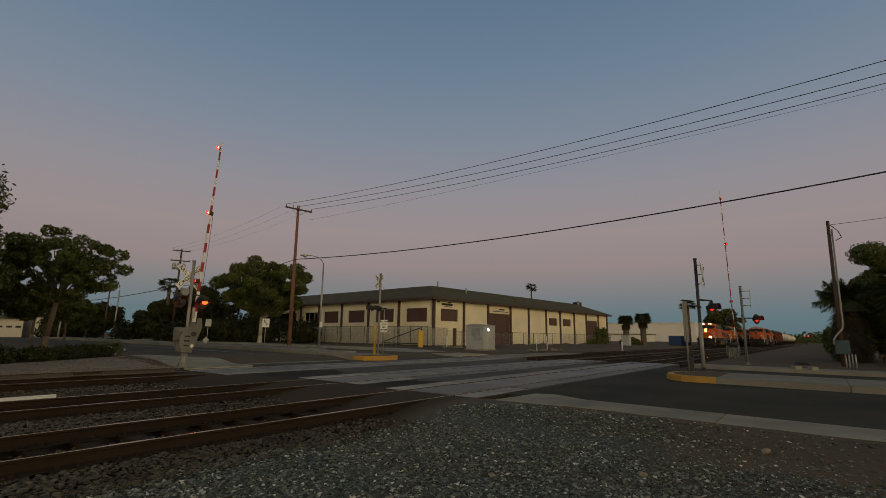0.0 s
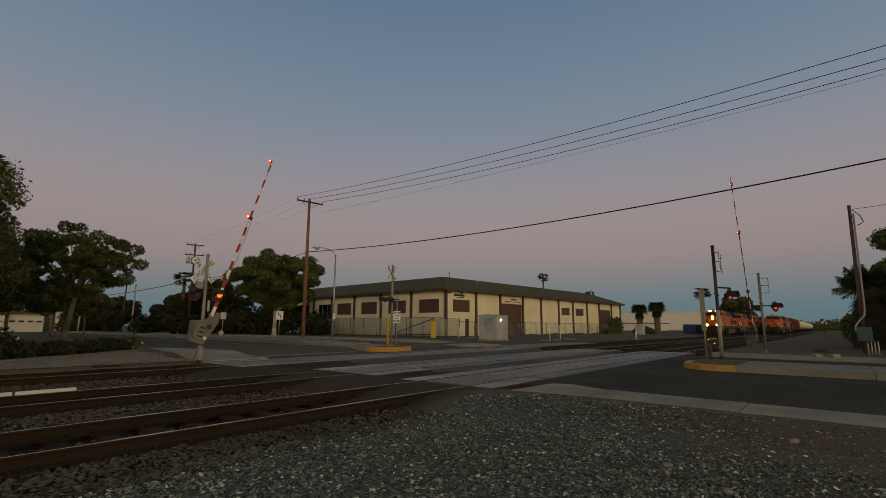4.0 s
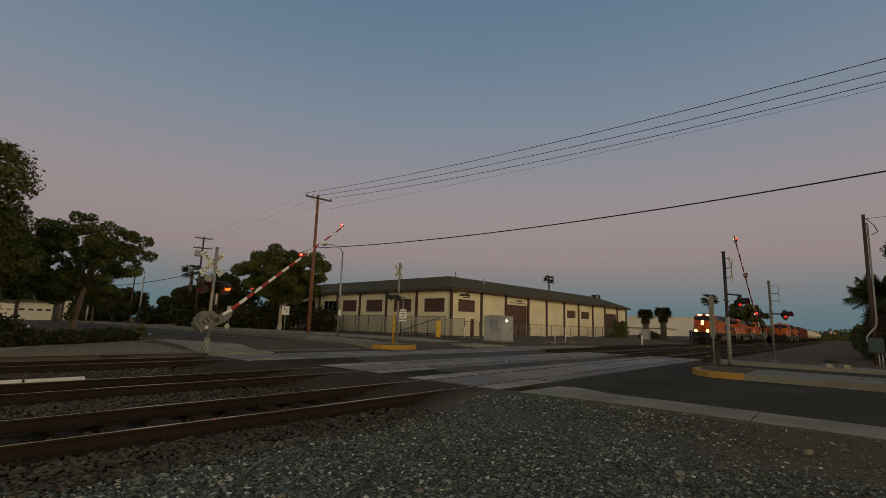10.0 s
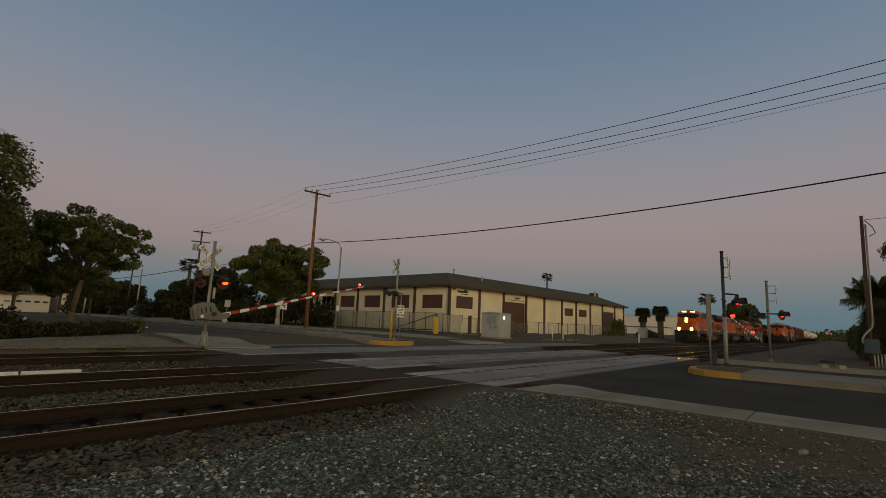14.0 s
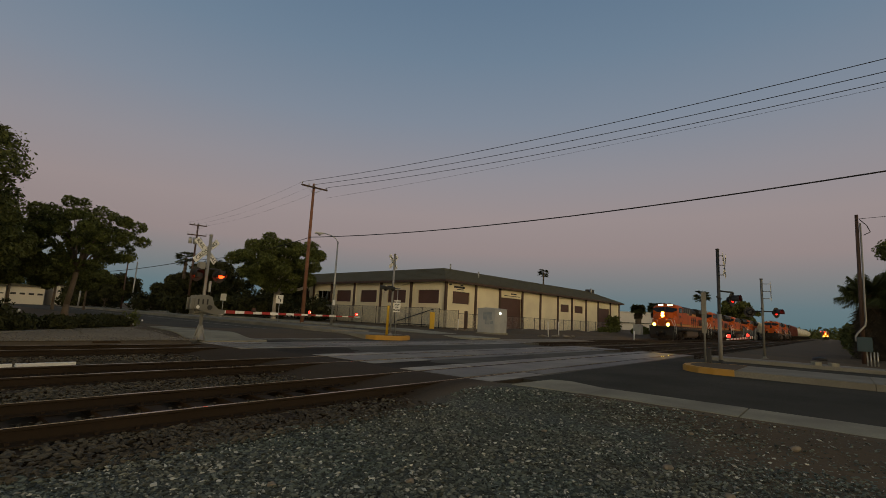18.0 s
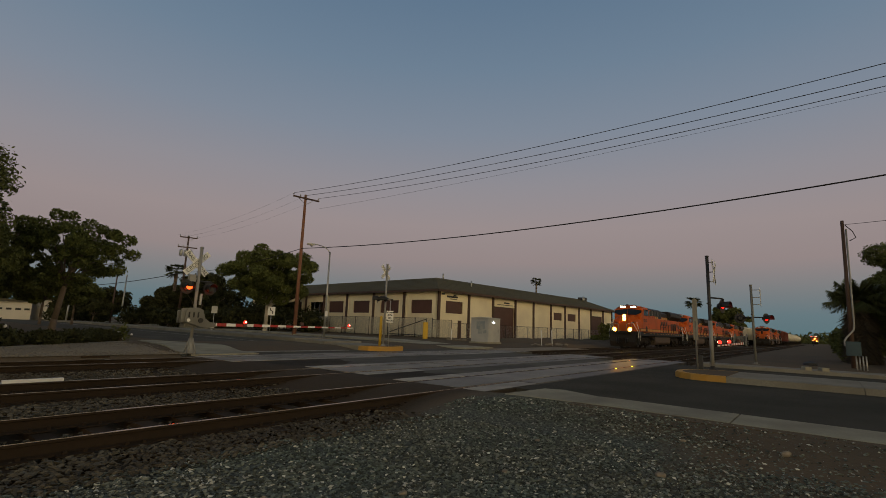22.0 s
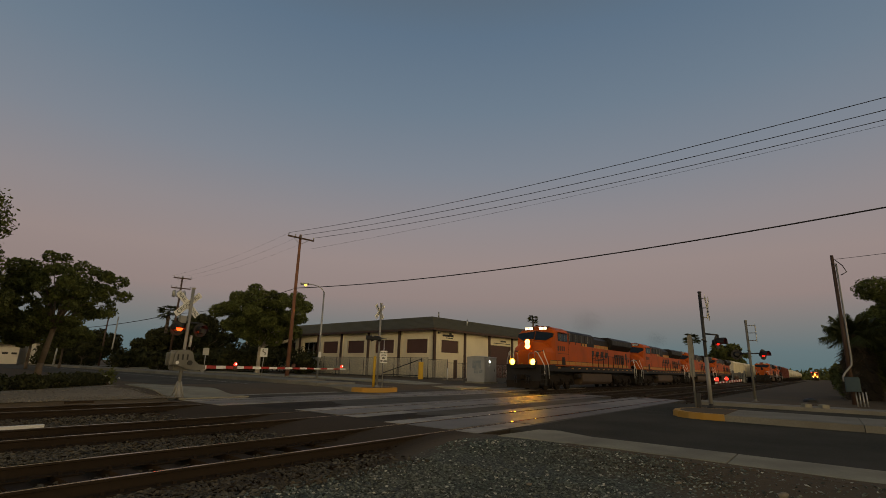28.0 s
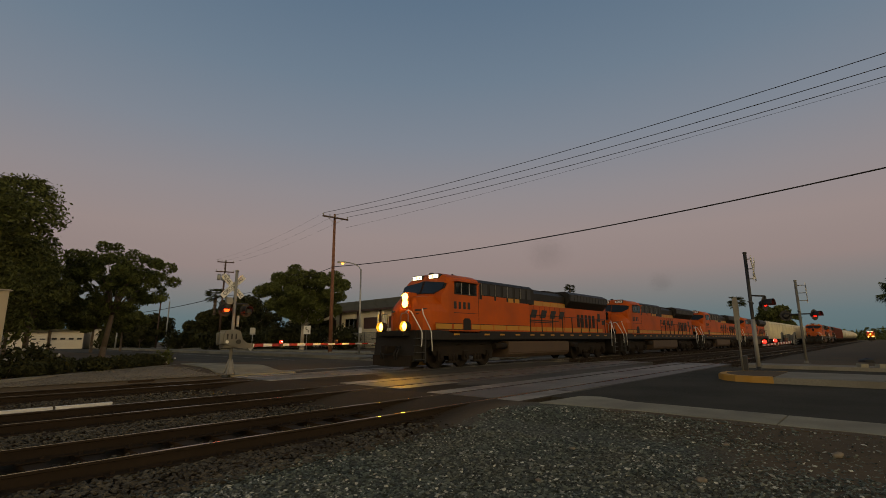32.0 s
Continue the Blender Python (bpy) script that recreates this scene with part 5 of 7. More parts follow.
lathe(bm, (0, 0, 0), [(0.16, 0), (0.16, 0.05), (0.10, 0.07), (0.10, 0.55), (0.14, 0.57), (0.13, 0.66), (0.05, 0.74), (0.03, 0.8)])
part("barrel", bm, "white", hyd)
for s in (-1, 1):
    rods("outlet", [((0, s * 0.08, 0.5), (0, s * 0.24, 0.5), 0.06)], "white", hyd)
for x, y in ((24.6, 0.55), (25.3, 0.0)):
    blk = boxes("kerb_block", [(-0.22, 0.22, -0.12, 0.12, 0, 0.14)], "concrete", None)
    blk.matrix_basis = pose(25.25 if x > 25 else 25.2, y, 0.125, 0, 0, 20)
    tagged(blk, "loose pale concrete block on the pavement", "concrete block", "loose concrete blocks")
bm = bmesh.new()
bmesh.ops.create_icosphere(bm, subdivisions=2, radius=1)
for v in bm.verts:
    v.co = Vector((v.co.x * 0.5, v.co.y * 0.55, max(-0.3, v.co.z) * 0.28)) * (1 + 0.3 * noise.noise(v.co * 2))
bag = part("rubbish_bag", bm, "black")
bag.matrix_basis = pose(32.6, 0.55, 0.10) @ Matrix.Scale(0.62, 4)
tagged(bag, "crumpled black rubbish bag on the gravel", "rubbish bag")


# ---------------------------------------------------------------- trees
def leaf_cloud(name, blobs, count, size, mat, parent, seed, label=""):
    """Folded leaves on the skin and inside of overlapping ellipsoids: (x, y, z, rx, ry, rz)."""
    r = np.random.default_rng(seed)
    b = np.array(blobs, float)
    wgt = (b[:, 3] * b[:, 4] * b[:, 5]) ** (2 / 3)
    which = r.choice(len(b), count, p=wgt / wgt.sum())
    d = r.normal(size=(count, 3))
    d /= np.linalg.norm(d, axis=1)[:, None]
    rad = r.uniform(0.45, 1.0, count) ** 0.5 * (1 + np.clip(0.10 * r.normal(size=count), -0.2, 0.16))
    c = b[which, :3] + d * b[which, 3:] * rad[:, None]
    n = d + r.normal(size=(count, 3)) * 0.7
    n /= np.linalg.norm(n, axis=1)[:, None]
    u = np.cross(n, r.normal(size=(count, 3)))
    u /= np.linalg.norm(u, axis=1)[:, None]
    w = np.cross(n, u)
    s = size * r.uniform(0.6, 1.35, count)[:, None]
    v = np.stack([c - u * s, c - w * s * 0.45 + n * s * 0.15, c + u * s, c + w * s * 0.45 + n * s * 0.15], 1)
    f = np.arange(count * 4).reshape(-1, 4)
    tri = np.concatenate([f[:, [0, 1, 2]], f[:, [0, 2, 3]]])
    return raw(name, v.reshape(-1, 3).tolist(), tri.tolist(), mat, parent, label)


def tree(x, y, z, h, spread, trunk_h, count, size, label, seed, mat="leaf", bark="bark", flat=0.7, gaps=14, lean=0.0, clump=(0.20, 0.42)):
    t = thing("tree", pose(x, y, z), label, "tree")
    r = np.random.default_rng(seed)
    bm = bmesh.new()
    tr = 0.024 * h
    fork = Vector((lean * 0.4, 0, trunk_h))
    rod(bm, (0, 0, -0.2), (lean * 0.1, 0, trunk_h * 0.3), tr * 1.25, tr * 0.9)
    rod(bm, (lean * 0.1, 0, trunk_h * 0.3), fork, tr * 0.9, tr * 0.75)
    trunk = part("trunk", bm, bark, t)
    blobs = []
    for k in range(gaps):
        # clumps spread over an egg-shaped crown, a third of them inside it
        a = 2.39996 * k + r.uniform(-0.3, 0.3)
        u = 1 - 2 * (k + 0.5) / gaps
        q = 0.82 * (r.uniform(0.2, 0.75) if k % 3 == 0 else r.uniform(0.72, 1.12))
        half = (h - trunk_h) / 2
        ring = math.sqrt(1 - u * u)
        c = Vector((lean + spread * q * ring * math.cos(a), spread * q * ring * math.sin(a), trunk_h + half * 0.98 + half * q * u))
        s = min(spread, half * 1.25) * r.uniform(*clump)
        blobs.append((*c, s, s, s * flat))
        if gaps > 30 and k % 5:
            continue
        bm = bmesh.new()
        mid = fork.lerp(c, 0.5) + Vector((0, 0, 0.12 * h * 0.5))
        rod(bm, fork, mid, tr * 0.34, tr * 0.2, 6)
        rod(bm, mid, c, tr * 0.2, tr * 0.06, 6)
        part("limb", bm, bark, trunk)
    leaf_cloud("crown", blobs, count, size, mat, t, seed)
    return t


def frond(bm_v, bm_f, base, yaw, rise, length, width, droop, rnd, fan=False):
    """One palm frond of many leaflets."""
    n = 9 if fan else 18
    d = Vector((math.cos(yaw), math.sin(yaw), 0))
    side = Vector((-d.y, d.x, 0))
    pts = []
    for k in range(n + 1):
        s = k / n
        pts.append(Vector(base) + d * (length * s * math.cos(rise) * (1 - 0.25 * droop * s)) + Vector((0, 0, length * (math.sin(rise) * s - droop * s * s))))
    if fan:
        root = pts[4]
        for k in range(13):
            a = -1.25 + 2.5 * k / 12
            tip = root + (d * math.cos(a) + side * math.sin(a)) * width * rnd.uniform(0.8, 1.1) + Vector((0, 0, width * (0.6 * math.sin(rise) - 0.55 * droop - 0.25 * rnd.random())))
            e = side * math.cos(a) * 0.05 * width - d * math.sin(a) * 0.05 * width
            i = len(bm_v)
            m_ = root.lerp(tip, 0.55) + Vector((0, 0, 0.06 * width))
            bm_v += [tuple(root), tuple(m_ + e * 1.3), tuple(tip), tuple(m_ - e * 1.3)]
            bm_f += [(i, i + 1, i + 2), (i, i + 2, i + 3)]
        i = len(bm_v)
        bm_v += [tuple(pts[0] + side * 0.03), tuple(root + side * 0.02), tuple(root - side * 0.02), tuple(pts[0] - side * 0.03)]
        bm_f += [(i, i + 1, i + 2, i + 3)]
        return
    for k in range(n):
        for sg in (-1, 1):
            w = width * math.sin(math.pi * (0.12 + 0.83 * k / n)) * rnd.uniform(0.8, 1.2)
            a, b = pts[k], pts[k + 1]
            tip = (a + b) / 2 + side * sg * w + d * w * 0.5 - Vector((0, 0, w * 0.8 * rnd.uniform(0.6, 1.3)))
            i = len(bm_v)
            bm_v += [tuple(a), tuple(b), tuple(tip)]
            bm_f += [(i, i + 1, i + 2)]


def palm(x, y, z, h, crown, count, label, seed, fan=True, skirt=0.0, trunk_r=0.22):
    p = thing("palm_tree", pose(x, y, z), label, "palm tree")
    rnd = random.Random(seed)
    bm = bmesh.new()
    rings = 14
    for k in range(rings):
        a, b = h * k / rings, h * (k + 1) / rings
        rod(bm, (0, 0, a - (0.2 if k == 0 else 0)), (0, 0, b), trunk_r * 1.06, trunk_r * 0.94, 10)
    part("trunk", bm, "bark", p)
    v, f = [], []
    for k in range(count):
        frond(v, f, (0, 0, h), math.tau * k * 0.381966 + rnd.uniform(-0.2, 0.2), rnd.uniform(-0.5, 1.35), crown * rnd.uniform(0.75, 1.05), crown * (0.62 if fan else 0.3), rnd.uniform(0.1, 0.45), rnd, fan)
    raw("crown", v, f, "palm_leaf", p, "green fronds")
    if skirt:
        v, f = [], []
        for k in range(int(count * 1.4)):
            frond(v, f, (0, 0, h - skirt * rnd.random()), math.tau * k * 0.381966, rnd.uniform(-1.35, -0.9), crown * rnd.uniform(0.5, 0.75), crown * 0.4, 0.25, rnd, fan)
        raw("skirt", v, f, "dead_frond", p, "hanging skirt of dry fronds")
    return p


tree(-0.2, 32.5, 0.1, 10.2, 6.1, 0.6, 95000, 0.12, "large dense dark green street tree behind the hedge", 3, "leaf_dark", gaps=100, clump=(0.19, 0.33))
tree(2.4, 38.5, 0.1, 7.0, 3.1, 1.9, 16000, 0.15, "spreading green tree behind the hedge", 9, "leaf_dark", gaps=34, clump=(0.16, 0.3))
tree(-6.0, 38.0, 0.1, 11.0, 5.0, 3.0, 16000, 0.18, "large dense dark green street tree behind the hedge", 4, "leaf_dark")
palm(4.2, 44.0, 0.1, 11.5, 2.1, 36, "palm rising behind the large street tree", 5)
tree(8.6, 37.0, 0.1, 7.8, 3.3, 2.9, 15000, 0.115, "spreading green tree with a gappy umbrella crown behind the hedge", 6, "leaf", gaps=90, clump=(0.08, 0.19), flat=0.7, lean=0.8)
tree(5.2, 40.0, 0.1, 7.6, 3.4, 2.1, 17000, 0.14, "spreading green tree behind the hedge", 7, "leaf_dark", clump=(0.12, 0.25), gaps=44, flat=0.7)
for k, (x, y, h, s) in enumerate(((9.5, 60.0, 5.6, 2.6), (13.6, 63.0, 5.9, 2.8), (17.6, 68.0, 5.2, 2.4), (6.0, 57.0, 6.0, 2.8))):
    tree(x, y, 0.2, h, s, 2.3, 9000, 0.2, "dark leafy tree across the side street", 160 + k, "leaf_dark", gaps=26, clump=(0.25, 0.45))
for k, (x, y, h, s) in enumerate(((24.6, 95.0, 5.4, 3.0), (29.2, 96.0, 5.9, 3.2), (33.6, 88.0, 4.6, 2.4), (37.8, 88.0, 7.2, 3.0), (41.5, 86.0, 8.6, 4.2))):
    tree(x, y, 0.2, h, s, 0.4, 9000, 0.28, "dense dark tree along the far kerb", 150 + k, "hedge_leaf", gaps=26, clump=(0.3, 0.5))
pale = tree(30.5, 49.0, 0.2, 10.0, 5.3, 2.9, 34000, 0.16, "broad green tree with a pale trunk beside the utility pole", 8, "leaf", "pale_bark", gaps=90, clump=(0.11, 0.25))
bm = bmesh.new()
tube(bm, [(0, 0, 2.4), (0.15, -0.5, 3.0), (0.6, -1.2, 3.4), (1.7, -2.0, 3.5), (2.4, -2.5, 3.9)], 0.17, 8)
part("bare_limb", bm, "pale_bark", pale, "pale bare spreading limb")
for k, (x, y, h, s) in enumerate(((33.0, 70.0, 7.8, 4.0), (29.8, 72.0, 5.2, 2.4), (38.0, 76.0, 8.2, 4.4), (24.2, 84.0, 3.6, 2.4), (42.0, 66.0, 8.0, 4.2), (47.0, 70.0, 7.5, 4.5))):
    tree(x, y, 0.2, h * 1.05, s * 1.1, 1.0, 7000, 0.24, "dark leafy street tree", 20 + k, "hedge_leaf", gaps=12)
palm(30.8, 74.0, 0.2, 8.0, 1.8, 24, "palm standing among dark street trees", 30)
for k, (x, y, h, s) in enumerate(((8.0, 118, 6.6, 6.0), (16.5, 122, 7.0, 6.0), (-1, 116, 7, 6), (-10, 108, 8, 6), (23.0, 124, 6.0, 5.0), (26.5, 108, 7.0, 6.0), (33.0, 116, 6.0, 5.0))):
    tree(x, y, 0.2, h, s * 1.15, 0.8, 3000, 0.45, "dark leafy tree along the distant street", 40 + k, "leaf_dark", gaps=10)
palm(178.0, 91.0, 0.2, 21.5, 2.6, 26, "very tall slender fan palm behind the warehouse", 50, trunk_r=0.32)
palm(86.2, 25.9, 0.1, 4.35, 1.45, 90, "short thick palm with a dry skirt", 51, skirt=0.8, trunk_r=0.5)
palm(87.5, 23.4, 0.1, 4.7, 1.55, 90, "short thick palm with a dry skirt", 52, skirt=0.8, trunk_r=0.5)
palm(128.0, 23.7, 0.1, 9.3, 2.2, 30, "fan palm beside the railway", 53, trunk_r=0.3)
tree(146.0, 19.8, 0.1, 11.0, 4.4, 2.0, 3200, 0.5, "dark dense tree beside the railway", 54, "leaf_dark", gaps=12)
tree(158.0, 18.9, 0.1, 8.5, 4.2, 1.5, 2400, 0.5, "dark dense tree beside the railway", 55, "leaf_dark", gaps=12)
# the overgrown corner by the right-hand pole
palm(39.4, -1.95, 0.05, 3.9, 2.0, 90, "stout palm with drooping fronds at the edge of the lot", 60, fan=False, skirt=3.0, trunk_r=0.5)
palm(37.0, -5.2, 0.05, 4.2, 2.6, 34, "fan palm in the overgrown lot", 61, fan=True, skirt=1.6, trunk_r=0.4)
tree(41.0, -4.4, 0.05, 7.9, 2.6, 1.6, 22000, 0.10, "leafy tree with an uneven crown in the overgrown lot", 62, "leaf", gaps=15)
tree(42.5, -3.6, 0.05, 4.9, 2.2, 0.4, 9000, 0.16, "dense dark tree in the overgrown lot", 66, "leaf_dark", gaps=18)
tree(45.0, -6.5, 0.05, 7.0, 3.4, 1.5, 3600, 0.28, "dense dark tree in the overgrown lot", 63, "leaf_dark", gaps=12)
tree(50.0, -4.0, 0.05, 5.8, 2.6, 1.0, 2600, 0.3, "dense dark tree in the overgrown lot", 64, "leaf_dark", gaps=10)
tree(38.0, -8.5, 0.05, 6.2, 3.2, 1.0, 3200, 0.3, "dense dark tree in the overgrown lot", 65, "leaf_dark", gaps=10)


def shrub(x, y, z, rx, ry, h, count, size, label, seed, mat="leaf_dark", flowers=0):
    s = thing("shrub", pose(x, y, z), label, "shrub")
    r = np.random.default_rng(seed)
    blobs = [(r.uniform(-0.6, 0.6) * rx, r.uniform(-0.6, 0.6) * ry, h * r.uniform(0.3, 0.6), rx * 0.5, ry * 0.5, h * 0.42) for _ in range(8)]
    leaf_cloud("foliage", blobs, count, size, mat, s, seed)
    bm = bmesh.new()
    for b in blobs:
        rod(bm, (0, 0, -0.1), b[:3], 0.03, 0.012, 5)
    part("stem", bm, "bark", s)
    for _ in range(flowers):
        b = blobs[r.integers(len(blobs))]
        d = r.normal(size=3)
        d /= np.linalg.norm(d)
        bm = bmesh.new()
        bmesh.ops.create_icosphere(bm, subdivisions=1, radius=r.uniform(0.05, 0.10))
        o = part("flower", bm, "petal", s)
        o.location = Vector(b[:3]) + Vector(d * np.array(b[3:]))
    return s


for k, (x, y, rx, ry, h) in enumerate(((40.6, -1.9, 0.9, 1.1, 3.3), (42.5, -1.7, 0.9, 1.0, 2.4), (34.0, -5.2, 1.2, 1.3, 1.9), (35.5, -7.6, 1.4, 1.6, 2.2), (44, -1.8, 1.6, 1.0, 2.2), (60, -1.8, 3, 1.0, 2.6), (75, -2.0, 4, 1.0, 2.8), (95, -2.2, 6, 1.0, 3.2), (125, -2.6, 9, 1.2, 3.4), (170, -4.0, 14, 1.5, 4.0), (230, -7.5, 20, 2.0, 5.0))):
    shrub(x, y, 0.05, rx, ry, h, 1400, 0.16 + 0.0022 * x, "dark overgrown bush beside the gravel track", 70 + k)
shrub(79.0, 27.5, 0.1, 1.2, 1.2, 3.1, 900, 0.24, "straggly tall bush at the warehouse corner", 85)
shrub(66.0, 24.0, 0.1, 2.2, 1.2, 1.1, 900, 0.18, "low dry bush by the tracks", 86)
# hedge along the left-hand verge
for k in range(7):
    f = k / 6
    shrub(1.2 + 6.9 * f, 19.9 + 5.9 * f, 0.10, 1.0, 0.9, 0.62, 1900, 0.08, "low clipped dark green hedge plant", 90 + k, "hedge_leaf")
shrub(2.9, 21.9, 0.12, 0.9, 0.9, 1.15, 1200, 0.10, "flowering bush dotted with white blooms", 99, "hedge_leaf", flowers=34)
shrub(8.6, 25.8, 0.12, 0.45, 0.45, 0.8, 300, 0.08, "low flowering plant at the hedge's end", 100, "leaf_dark", flowers=6)
bm = bmesh.new()
prism(bm, [(-6, 17.9), (1.2, 18.65), (8.95, 25.25), (9.05, 25.4), (8.9, 25.5), (1.1, 18.83), (-6, 18.08)], "z", -0.05, 0.17)
tagged(part("verge_kerb", bm, "kerb_concrete"), "low concrete kerb edging the hedge bed", "kerb", kind="structure")

# dense planting and a dark fence line under the street trees
for k, (x, y, rx, ry, h) in enumerate(((33, 55, 2.5, 2, 2.6), (36.5, 58, 2.5, 2, 2.8), (30, 60, 2.5, 2, 2.4), (27.5, 66, 3, 2, 2.6), (33, 64, 3, 2, 3.0), (39, 52, 2, 2, 2.4), (24, 90, 4, 2, 2.6), (28.6, 80, 2.4, 2, 3.3), (31.5, 57, 2.6, 2, 3.0), (35, 61, 3, 2, 3.8), (39, 62, 3, 2, 3.8), (43, 58, 3, 2, 3.4))):
    shrub(x, y, 0.2, rx, ry, h, 1300, 0.2 + 0.001 * y, "dense dark bushes below the street trees", 120 + k, "hedge_leaf")

sc = boxes("scrap_timber", [(-0.35, 0.35, -0.06, 0.06, 0.0, 0.06)], "tie")
sc.matrix_basis = pose(5.02, 16.64, 0.062, 0, 0, 8)
tagged(sc, "short dark piece of scrap timber on the verge", "timber")


# ---------------------------------------------------------------- rolling stock
LOCO = 22.2


def truck(parent, x, axles, pitch, r, mat="grime"):
    """A bogie with side frames, springs and wheelsets; returns the wheelsets."""
    t = new("truck")
    t.parent = parent
    t.location = (x, 0, 0)
    half = pitch * (axles - 1) / 2
    sets = []
    for s in (-1, 1):
        bm = bmesh.new()
        prism(bm, [(-half - 0.5, 0.78), (-half - 0.3, 0.55), (half + 0.3, 0.55), (half + 0.5, 0.78), (half + 0.45, 1.0), (-half - 0.45, 1.0)], "y", s * 1.02 - 0.07, s * 1.02 + 0.07)
        for k in range(axles):
            xa = -half + pitch * k
            box(bm, xa - 0.2, xa + 0.2, s * 1.1 - 0.1, s * 1.1 + 0.1, r - 0.2, r + 0.24, 0.02)
            rod(bm, (xa, s * 1.2, r), (xa, s * 1.26, r), 0.13, n=12)
        for k in range(axles - 1):
            xa = -half + pitch * (k + 0.5)
            for dx in (-0.22, 0.0, 0.22):
                rod(bm, (xa + dx, s * 1.1, 0.30), (xa + dx, s * 1.1, 0.62), 0.085, n=8)
            box(bm, xa - 0.4, xa + 0.4, s * 1.1 - 0.12, s * 1.1 + 0.12, 0.22, 0.31)
        part("side_frame", bm, mat, t)
    for k in range(axles):
        xa = -half + pitch * k
        bm = bmesh.new()
        for s in (-1, 1):
            rod(bm, (0, s * 0.66, 0), (0, s * 0.80, 0), r, r * 0.985, n=28)
            rod(bm, (0, s * 0.64, 0), (0, s * 0.67, 0), r + 0.025, n=28)
            for j in range(5):
                a = j * math.tau / 5
                rod(bm, (r * 0.55 * math.cos(a), s * 0.80, r * 0.55 * math.sin(a)), (r * 0.55 * math.cos(a), s * 0.815, r * 0.55 * math.sin(a)), r * 0.14, n=8)
        rod(bm, (0, -0.7, 0), (0, 0.7, 0), 0.09, n=10)
        w = part("wheelset", bm, mat, t)
        w.location = (xa, 0, r)
        sets.append(w)
    return sets


def profile_hull(bm, sections):
    """Skin over cross-sections of equal length: (x, [(y, z), ...])."""
    rings = [[bm.verts.new((x, y, z)) for y, z in pts] for x, pts in sections]
    for a, b in zip(rings, rings[1:]):
        for k in range(len(a)):
            bm.faces.new((a[k], b[k], b[(k + 1) % len(a)], a[(k + 1) % len(a)]))
    bm.faces.new(rings[0][::-1])
    bm.faces.new(rings[-1])


def locomotive(m, label, lit=True, logo=True):
    """A six-axle hood diesel; its front looks along -x from the origin at rail height."""
    lo = thing("locomotive", m, label, "locomotive", "diesel locomotives")
    wheels = []
    W = 1.45
    bm = bmesh.new()
    box(bm, 0.75, LOCO - 0.75, -W, W, 1.27, 1.70, 0.03)
    box(bm, 1.0, LOCO - 1.0, -0.7, 0.7, 0.9, 1.27)
    part("underframe", bm, "loco_black", lo)
    for x in (2.96, 5.31, 6.65, 8.1, 9.6, 10.7, 11.9, 13.1, 14.4, 15.6, 16.9, 18.2, 19.5):
        boxes("reflector", [(x, x + 0.42, -W - 0.012, -W - 0.002, 1.49, 1.57)], "yellow", lo)
    # pilot, plough, anticlimber, coupler at both ends
    for e, sx in ((0.0, 1), (LOCO, -1)):
        bm = bmesh.new()
        X = lambda d: e + sx * d
        prism(bm, sorted([(X(0.45), 0.35), (X(1.0), 0.35), (X(1.0), 1.6), (X(0.62), 1.6)], key=lambda p: 0) if sx > 0 else [(X(0.45), 0.35), (X(0.62), 1.6), (X(1.0), 1.6), (X(1.0), 0.35)], "y", -1.3, 1.3)
        box(bm, min(X(0.25), X(0.7)), max(X(0.25), X(0.7)), -0.9, 0.9, 1.45, 1.64, 0.02)
        part("pilot", bm, "loco_black", lo)
        bm = bmesh.new()
        prism(bm, [(-1.2, 0.16), (0, 0.12), (1.2, 0.16), (1.25, 0.62), (-1.25, 0.62)], "x", min(X(0.36), X(0.46)), max(X(0.36), X(0.46)))
        part("snow_plough", bm, "grime", lo)
        bm = bmesh.new()
        box(bm, min(X(-0.1), X(0.5)), max(X(-0.1), X(0.5)), -0.14, 0.14, 0.72, 1.02, 0.04)
        rod(bm, (X(-0.05), -0.16, 0.7), (X(-0.05), -0.16, 1.05), 0.1, n=10)
        part("coupler", bm, "grime", lo)
        bm = bmesh.new()
        for y in (-0.55, -0.38, 0.38, 0.55):
            tube(bm, [(X(0.42), y, 1.0), (X(0.2), y, 0.7), (X(0.25), y * 0.9, 0.45)], 0.03, 6)
        part("air_hose", bm, "black", lo)
        for s in (-1, 1):
            bm = bmesh.new()
            for k in range(4):
                box(bm, min(X(0.46), X(1.0)), max(X(0.46), X(1.0)), s * 1.40 - 0.08, s * 1.40 + 0.08, 0.42 + 0.3 * k, 0.46 + 0.3 * k)
            box(bm, min(X(1.0), X(1.06)), max(X(1.0), X(1.06)), s * 1.42 - 0.08, s * 1.42 + 0.08, 0.3, 1.7)
            part("step", bm, "dark_steel", lo)
            bm = bmesh.new()
            tube(bm, [(X(0.40), s * 0.88, 2.50), (X(0.44), s * 1.00, 2.56), (X(0.52), s * 1.12, 2.48), (X(0.79), s * 1.42, 1.74), (X(0.84), s * 1.46, 1.58), (X(0.82), s * 1.46, 1.10), (X(0.78), s * 1.46, 1.0)], 0.026, 6)
            tube(bm, [(X(1.02), s * 1.30, 2.64), (X(1.03), s * 1.34, 2.40), (X(1.38), s * 1.44, 1.76), (X(1.43), s * 1.46, 1.58), (X(1.48), s * 1.46, 0.78)], 0.026, 6)
            part("handrail", bm, "white", lo, "white painted grab rail")
        for s in (-1, 1):
            bm = bmesh.new()
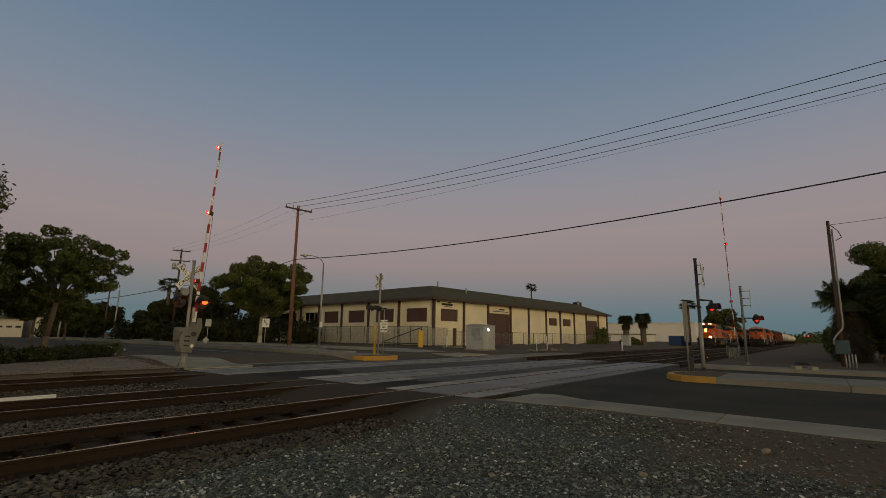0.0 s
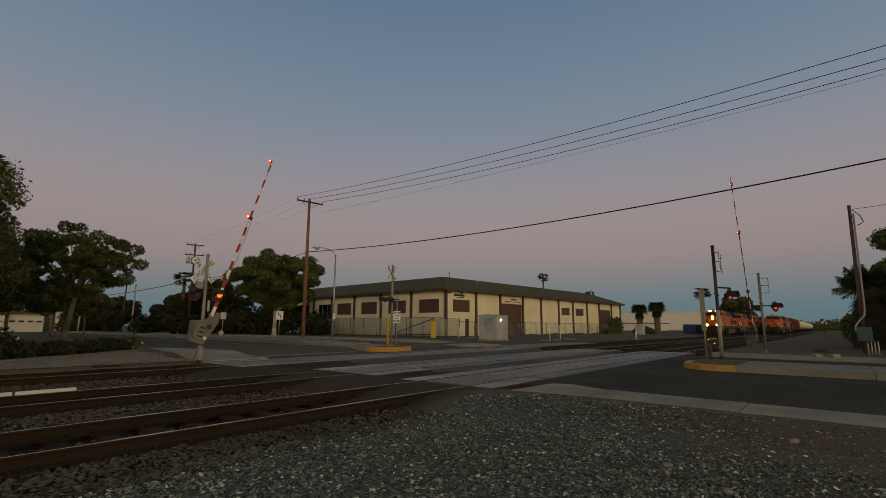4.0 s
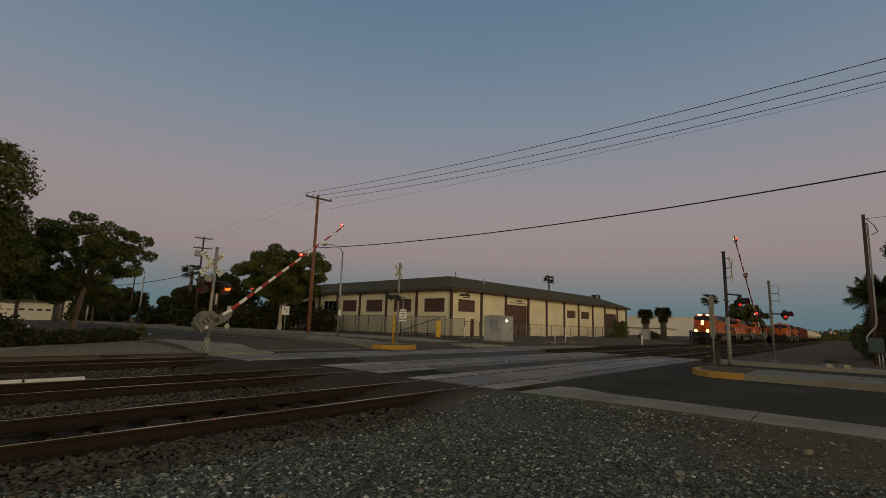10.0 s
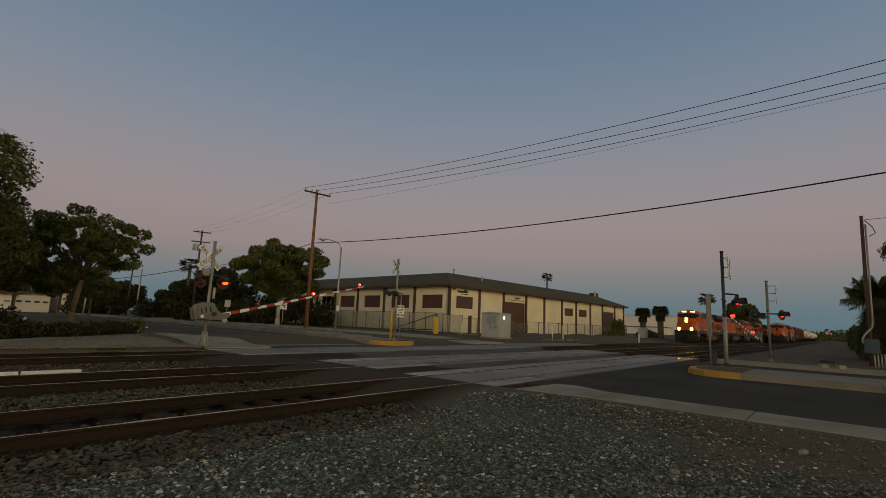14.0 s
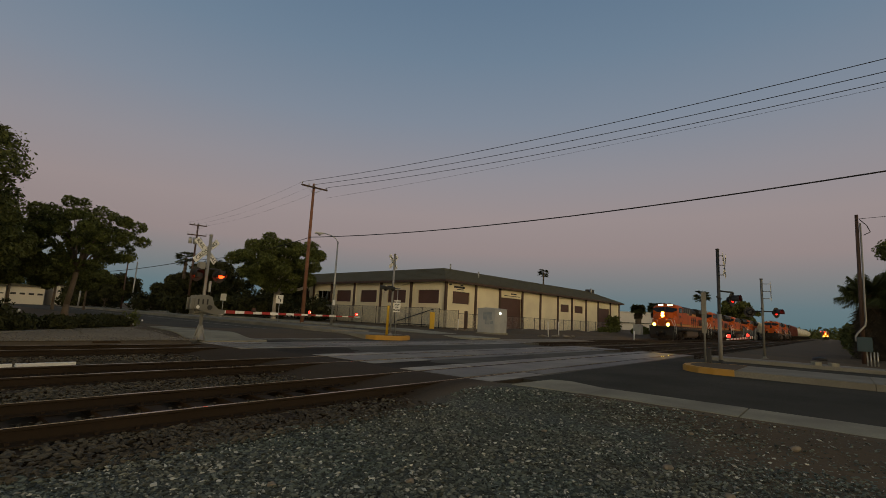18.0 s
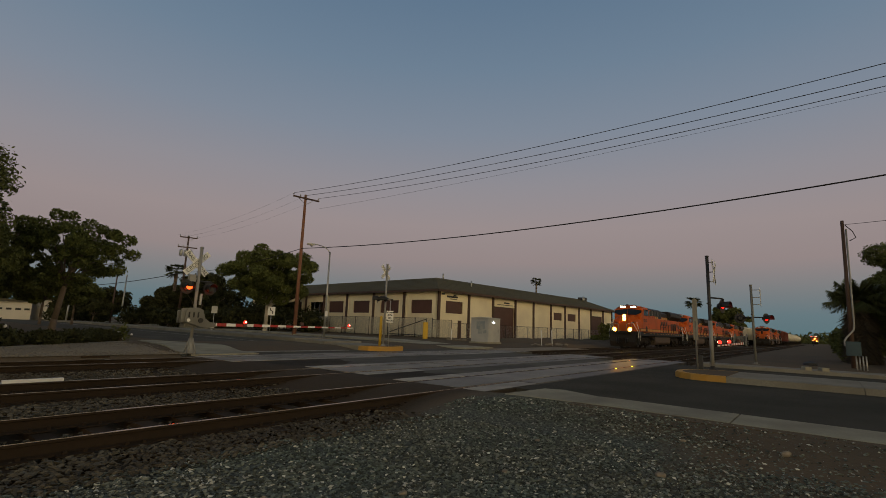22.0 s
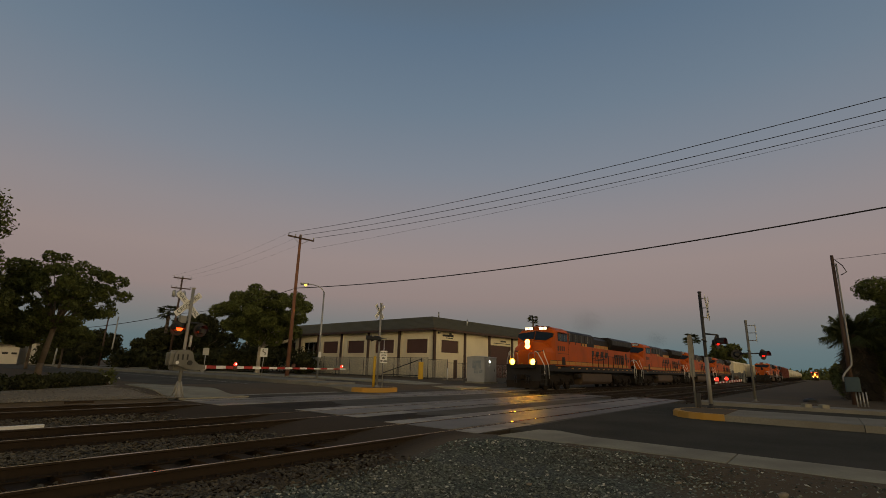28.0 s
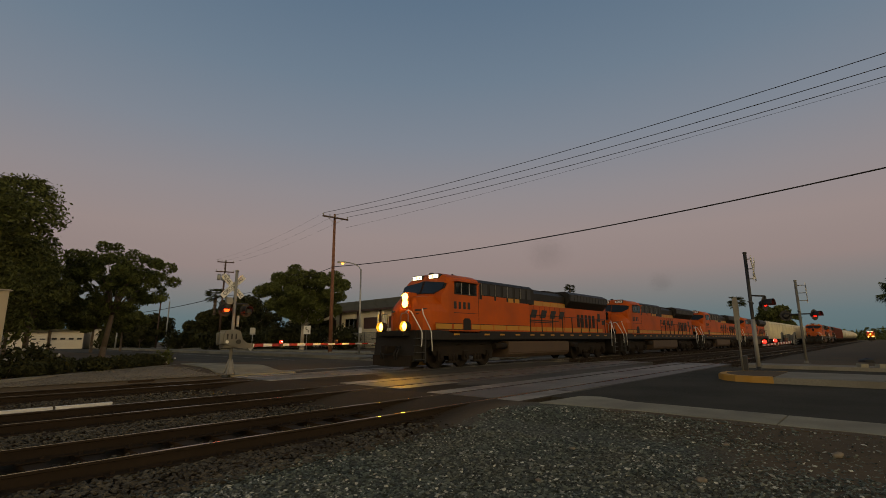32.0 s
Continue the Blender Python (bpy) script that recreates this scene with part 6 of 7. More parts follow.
            tube(bm, [(X(0.55), s * 0.88, 1.6), (X(0.55), s * 0.88, 2.38), (X(0.55), s * 0.80, 2.45), (X(0.55), s * 0.50, 2.45), (X(0.55), s * 0.42, 2.38), (X(0.55), s * 0.42, 1.6)], 0.02, 6)
            part("end_rail", bm, "silver", lo)
    # nose: rounded in plan, its front leaning back towards the windscreen
    def nose_ring(x, w, top, lean):
        pts = [(-w, 1.6), (w, 1.6), (w + 0.02, 2.55), (w - 0.06, 2.86), (w * 0.62, top - 0.06), (w * 0.25, top), (-w * 0.25, top), (-w * 0.62, top - 0.06), (-w + 0.06, 2.86), (-w - 0.02, 2.55)]
        return [(x + lean * max(0.0, z - 2.4), y, z) for y, z in pts]
    bm = bmesh.new()
    rings = [[bm.verts.new(p) for p in nose_ring(*r)] for r in ((1.10, 0.55, 3.20, 0.34), (1.14, 0.78, 3.24, 0.32), (1.28, 1.06, 3.28, 0.27), (1.52, 1.26, 3.31, 0.20), (1.9, 1.37, 3.34, 0.10), (2.5, 1.42, 3.36, 0.0))]
    for ra, rb in zip(rings, rings[1:]):
        for k in range(10):
            bm.faces.new((ra[k], rb[k], rb[(k + 1) % 10], ra[(k + 1) % 10]))
    bm.faces.new(rings[0][::-1])
    bm.faces.new(rings[-1])
    part("nose", bm, "orange", lo)
    boxes("nose_door", [(1.075, 1.098, -0.34, 0.34, 1.66, 2.62)], "orange", lo)
    for y0, y1 in ((-0.5, -0.03), (0.03, 0.5)):
        boxes("nose_stripe", [(1.08, 1.094, y0, y1, 1.62, 1.80)], "yellow", lo)
    for s in (-1, 1):
        # dark brown swoosh shapes wrapped round the nose's shoulders
        for (xa, ya), (xb, yb), z0, z1 in (((1.12, 0.70), (1.27, 0.95), 2.56, 2.64), ((1.14, 0.74), (1.55, 1.16), 2.42, 2.47), ((1.33, 1.01), (1.56, 1.165), 2.58, 2.68)):
            bm = bmesh.new()
            lo_ = [bm.verts.new((x - 0.02, s * (y + 0.035), z)) for x, y, z in ((xa, ya, z0), (xb, yb, z0), (xb, yb, z1), (xa, ya, z1))]
            hi_ = [bm.verts.new((x + 0.06, s * (y - 0.02), z)) for x, y, z in ((xa, ya, z0), (xb, yb, z0), (xb, yb, z1), (xa, ya, z1))]
            bm.faces.new(lo_)
            bm.faces.new(hi_[::-1])
            for k in range(4):
                bm.faces.new((lo_[k], hi_[k], hi_[(k + 1) % 4], lo_[(k + 1) % 4]))
            part("nose_emblem", bm, "ink", lo, "dark brown emblem bar")
    # cab: raked windscreen, rounded shoulders and roof
    cab = [(-W, 1.6), (W, 1.6), (W, 4.02), (1.30, 4.24), (0.95, 4.40), (0.45, 4.50), (-0.45, 4.50), (-0.95, 4.40), (-1.30, 4.24), (-W, 4.02)]
    bm = bmesh.new()
    rings = [(2.22, [(-1.34, 1.6), (1.34, 1.6), (1.34, 3.28), (1.24, 3.33), (0.90, 3.36), (0.42, 3.38), (-0.42, 3.38), (-0.90, 3.36), (-1.24, 3.33), (-1.34, 3.28)]),
             (2.40, [(-1.40, 1.6), (1.40, 1.6), (1.40, 3.62), (1.24, 3.72), (0.90, 3.80), (0.42, 3.84), (-0.42, 3.84), (-0.90, 3.80), (-1.24, 3.72), (-1.40, 3.62)]),
             (2.62, [(-W, 1.6), (W, 1.6), (W, 3.90), (1.26, 4.10), (0.92, 4.22), (0.44, 4.29), (-0.44, 4.29), (-0.92, 4.22), (-1.26, 4.10), (-W, 3.90)]),
             (2.80, [(-W, 1.6), (W, 1.6), (W, 3.98), (1.28, 4.20), (0.94, 4.35), (0.45, 4.44), (-0.45, 4.44), (-0.94, 4.35), (-1.28, 4.20), (-W, 3.98)]),
             (3.05, cab), (4.95, cab)]
    profile_hull(bm, rings)
    part("cab", bm, "orange", lo)
    # two windscreen panes on the raked front, with black surrounds
    for s in (-1, 1):
        def scr(u, v, off):
            # u across 0..1 from the middle post outward, v up 0..1
            y = s * (0.08 + 1.24 * u)
            z = 3.37 + 0.68 * v + 0.10 * u * (1 - v) - 0.14 * u * v
            x = 2.20 + 0.40 * (z - 3.28) / 0.9 + 0.05 * u * u
            return (x - off, y, z)
        for nm, mt, o, a, b in (("windscreen_frame", "loco_black", 0.07, -0.05, 1.05), ("windscreen", "glass", 0.085, 0.0, 1.0)):
            bm = bmesh.new()
            pts = [scr(a, 0.18 + a, o), scr(b * 0.62, a, o), scr(b, 0.42, o), scr(b, b * 0.90, o), scr(b * 0.88, b, o), scr(a, b, o)]
            bk = [(p[0] + 0.12, p[1], p[2]) for p in pts]
            fa, fb = [bm.verts.new(p) for p in pts], [bm.verts.new(p) for p in bk]
            bm.faces.new(fa)
            bm.faces.new(fb[::-1])
            for k in range(6):
                bm.faces.new((fa[k], fb[k], fb[(k + 1) % 6], fa[(k + 1) % 6]))
            part(nm, bm, mt, lo)
        nb = boxes("number_board", [(2.54, 2.80, s * 0.55 - 0.32, s * 0.55 + 0.32, 4.17, 4.40)], "black", lo)
        boxes("number_board_face", [(2.515, 2.539, s * 0.55 - 0.29, s * 0.55 + 0.29, 4.20, 4.37)], "numberboard" if lit else "white", nb, "glowing number board with dark digit bars")
        for k in range(4):
            boxes("digit_bar", [(2.508, 2.514, s * 0.55 - 0.20 + 0.11 * k, s * 0.55 - 0.16 + 0.11 * k, 4.225, 4.345)], "ink", nb)
        # side windows in a black surround
        wy = s * W
        boxes("side_window_frame", [(3.02, 4.72, min(wy, wy + s * 0.012), max(wy, wy + s * 0.012), 3.40, 4.00)], "loco_black", lo)
        for xa, xb in ((3.10, 3.48), (3.54, 4.08), (4.14, 4.64)):
            boxes("side_window", [(xa, xb, min(wy, wy + s * 0.022), max(wy, wy + s * 0.022), 3.46, 3.95)], "glass", lo)
        for xa in (3.49, 4.09):
            boxes("window_bar", [(xa, xa + 0.04, min(wy, wy + s * 0.05), max(wy, wy + s * 0.05), 3.42, 3.98)], "silver", lo)
        boxes("awning", [(2.98, 4.8, min(wy, wy + s * 0.2), max(wy, wy + s * 0.2), 4.00, 4.03)], "orange", lo)
        bm = bmesh.new()
        prism(bm, [(3.66, 1.72), (4.22, 1.72), (4.22, 2.18), (4.12, 2.29), (3.76, 2.29), (3.66, 2.18)], "y", min(wy, wy + s * 0.016), max(wy, wy + s * 0.016))
        part("step_well", bm, "loco_black", lo)
        boxes("cab_seam", [(2.98, 4.92, min(wy, wy + s * 0.006), max(wy, wy + s * 0.006), 2.52, 2.545), (4.86, 4.88, min(wy, wy + s * 0.007), max(wy, wy + s * 0.007), 2.05, 3.95)], "loco_black", lo)
        for xa, xb in ((1.72, 2.80), (2.97, 3.58), (4.30, 4.92)):
            boxes("sill_stripe", [(xa, xb, min(wy, wy + s * 0.012), max(wy, wy + s * 0.012), 1.77, 2.00)], "yellow", lo)
        boxes("stripe_edge", [(1.68, 4.94, min(wy, wy + s * 0.009), max(wy, wy + s * 0.009), 2.005, 2.035), (1.68, 4.94, min(wy, wy + s * 0.009), max(wy, wy + s * 0.009), 1.735, 1.765)], "loco_black", lo)
        # unit number as plain bars
        for k in range(4):
            boxes("number_bar", [(2.98 + 0.34 * k, 3.17 + 0.34 * k, min(wy, wy + s * 0.008), max(wy, wy + s * 0.008), 2.72, 3.06)], "ink", lo)
        bm = bmesh.new()
        rod(bm, (0.50, s * 0.78, 1.86), (0.62, s * 0.78, 1.86), 0.22, n=18)
        box(bm, 0.52, 0.60, s * 0.78 - 0.05, s * 0.78 + 0.05, 1.60, 1.72)
        rod(bm, (0.34, s * 0.78, 1.86), (0.50, s * 0.78, 1.86), 0.22, n=18, caps=False)
        d = part("ditch_light", bm, "loco_black", lo)
        bm = bmesh.new()
        rod(bm, (0.475, s * 0.78, 1.86), (0.50, s * 0.78, 1.86), 0.205, n=18)
        part("reflector_bowl", bm, "reflector" if lit else "glass", d, "glowing amber reflector")
        bm = bmesh.new()
        rod(bm, (0.45, s * 0.78, 1.86), (0.474, s * 0.78, 1.86), 0.15, n=18)
        part("lens", bm, "headlight" if lit else "glass", d, "glowing amber-white lens")
    bm = bmesh.new()
    box(bm, 1.20, 1.75, -0.24, 0.24, 2.72, 3.46, 0.06)
    hl = part("headlight", bm, "orange", lo)
    for z in (2.94, 3.24):
        bm = bmesh.new()
        rod(bm, (1.175, 0, z), (1.198, 0, z), 0.19, n=18)
        part("reflector_bowl", bm, "reflector" if lit else "glass", hl, "glowing amber reflector")
        bm = bmesh.new()
        rod(bm, (1.15, 0, z), (1.174, 0, z), 0.15, n=18)
        part("lens", bm, "headlight" if lit else "glass", hl, "glowing amber-white lens")
    bm = bmesh.new()
    rod(bm, (3.3, 0.3, 4.46), (3.3, 0.3, 4.60), 0.12, n=12)
    box(bm, 3.8, 4.2, -0.15, 0.15, 4.46, 4.55, 0.02)
    for k in range(3):
        rod(bm, (4.7 + 0.1 * k, -0.15 + 0.15 * k, 4.54), (4.35 + 0.1 * k, -0.15 + 0.15 * k, 4.57), 0.025, 0.05, n=8)
    part("horn_and_antenna", bm, "dark_steel", lo)
    # full-width cabinets behind the cab: orange below, black louvred boxes above
    H0, HW, HY, H1 = 4.96, 9.6, 1.06, 20.9
    bm = bmesh.new()
    box(bm, H0, HW, -W + 0.01, W - 0.01, 1.7, 3.27, 0.02)
    part("equipment_cabinet", bm, "orange", lo)
    bm = bmesh.new()
    box(bm, HW + 0.002, H1, -HY, HY, 1.7, 3.60, 0.02)
    part("long_hood", bm, "orange", lo)
    bm = bmesh.new()
    prism(bm, [(-W + 0.02, 3.272), (W - 0.02, 3.272), (W - 0.02, 4.12), (1.15, 4.30), (-1.15, 4.30), (-W + 0.02, 4.12)], "x", H0, HW + 0.55)
    part("upper_cabinet", bm, "loco_black", lo)
    bm = bmesh.new()
    prism(bm, [(-HY - 0.01, 3.56), (HY + 0.01, 3.56), (HY + 0.01, 3.98), (0.75, 4.20), (-0.75, 4.20), (-HY - 0.01, 3.98)], "x", HW + 0.552, 14.55)
    part("upper_hood", bm, "loco_black", lo)
    for s in (-1, 1):
        wy = s * (W - 0.02)
        for xa, xb in ((5.19, 6.22), (6.40, 7.34), (7.52, 8.0), (8.16, 8.6)):
            boxes("cabinet_tab", [(xa, xb, min(wy, wy + s * 0.014), max(wy, wy + s * 0.014), 3.25, 3.47)], "orange" if xb < 7.4 else "yellow", lo)
        for k, x in enumerate((5.12, 5.75, 6.30, 6.92, 7.42, 8.06, 8.68, 9.28)):
            boxes("louvre_panel", [(x + 0.10, x + 0.50, min(wy, wy + s * 0.022), max(wy, wy + s * 0.022), 3.52, 4.06)], "dark_steel", lo)
            if k % 2 == 0:
                boxes("panel_edge", [(x + 0.03, x + 0.055, min(wy, wy + s * 0.03), max(wy, wy + s * 0.03), 3.50, 4.08)], "silver", lo)
        wy = s * HY
        for k in range(5):
            x = 9.75 + 0.98 * k
            boxes("hood_stripe", [(x, x + 0.92, min(wy, wy + s * 0.014), max(wy, wy + s * 0.014), 3.28, 3.53)], "yellow", lo)
        for k in range(8):
            boxes("door_seam", [(10.1 + 0.62 * k, 10.12 + 0.62 * k, min(wy, wy + s * 0.006), max(wy, wy + s * 0.006), 2.08, 3.24)], "loco_black", lo)
        for k in range(5):
            x = 16.2 + 0.58 * k
            boxes("intake_grille", [(x, x + 0.36, min(wy, wy + s * 0.02), max(wy, wy + s * 0.02), 2.06, 2.92)], "loco_black", lo)
        boxes("side_marking", [(19.4, 19.8, min(wy, wy + s * 0.012), max(wy, wy + s * 0.012), 2.5, 3.1), (20.1, 20.5, min(wy, wy + s * 0.012), max(wy, wy + s * 0.012), 2.3, 2.6)], "ink", lo)
        # stripe of long yellow panels just over the sill
        for k in range(4):
            y, x = s * (W - 0.01), 5.0 + 1.16 * k
            boxes("sill_stripe", [(x, x + 1.08, min(y, y + s * 0.012), max(y, y + s * 0.012), 1.77, 2.00)], "yellow", lo)
        y = s * (W - 0.01)
        boxes("stripe_edge", [(H0 + 0.01, HW - 0.02, min(y, y + s * 0.009), max(y, y + s * 0.009), 2.005, 2.035)], "loco_black", lo)
        for k in range(9):
            x = 9.75 + 1.16 * k
            boxes("sill_stripe", [(x, x + 1.08, min(wy, wy + s * 0.012), max(wy, wy + s * 0.012), 1.77, 2.00)], "yellow", lo)
    bm = bmesh.new()
    rod(bm, (11.6, 0, 4.15), (11.6, 0, 4.42), 0.35, 0.3, n=14)
    box(bm, 10.9, 12.4, -0.55, 0.55, 4.16, 4.30, 0.05)
    box(bm, 12.9, 14.2, -0.6, 0.6, 4.16, 4.34, 0.05)
    part("exhaust_stack", bm, "loco_black", lo)
    # radiator with wide wings at the rear
    wing = [(-HY - 0.01, 3.30), (HY + 0.01, 3.30), (W, 3.72), (W, 4.16), (1.1, 4.36), (-1.1, 4.36), (-W, 4.16), (-W, 3.72)]
    bm = bmesh.new()
    profile_hull(bm, [(14.556, wing), (20.4, wing)])
    part("radiator", bm, "loco_black", lo)
    for k in range(12):
        boxes("radiator_louvre", [(14.75 + 0.46 * k, 15.11 + 0.46 * k, -W - 0.012, -W + 0.01, 3.76, 4.12)], "dark_steel", lo)
    # the emblem on the hood as plain slanted shapes
    for k in range(4 if logo else 0):
        bm = bmesh.new()
        x = 10.25 + 1.12 * k
        prism(bm, [(x, 2.54), (x + 0.58, 2.54), (x + 0.86, 3.02), (x + 0.24, 3.02)], "y", -HY - 0.030, -HY - 0.016)
        part("emblem_bar", bm, "ink", lo, "dark brown slanted emblem shape")
    if logo:
        boxes("emblem_underline", [(9.9, 13.6, -HY - 0.030, -HY - 0.016, 2.36, 2.42), (9.9, 12.9, -HY - 0.030, -HY - 0.016, 2.26, 2.31)], "ink", lo)
    for k in range(9):
        x = 9.73 + 1.26 * k
        rods("stanchion", [((x, -W + 0.04, 1.7), (x, -W + 0.04, 2.66), 0.030)], "black", lo, n=6)
    rods("side_rail", [((9.7, -W + 0.04, 2.66), (20.9, -W + 0.04, 2.66), 0.018)], "black", lo, n=6)
    # tank and running gear
    bm = bmesh.new()
    prism(bm, [(-1.38, 0.55), (-1.15, 0.32), (1.15, 0.32), (1.38, 0.55), (1.38, 1.18), (-1.38, 1.18)], "x", 7.5, 14.3)
    bmesh.ops.bevel(bm, geom=list(bm.edges), offset=0.05, segments=2, affect="EDGES")
    part("fuel_tank", bm, "tank", lo, "dusty brown fuel tank")
    for x in (6.4, 14.5):
        bm = bmesh.new()
        rod(bm, (x, -1.2, 0.95), (x + 1.0, -1.2, 0.95), 0.17, n=12)
        part("air_reservoir", bm, "grime", lo)
    for x in (4.2, LOCO - 4.2):
        wheels += truck(lo, x, 3, 1.85, 0.53)
    lo["front_x"] = m.translation.x
    return lo, wheels


trains = []
for k in range(4):
    trains.append(locomotive(pose(14.2 + LOCO * k, 16.07, 0), "orange and black diesel locomotive with yellow stripes" + (", headlights lit" if k == 0 else ", coupled in a train"), lit=k == 0))


def freight_car(m, kind, length, label):
    c = thing("freight_car", m, label, "freight car", "freight cars in the train")
    h = {"hopper": 4.4, "boxcar": 4.5, "tank": 4.3}[kind]
    if kind == "tank":
        bm = bmesh.new()
        rod(bm, (0.9, 0, 2.75), (length - 0.9, 0, 2.75), 1.45, n=20)
        rod(bm, (0.6, 0, 2.75), (0.9, 0, 2.75), 1.1, 1.45, n=20)
        rod(bm, (length - 0.9, 0, 2.75), (length - 0.6, 0, 2.75), 1.45, 1.1, n=20)
        rod(bm, (length / 2, 0, 4.1), (length / 2, 0, 4.5), 0.4, n=12)
        part("tank_barrel", bm, "hopper", c)
    else:
        mat = "hopper" if kind == "hopper" else "boxcar_red"
        bm = bmesh.new()
        sec = [(-1.45, 1.2), (1.45, 1.2), (1.5, h - 0.35), (1.0, h), (-1.0, h), (-1.5, h - 0.35)]
        profile_hull(bm, [(0.5, sec), (length - 0.5, sec)])
        part("body", bm, mat, c)
        for k in range(int(length / 1.1)):
            boxes("side_rib", [(0.7 + 1.1 * k, 0.82 + 1.1 * k, -1.56, -1.44, 1.25, h - 0.4)], mat, c)
    boxes("underframe", [(0.2, length - 0.2, -1.2, 1.2, 0.95, 1.2)], "grime", c)
    ws = []
    for x in (2.0, length - 2.0):
        ws += truck(c, x, 2, 1.75, 0.45)
    return c, ws


cars = []
x = 14.2 + 4 * LOCO + 0.4
for k in range(9):
    cars.append(freight_car(pose(x, 16.07, 0), "hopper" if k < 4 else ("boxcar" if k % 2 else "hopper"), 17.0, "off-white covered freight car in the moving train" if k < 4 or k % 2 == 0 else "oxide-red boxcar in the moving train"))
    x += 17.4
# a second train standing on the middle track
for k in range(2):
    locomotive(pose(134.0 + LOCO * k, 10.18 + GAUGE / 2, 0), "orange diesel locomotive standing on the middle track", lit=False, logo=False)
x = 134.0 + 2 * LOCO + 0.3
for k in range(10):
    freight_car(pose(x, 10.18 + GAUGE / 2, 0), "boxcar" if k < 2 else "tank", 17.0, "oxide-red boxcar standing on the middle track" if k < 2 else "off-white tank car standing on the middle track")
    x += 17.4
far_loco, far_wheels = locomotive(pose(300, 3.2, 0), "distant orange locomotive approaching with headlights lit")
xs_ = thing("distant_crossing_signal", pose(205, 2.3, 0), "small distant crossing signal with red lights", "railway crossing signal")
rods("mast", [((0, 0, -0.2), (0, 0, 3.6), 0.08)], "dark_steel", xs_)
for s in (-0.5, 0.5):
    bm = bmesh.new()
    rod(bm, (-0.06, s, 3.1), (0, s, 3.1), 0.16, n=12)
    part("lens", bm, "tail", xs_)

# ---------------------------------------------------------------- distance
def plain_building(x0, x1, y0, y1, h, mat, label, roof="roof", bays=0):
    b = thing("distant_building", pose(0, 0, 0.1), label, "building")
    boxes("wall", [(x0, x1, y0, y1, 0, h)], mat, b)
    boxes("roof", [(x0 - 0.5, x1 + 0.5, y0 - 0.5, y1 + 0.5, h, h + 0.35)], roof, b)
    for k in range(bays):
        y = y0 + (y1 - y0) * (k + 0.5) / bays
        boxes("window", [(x0 - 0.06, x0 + 0.05, y - 1.2, y + 1.2, h * 0.35, h * 0.75)], "glass", b)
    return b


plain_building(285, 330, 50, 135, 10.0, "far_white", "long plain white industrial building in the distance", "far_white", 0)
plain_building(230, 250, 62, 140, 3.2, "far_white", "low pale shed before the industrial building", "roof", 0)
for k in range(5):
    shrub(91 + 3.2 * k, 27.6 + 0.5 * k, 0.1, 1.9, 1.2, 1.3 + 0.3 * (k % 2), 700, 0.2, "low dark brush along the siding", 140 + k)
cont = thing("shipping_container", pose(106, 22.4, 0.1, 0, 0, -6), "blue steel shipping container on the ground", "shipping container")
boxes("body", [(0, 6.0, -1.2, 1.2, 0.1, 1.95)], "blue", cont)
for k in range(18):
    boxes("corrugation", [(0.15 + 0.32 * k, 0.31 + 0.32 * k, -1.24, -1.2, 0.2, 1.85)], "blue", cont)
for x0, x1, y0, h in ((11.0, 15.5, 100, 2.7), (16.0, 20.5, 101, 2.9), (22.0, 24.6, 99, 3.3), (37.5, 42.0, 150, 6.0), (-2.0, 9.0, 104, 3.0)):
    b = thing("distant_building", pose(0, 0, 0.2), "pale low shop building far down the street", "building", "pale shop buildings")
    boxes("wall", [(x0, x1, y0, y0 + 10, 0, h)], "far_white", b)
    boxes("roof", [(x0 - 0.4, x1 + 0.4, y0 - 0.6, y0 + 10.4, h, h + 0.3)], "roof", b)
    for k in range(4):
        xa = x0 + (x1 - x0) * (k + 0.2) / 4
        boxes("window", [(xa, xa + (x1 - x0) * 0.15, y0 - 0.05, y0 + 0.05, 1.5, h * 0.62)], "dark_steel", b)


rw = np.random.default_rng(77)
blobs = []
for k in range(70):
    a, d = math.radians(rw.uniform(-2.4, 19)), rw.uniform(420, 900)
    hh = rw.uniform(4, 9)
    blobs.append((d * math.cos(a), d * math.sin(a), hh * 0.45, rw.uniform(8, 22), rw.uniform(8, 22), hh * 0.6))
leaf_cloud("far_woods", blobs, 9000, 1.6, "leaf_dark", None, 78)
tagged(bpy.data.objects["far_woods"], "low dark belt of trees on the horizon", "woods", kind="stuff")

# exhaust over the first two engines: thin flakes of grey haze
haze = bpy.data.materials.new("thin_exhaust")
haze.use_nodes = True
hn, hl_ = haze.node_tree.nodes, haze.node_tree.links
h_mix, h_tr, h_df = hn.new("ShaderNodeMixShader"), hn.new("ShaderNodeBsdfTransparent"), hn.new("ShaderNodeBsdfDiffuse")
h_df.inputs["Color"].default_value = (0.06, 0.055, 0.05, 1)
h_att, h_mul = hn.new("ShaderNodeAttribute"), hn.new("ShaderNodeMath")
h_att.attribute_name = "smoke_share"
h_mul.operation = "MULTIPLY"
h_mul.inputs[1].default_value = 0.042
hl_.new(h_att.outputs["Fac"], h_mul.inputs[0])
hl_.new(h_mul.outputs[0], h_mix.inputs[0])
hl_.new(h_tr.outputs[0], h_mix.inputs[1])
hl_.new(h_df.outputs[0], h_mix.inputs[2])
hl_.new(h_mix.outputs[0], hn["Material Output"].inputs["Surface"])


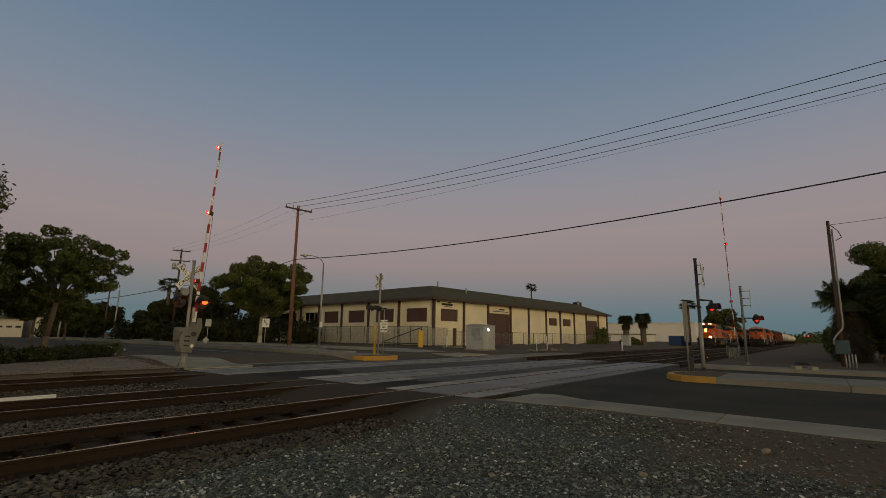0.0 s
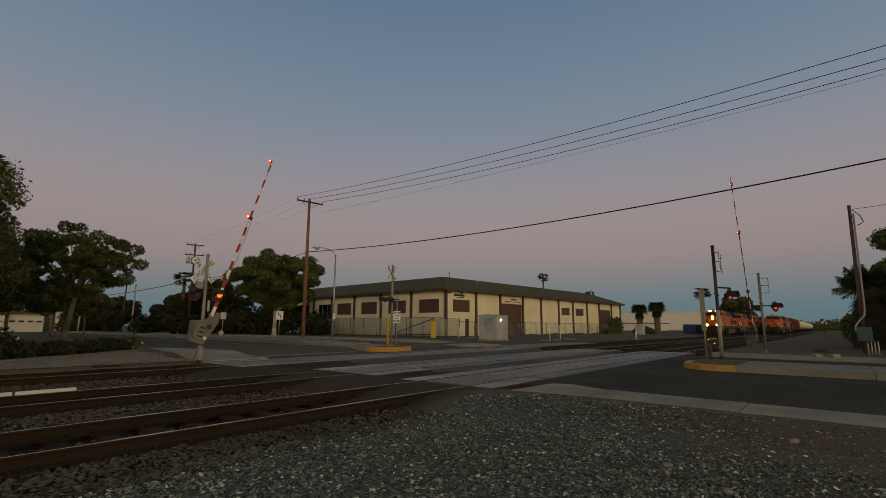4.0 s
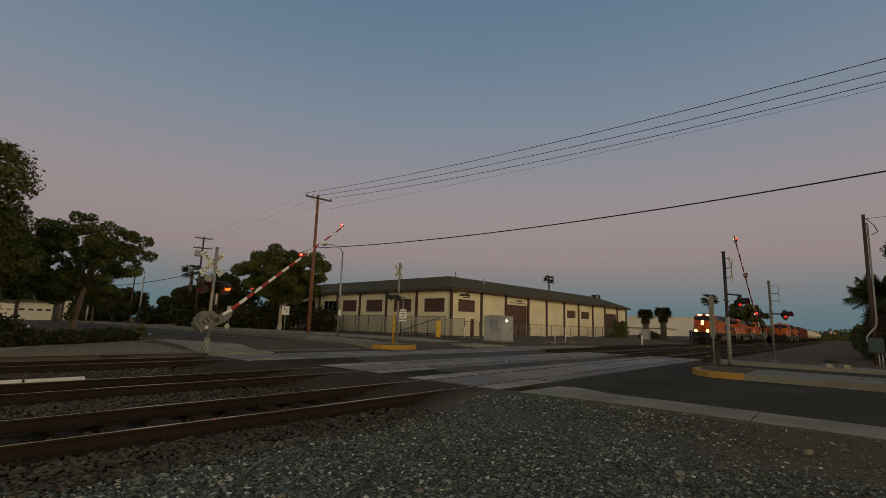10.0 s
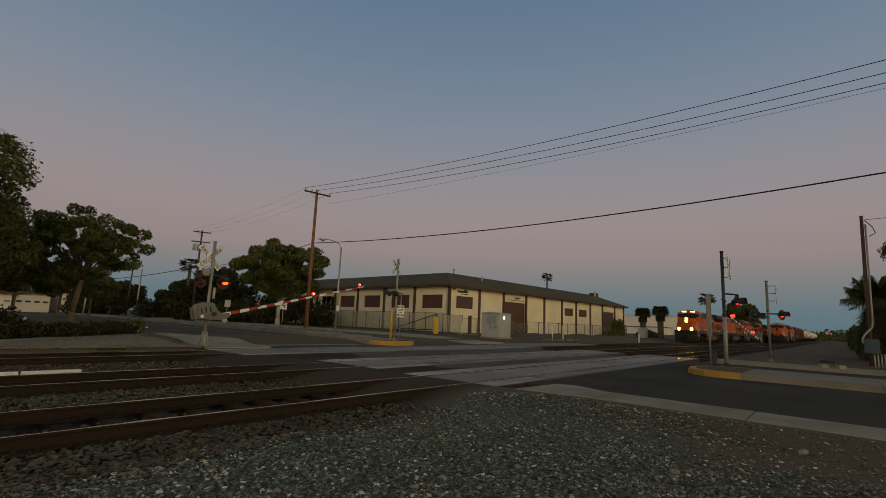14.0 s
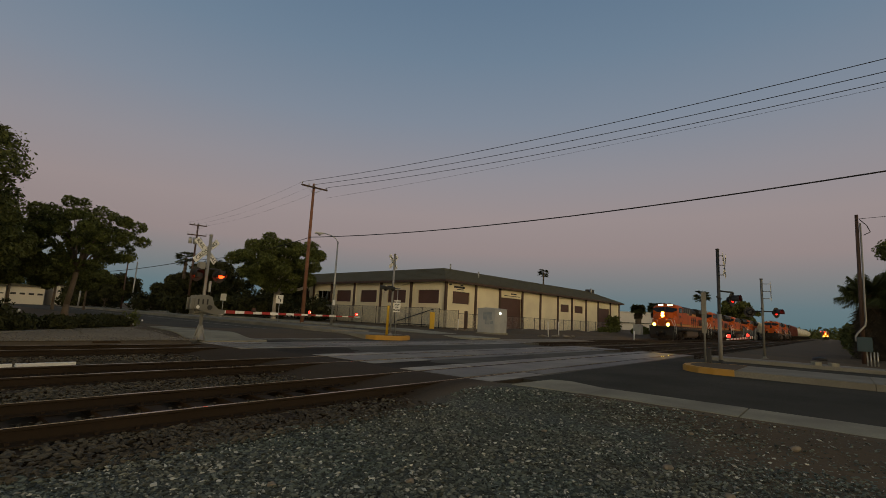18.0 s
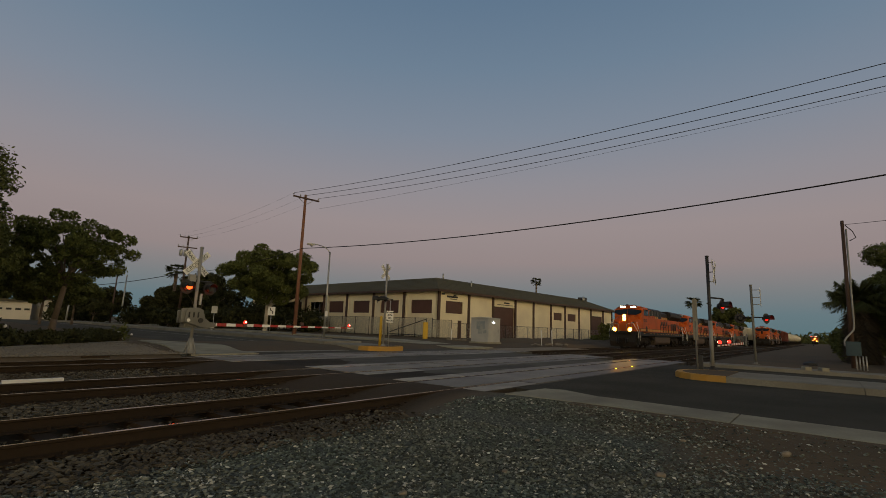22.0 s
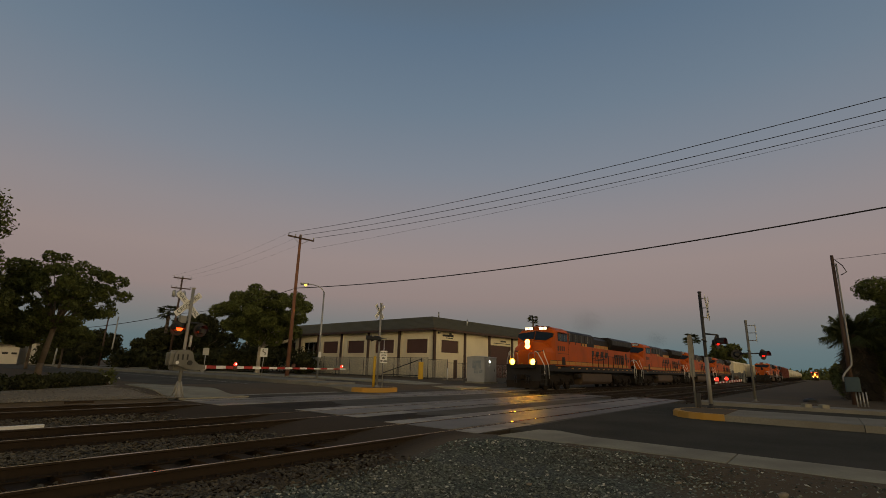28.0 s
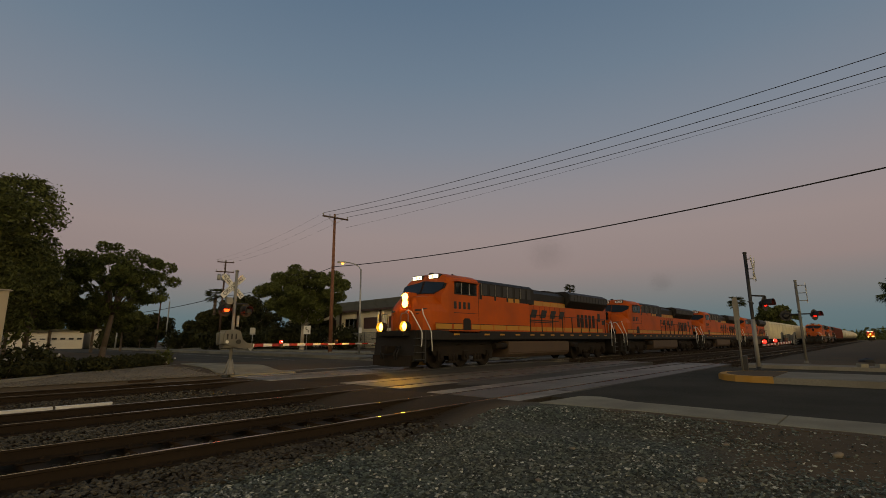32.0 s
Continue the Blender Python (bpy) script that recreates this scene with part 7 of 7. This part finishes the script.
def smoke_puff(seed):
    """A few wide thin flakes, dense in their middle and gone at their rims."""
    r = np.random.default_rng(seed)
    vs, fs, dens = [], [], []
    for k in range(4):
        c = Vector(r.normal(size=3) * (0.8, 0.5, 0.4))
        rad = r.uniform(1.1, 2.0)
        m = Euler(r.uniform(-0.7, 0.7, 3)).to_matrix() @ Euler((math.pi / 2, 0, radians(-72))).to_matrix()
        i = len(vs)
        vs.append(tuple(c))
        dens.append(1.0)
        for q, d in ((0.5, 0.55), (1.0, 0.0)):
            for j in range(12):
                a = math.tau * j / 12
                vs.append(tuple(c + m @ Vector((q * rad * math.cos(a), q * rad * 0.75 * math.sin(a), 0.0))))
                dens.append(d)
        for j in range(12):
            n = (j + 1) % 12
            fs += [(i, i + 1 + j, i + 1 + n), (i + 1 + j, i + 13 + j, i + 13 + n, i + 1 + n)]
    me = bpy.data.meshes.new("exhaust_smoke")
    me.from_pydata(vs, [], fs)
    me.materials.append(haze)
    me.attributes.new("smoke_share", "FLOAT", "POINT").data.foreach_set("value", dens)
    return tagged(new("exhaust_smoke", me), "thin grey puff of engine exhaust over the train", "smoke", "exhaust puffs")


puffs = [smoke_puff(k) for k in (1, 2)]

# ---------------------------------------------------------------- what moves
TRAIN = [(0, 102.0), (2, 98.0), (4, 93.9), (6.5, 88.3), (9, 83.0), (11, 78.9), (13, 75.0), (14.5, 71.6), (16.5, 66.9), (18, 63.2), (19, 60.45), (20, 57.5), (21, 54.6), (22, 51.45),
         (23, 48.25), (24, 44.9), (25, 41.4), (26, 37.9), (27.3, 33.4), (28.5, 29.05), (29.5, 25.25), (30.5, 21.42), (31.3, 18.25), (32, 15.49)]
GATE1 = [(0, 87.2), (2, 87.1), (3, 86.6), (3.4, 80.6), (4, 72.8), (5.5, 64.6), (7, 56.7), (8, 51.1), (9, 45.6), (10, 39.4), (11, 32.8), (12, 26.4), (13, 20), (14.5, 10.3), (15.6, 3.5), (16.2, 0.4), (16.6, 0.2), (32, 0.2)]
GATE2 = [(0, 84.5), (2.9, 84.3), (3.3, 75), (4, 67), (5.5, 59), (7, 51), (9, 39), (11, 24.8), (12, 19.3), (13, 12.6), (14.3, 3.8), (15.2, -0.6), (32, -0.6)]


def train_x(t):
    for (t0, a), (t1, b) in zip(TRAIN, TRAIN[1:]):
        if t <= t1:
            return a + (b - a) * (t - t0) / (t1 - t0)
    return TRAIN[-1][1]


def motions():
    for ob, wheels in trains + cars:
        rest = ob.location.x
        walk(ob, [(t, pose(rest + x - 15.49, 16.07, 0)) for t, x in TRAIN])
        if ob.location.x > 110:
            continue
        for w in wheels[:6]:
            r, p = w.location.z, w.location.copy()
            n = int((TRAIN[0][1] - TRAIN[-1][1]) / (r * 1.3)) + 1
            rows = []
            for k in range(n + 1):
                t = 32.0 * k / n
                rows.append((t, Matrix.Translation(p) @ Euler((0, (train_x(t) - 102) / r, 0)).to_matrix().to_4x4()))
            walk(w, rows)
    walk(arm1, [(t, pose(0.06, -0.15, 1.19, 0, -a, 0)) for t, a in GATE1])
    walk(arm2, [(t, pose(-0.1, 0.56, 0.98, 0, 0, 180) @ pose(0, 0, 0, 0, -a, 0)) for t, a in GATE2])
    walk(far_loco, [(0, pose(560, -22, 0, 0, 0, 6)), (8, pose(470, -15, 0, 0, 0, 5)), (14, pose(390, -6, 0, 0, 0, 4)), (17, pose(350, 2.4, 0, 0, 0, 2)), (24, pose(325, 3.0, 0, 0, 0, 0)), (32, pose(300, 3.4, 0, 0, 0, 0))])
    # exhaust rises as the engines pull harder, and trails a little behind the stacks
    for k, p in enumerate(puffs):
        base = 11.6 - 1.29 + LOCO * k
        lift = [(0, 0.0, 2.4), (9, 0.0, 2.4), (16.5, 0.0, 2.4), (22, 0.0, 2.4), (26, 0.0, 2.4), (27.3, 0.4, 4.2), (28.5, 3.0, 6.2), (29.5, 3.7, 6.6), (30.5, 3.6, 6.8), (31.3, 3.4, 6.9), (32, 3.5, 7.0)]
        walk(p, [(t, pose(train_x(t) + base + dx, 16.07, z)) for t, dx, z in lift])
    # street lamp seems to come on: an added cover draws back over the arm
    walk(added_lamp_cover, [(0, pose(0, 0, 0)), (24.4, pose(0, 0, 0)), (26.0, pose(0.32, 0, 0.06)), (27.0, pose(0.32, 0, 0.12)), (32, pose(0.32, 0, 0.12))])
    # flashing imitated: every half period added shutters bare one glowing lamp and cover another
    for shell, at, slide, shut in ADDED_SHUTTERS:
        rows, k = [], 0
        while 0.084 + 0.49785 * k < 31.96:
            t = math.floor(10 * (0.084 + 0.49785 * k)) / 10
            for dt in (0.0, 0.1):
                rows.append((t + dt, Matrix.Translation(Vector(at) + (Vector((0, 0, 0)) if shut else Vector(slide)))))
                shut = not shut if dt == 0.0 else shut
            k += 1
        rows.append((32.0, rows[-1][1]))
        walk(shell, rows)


motions()
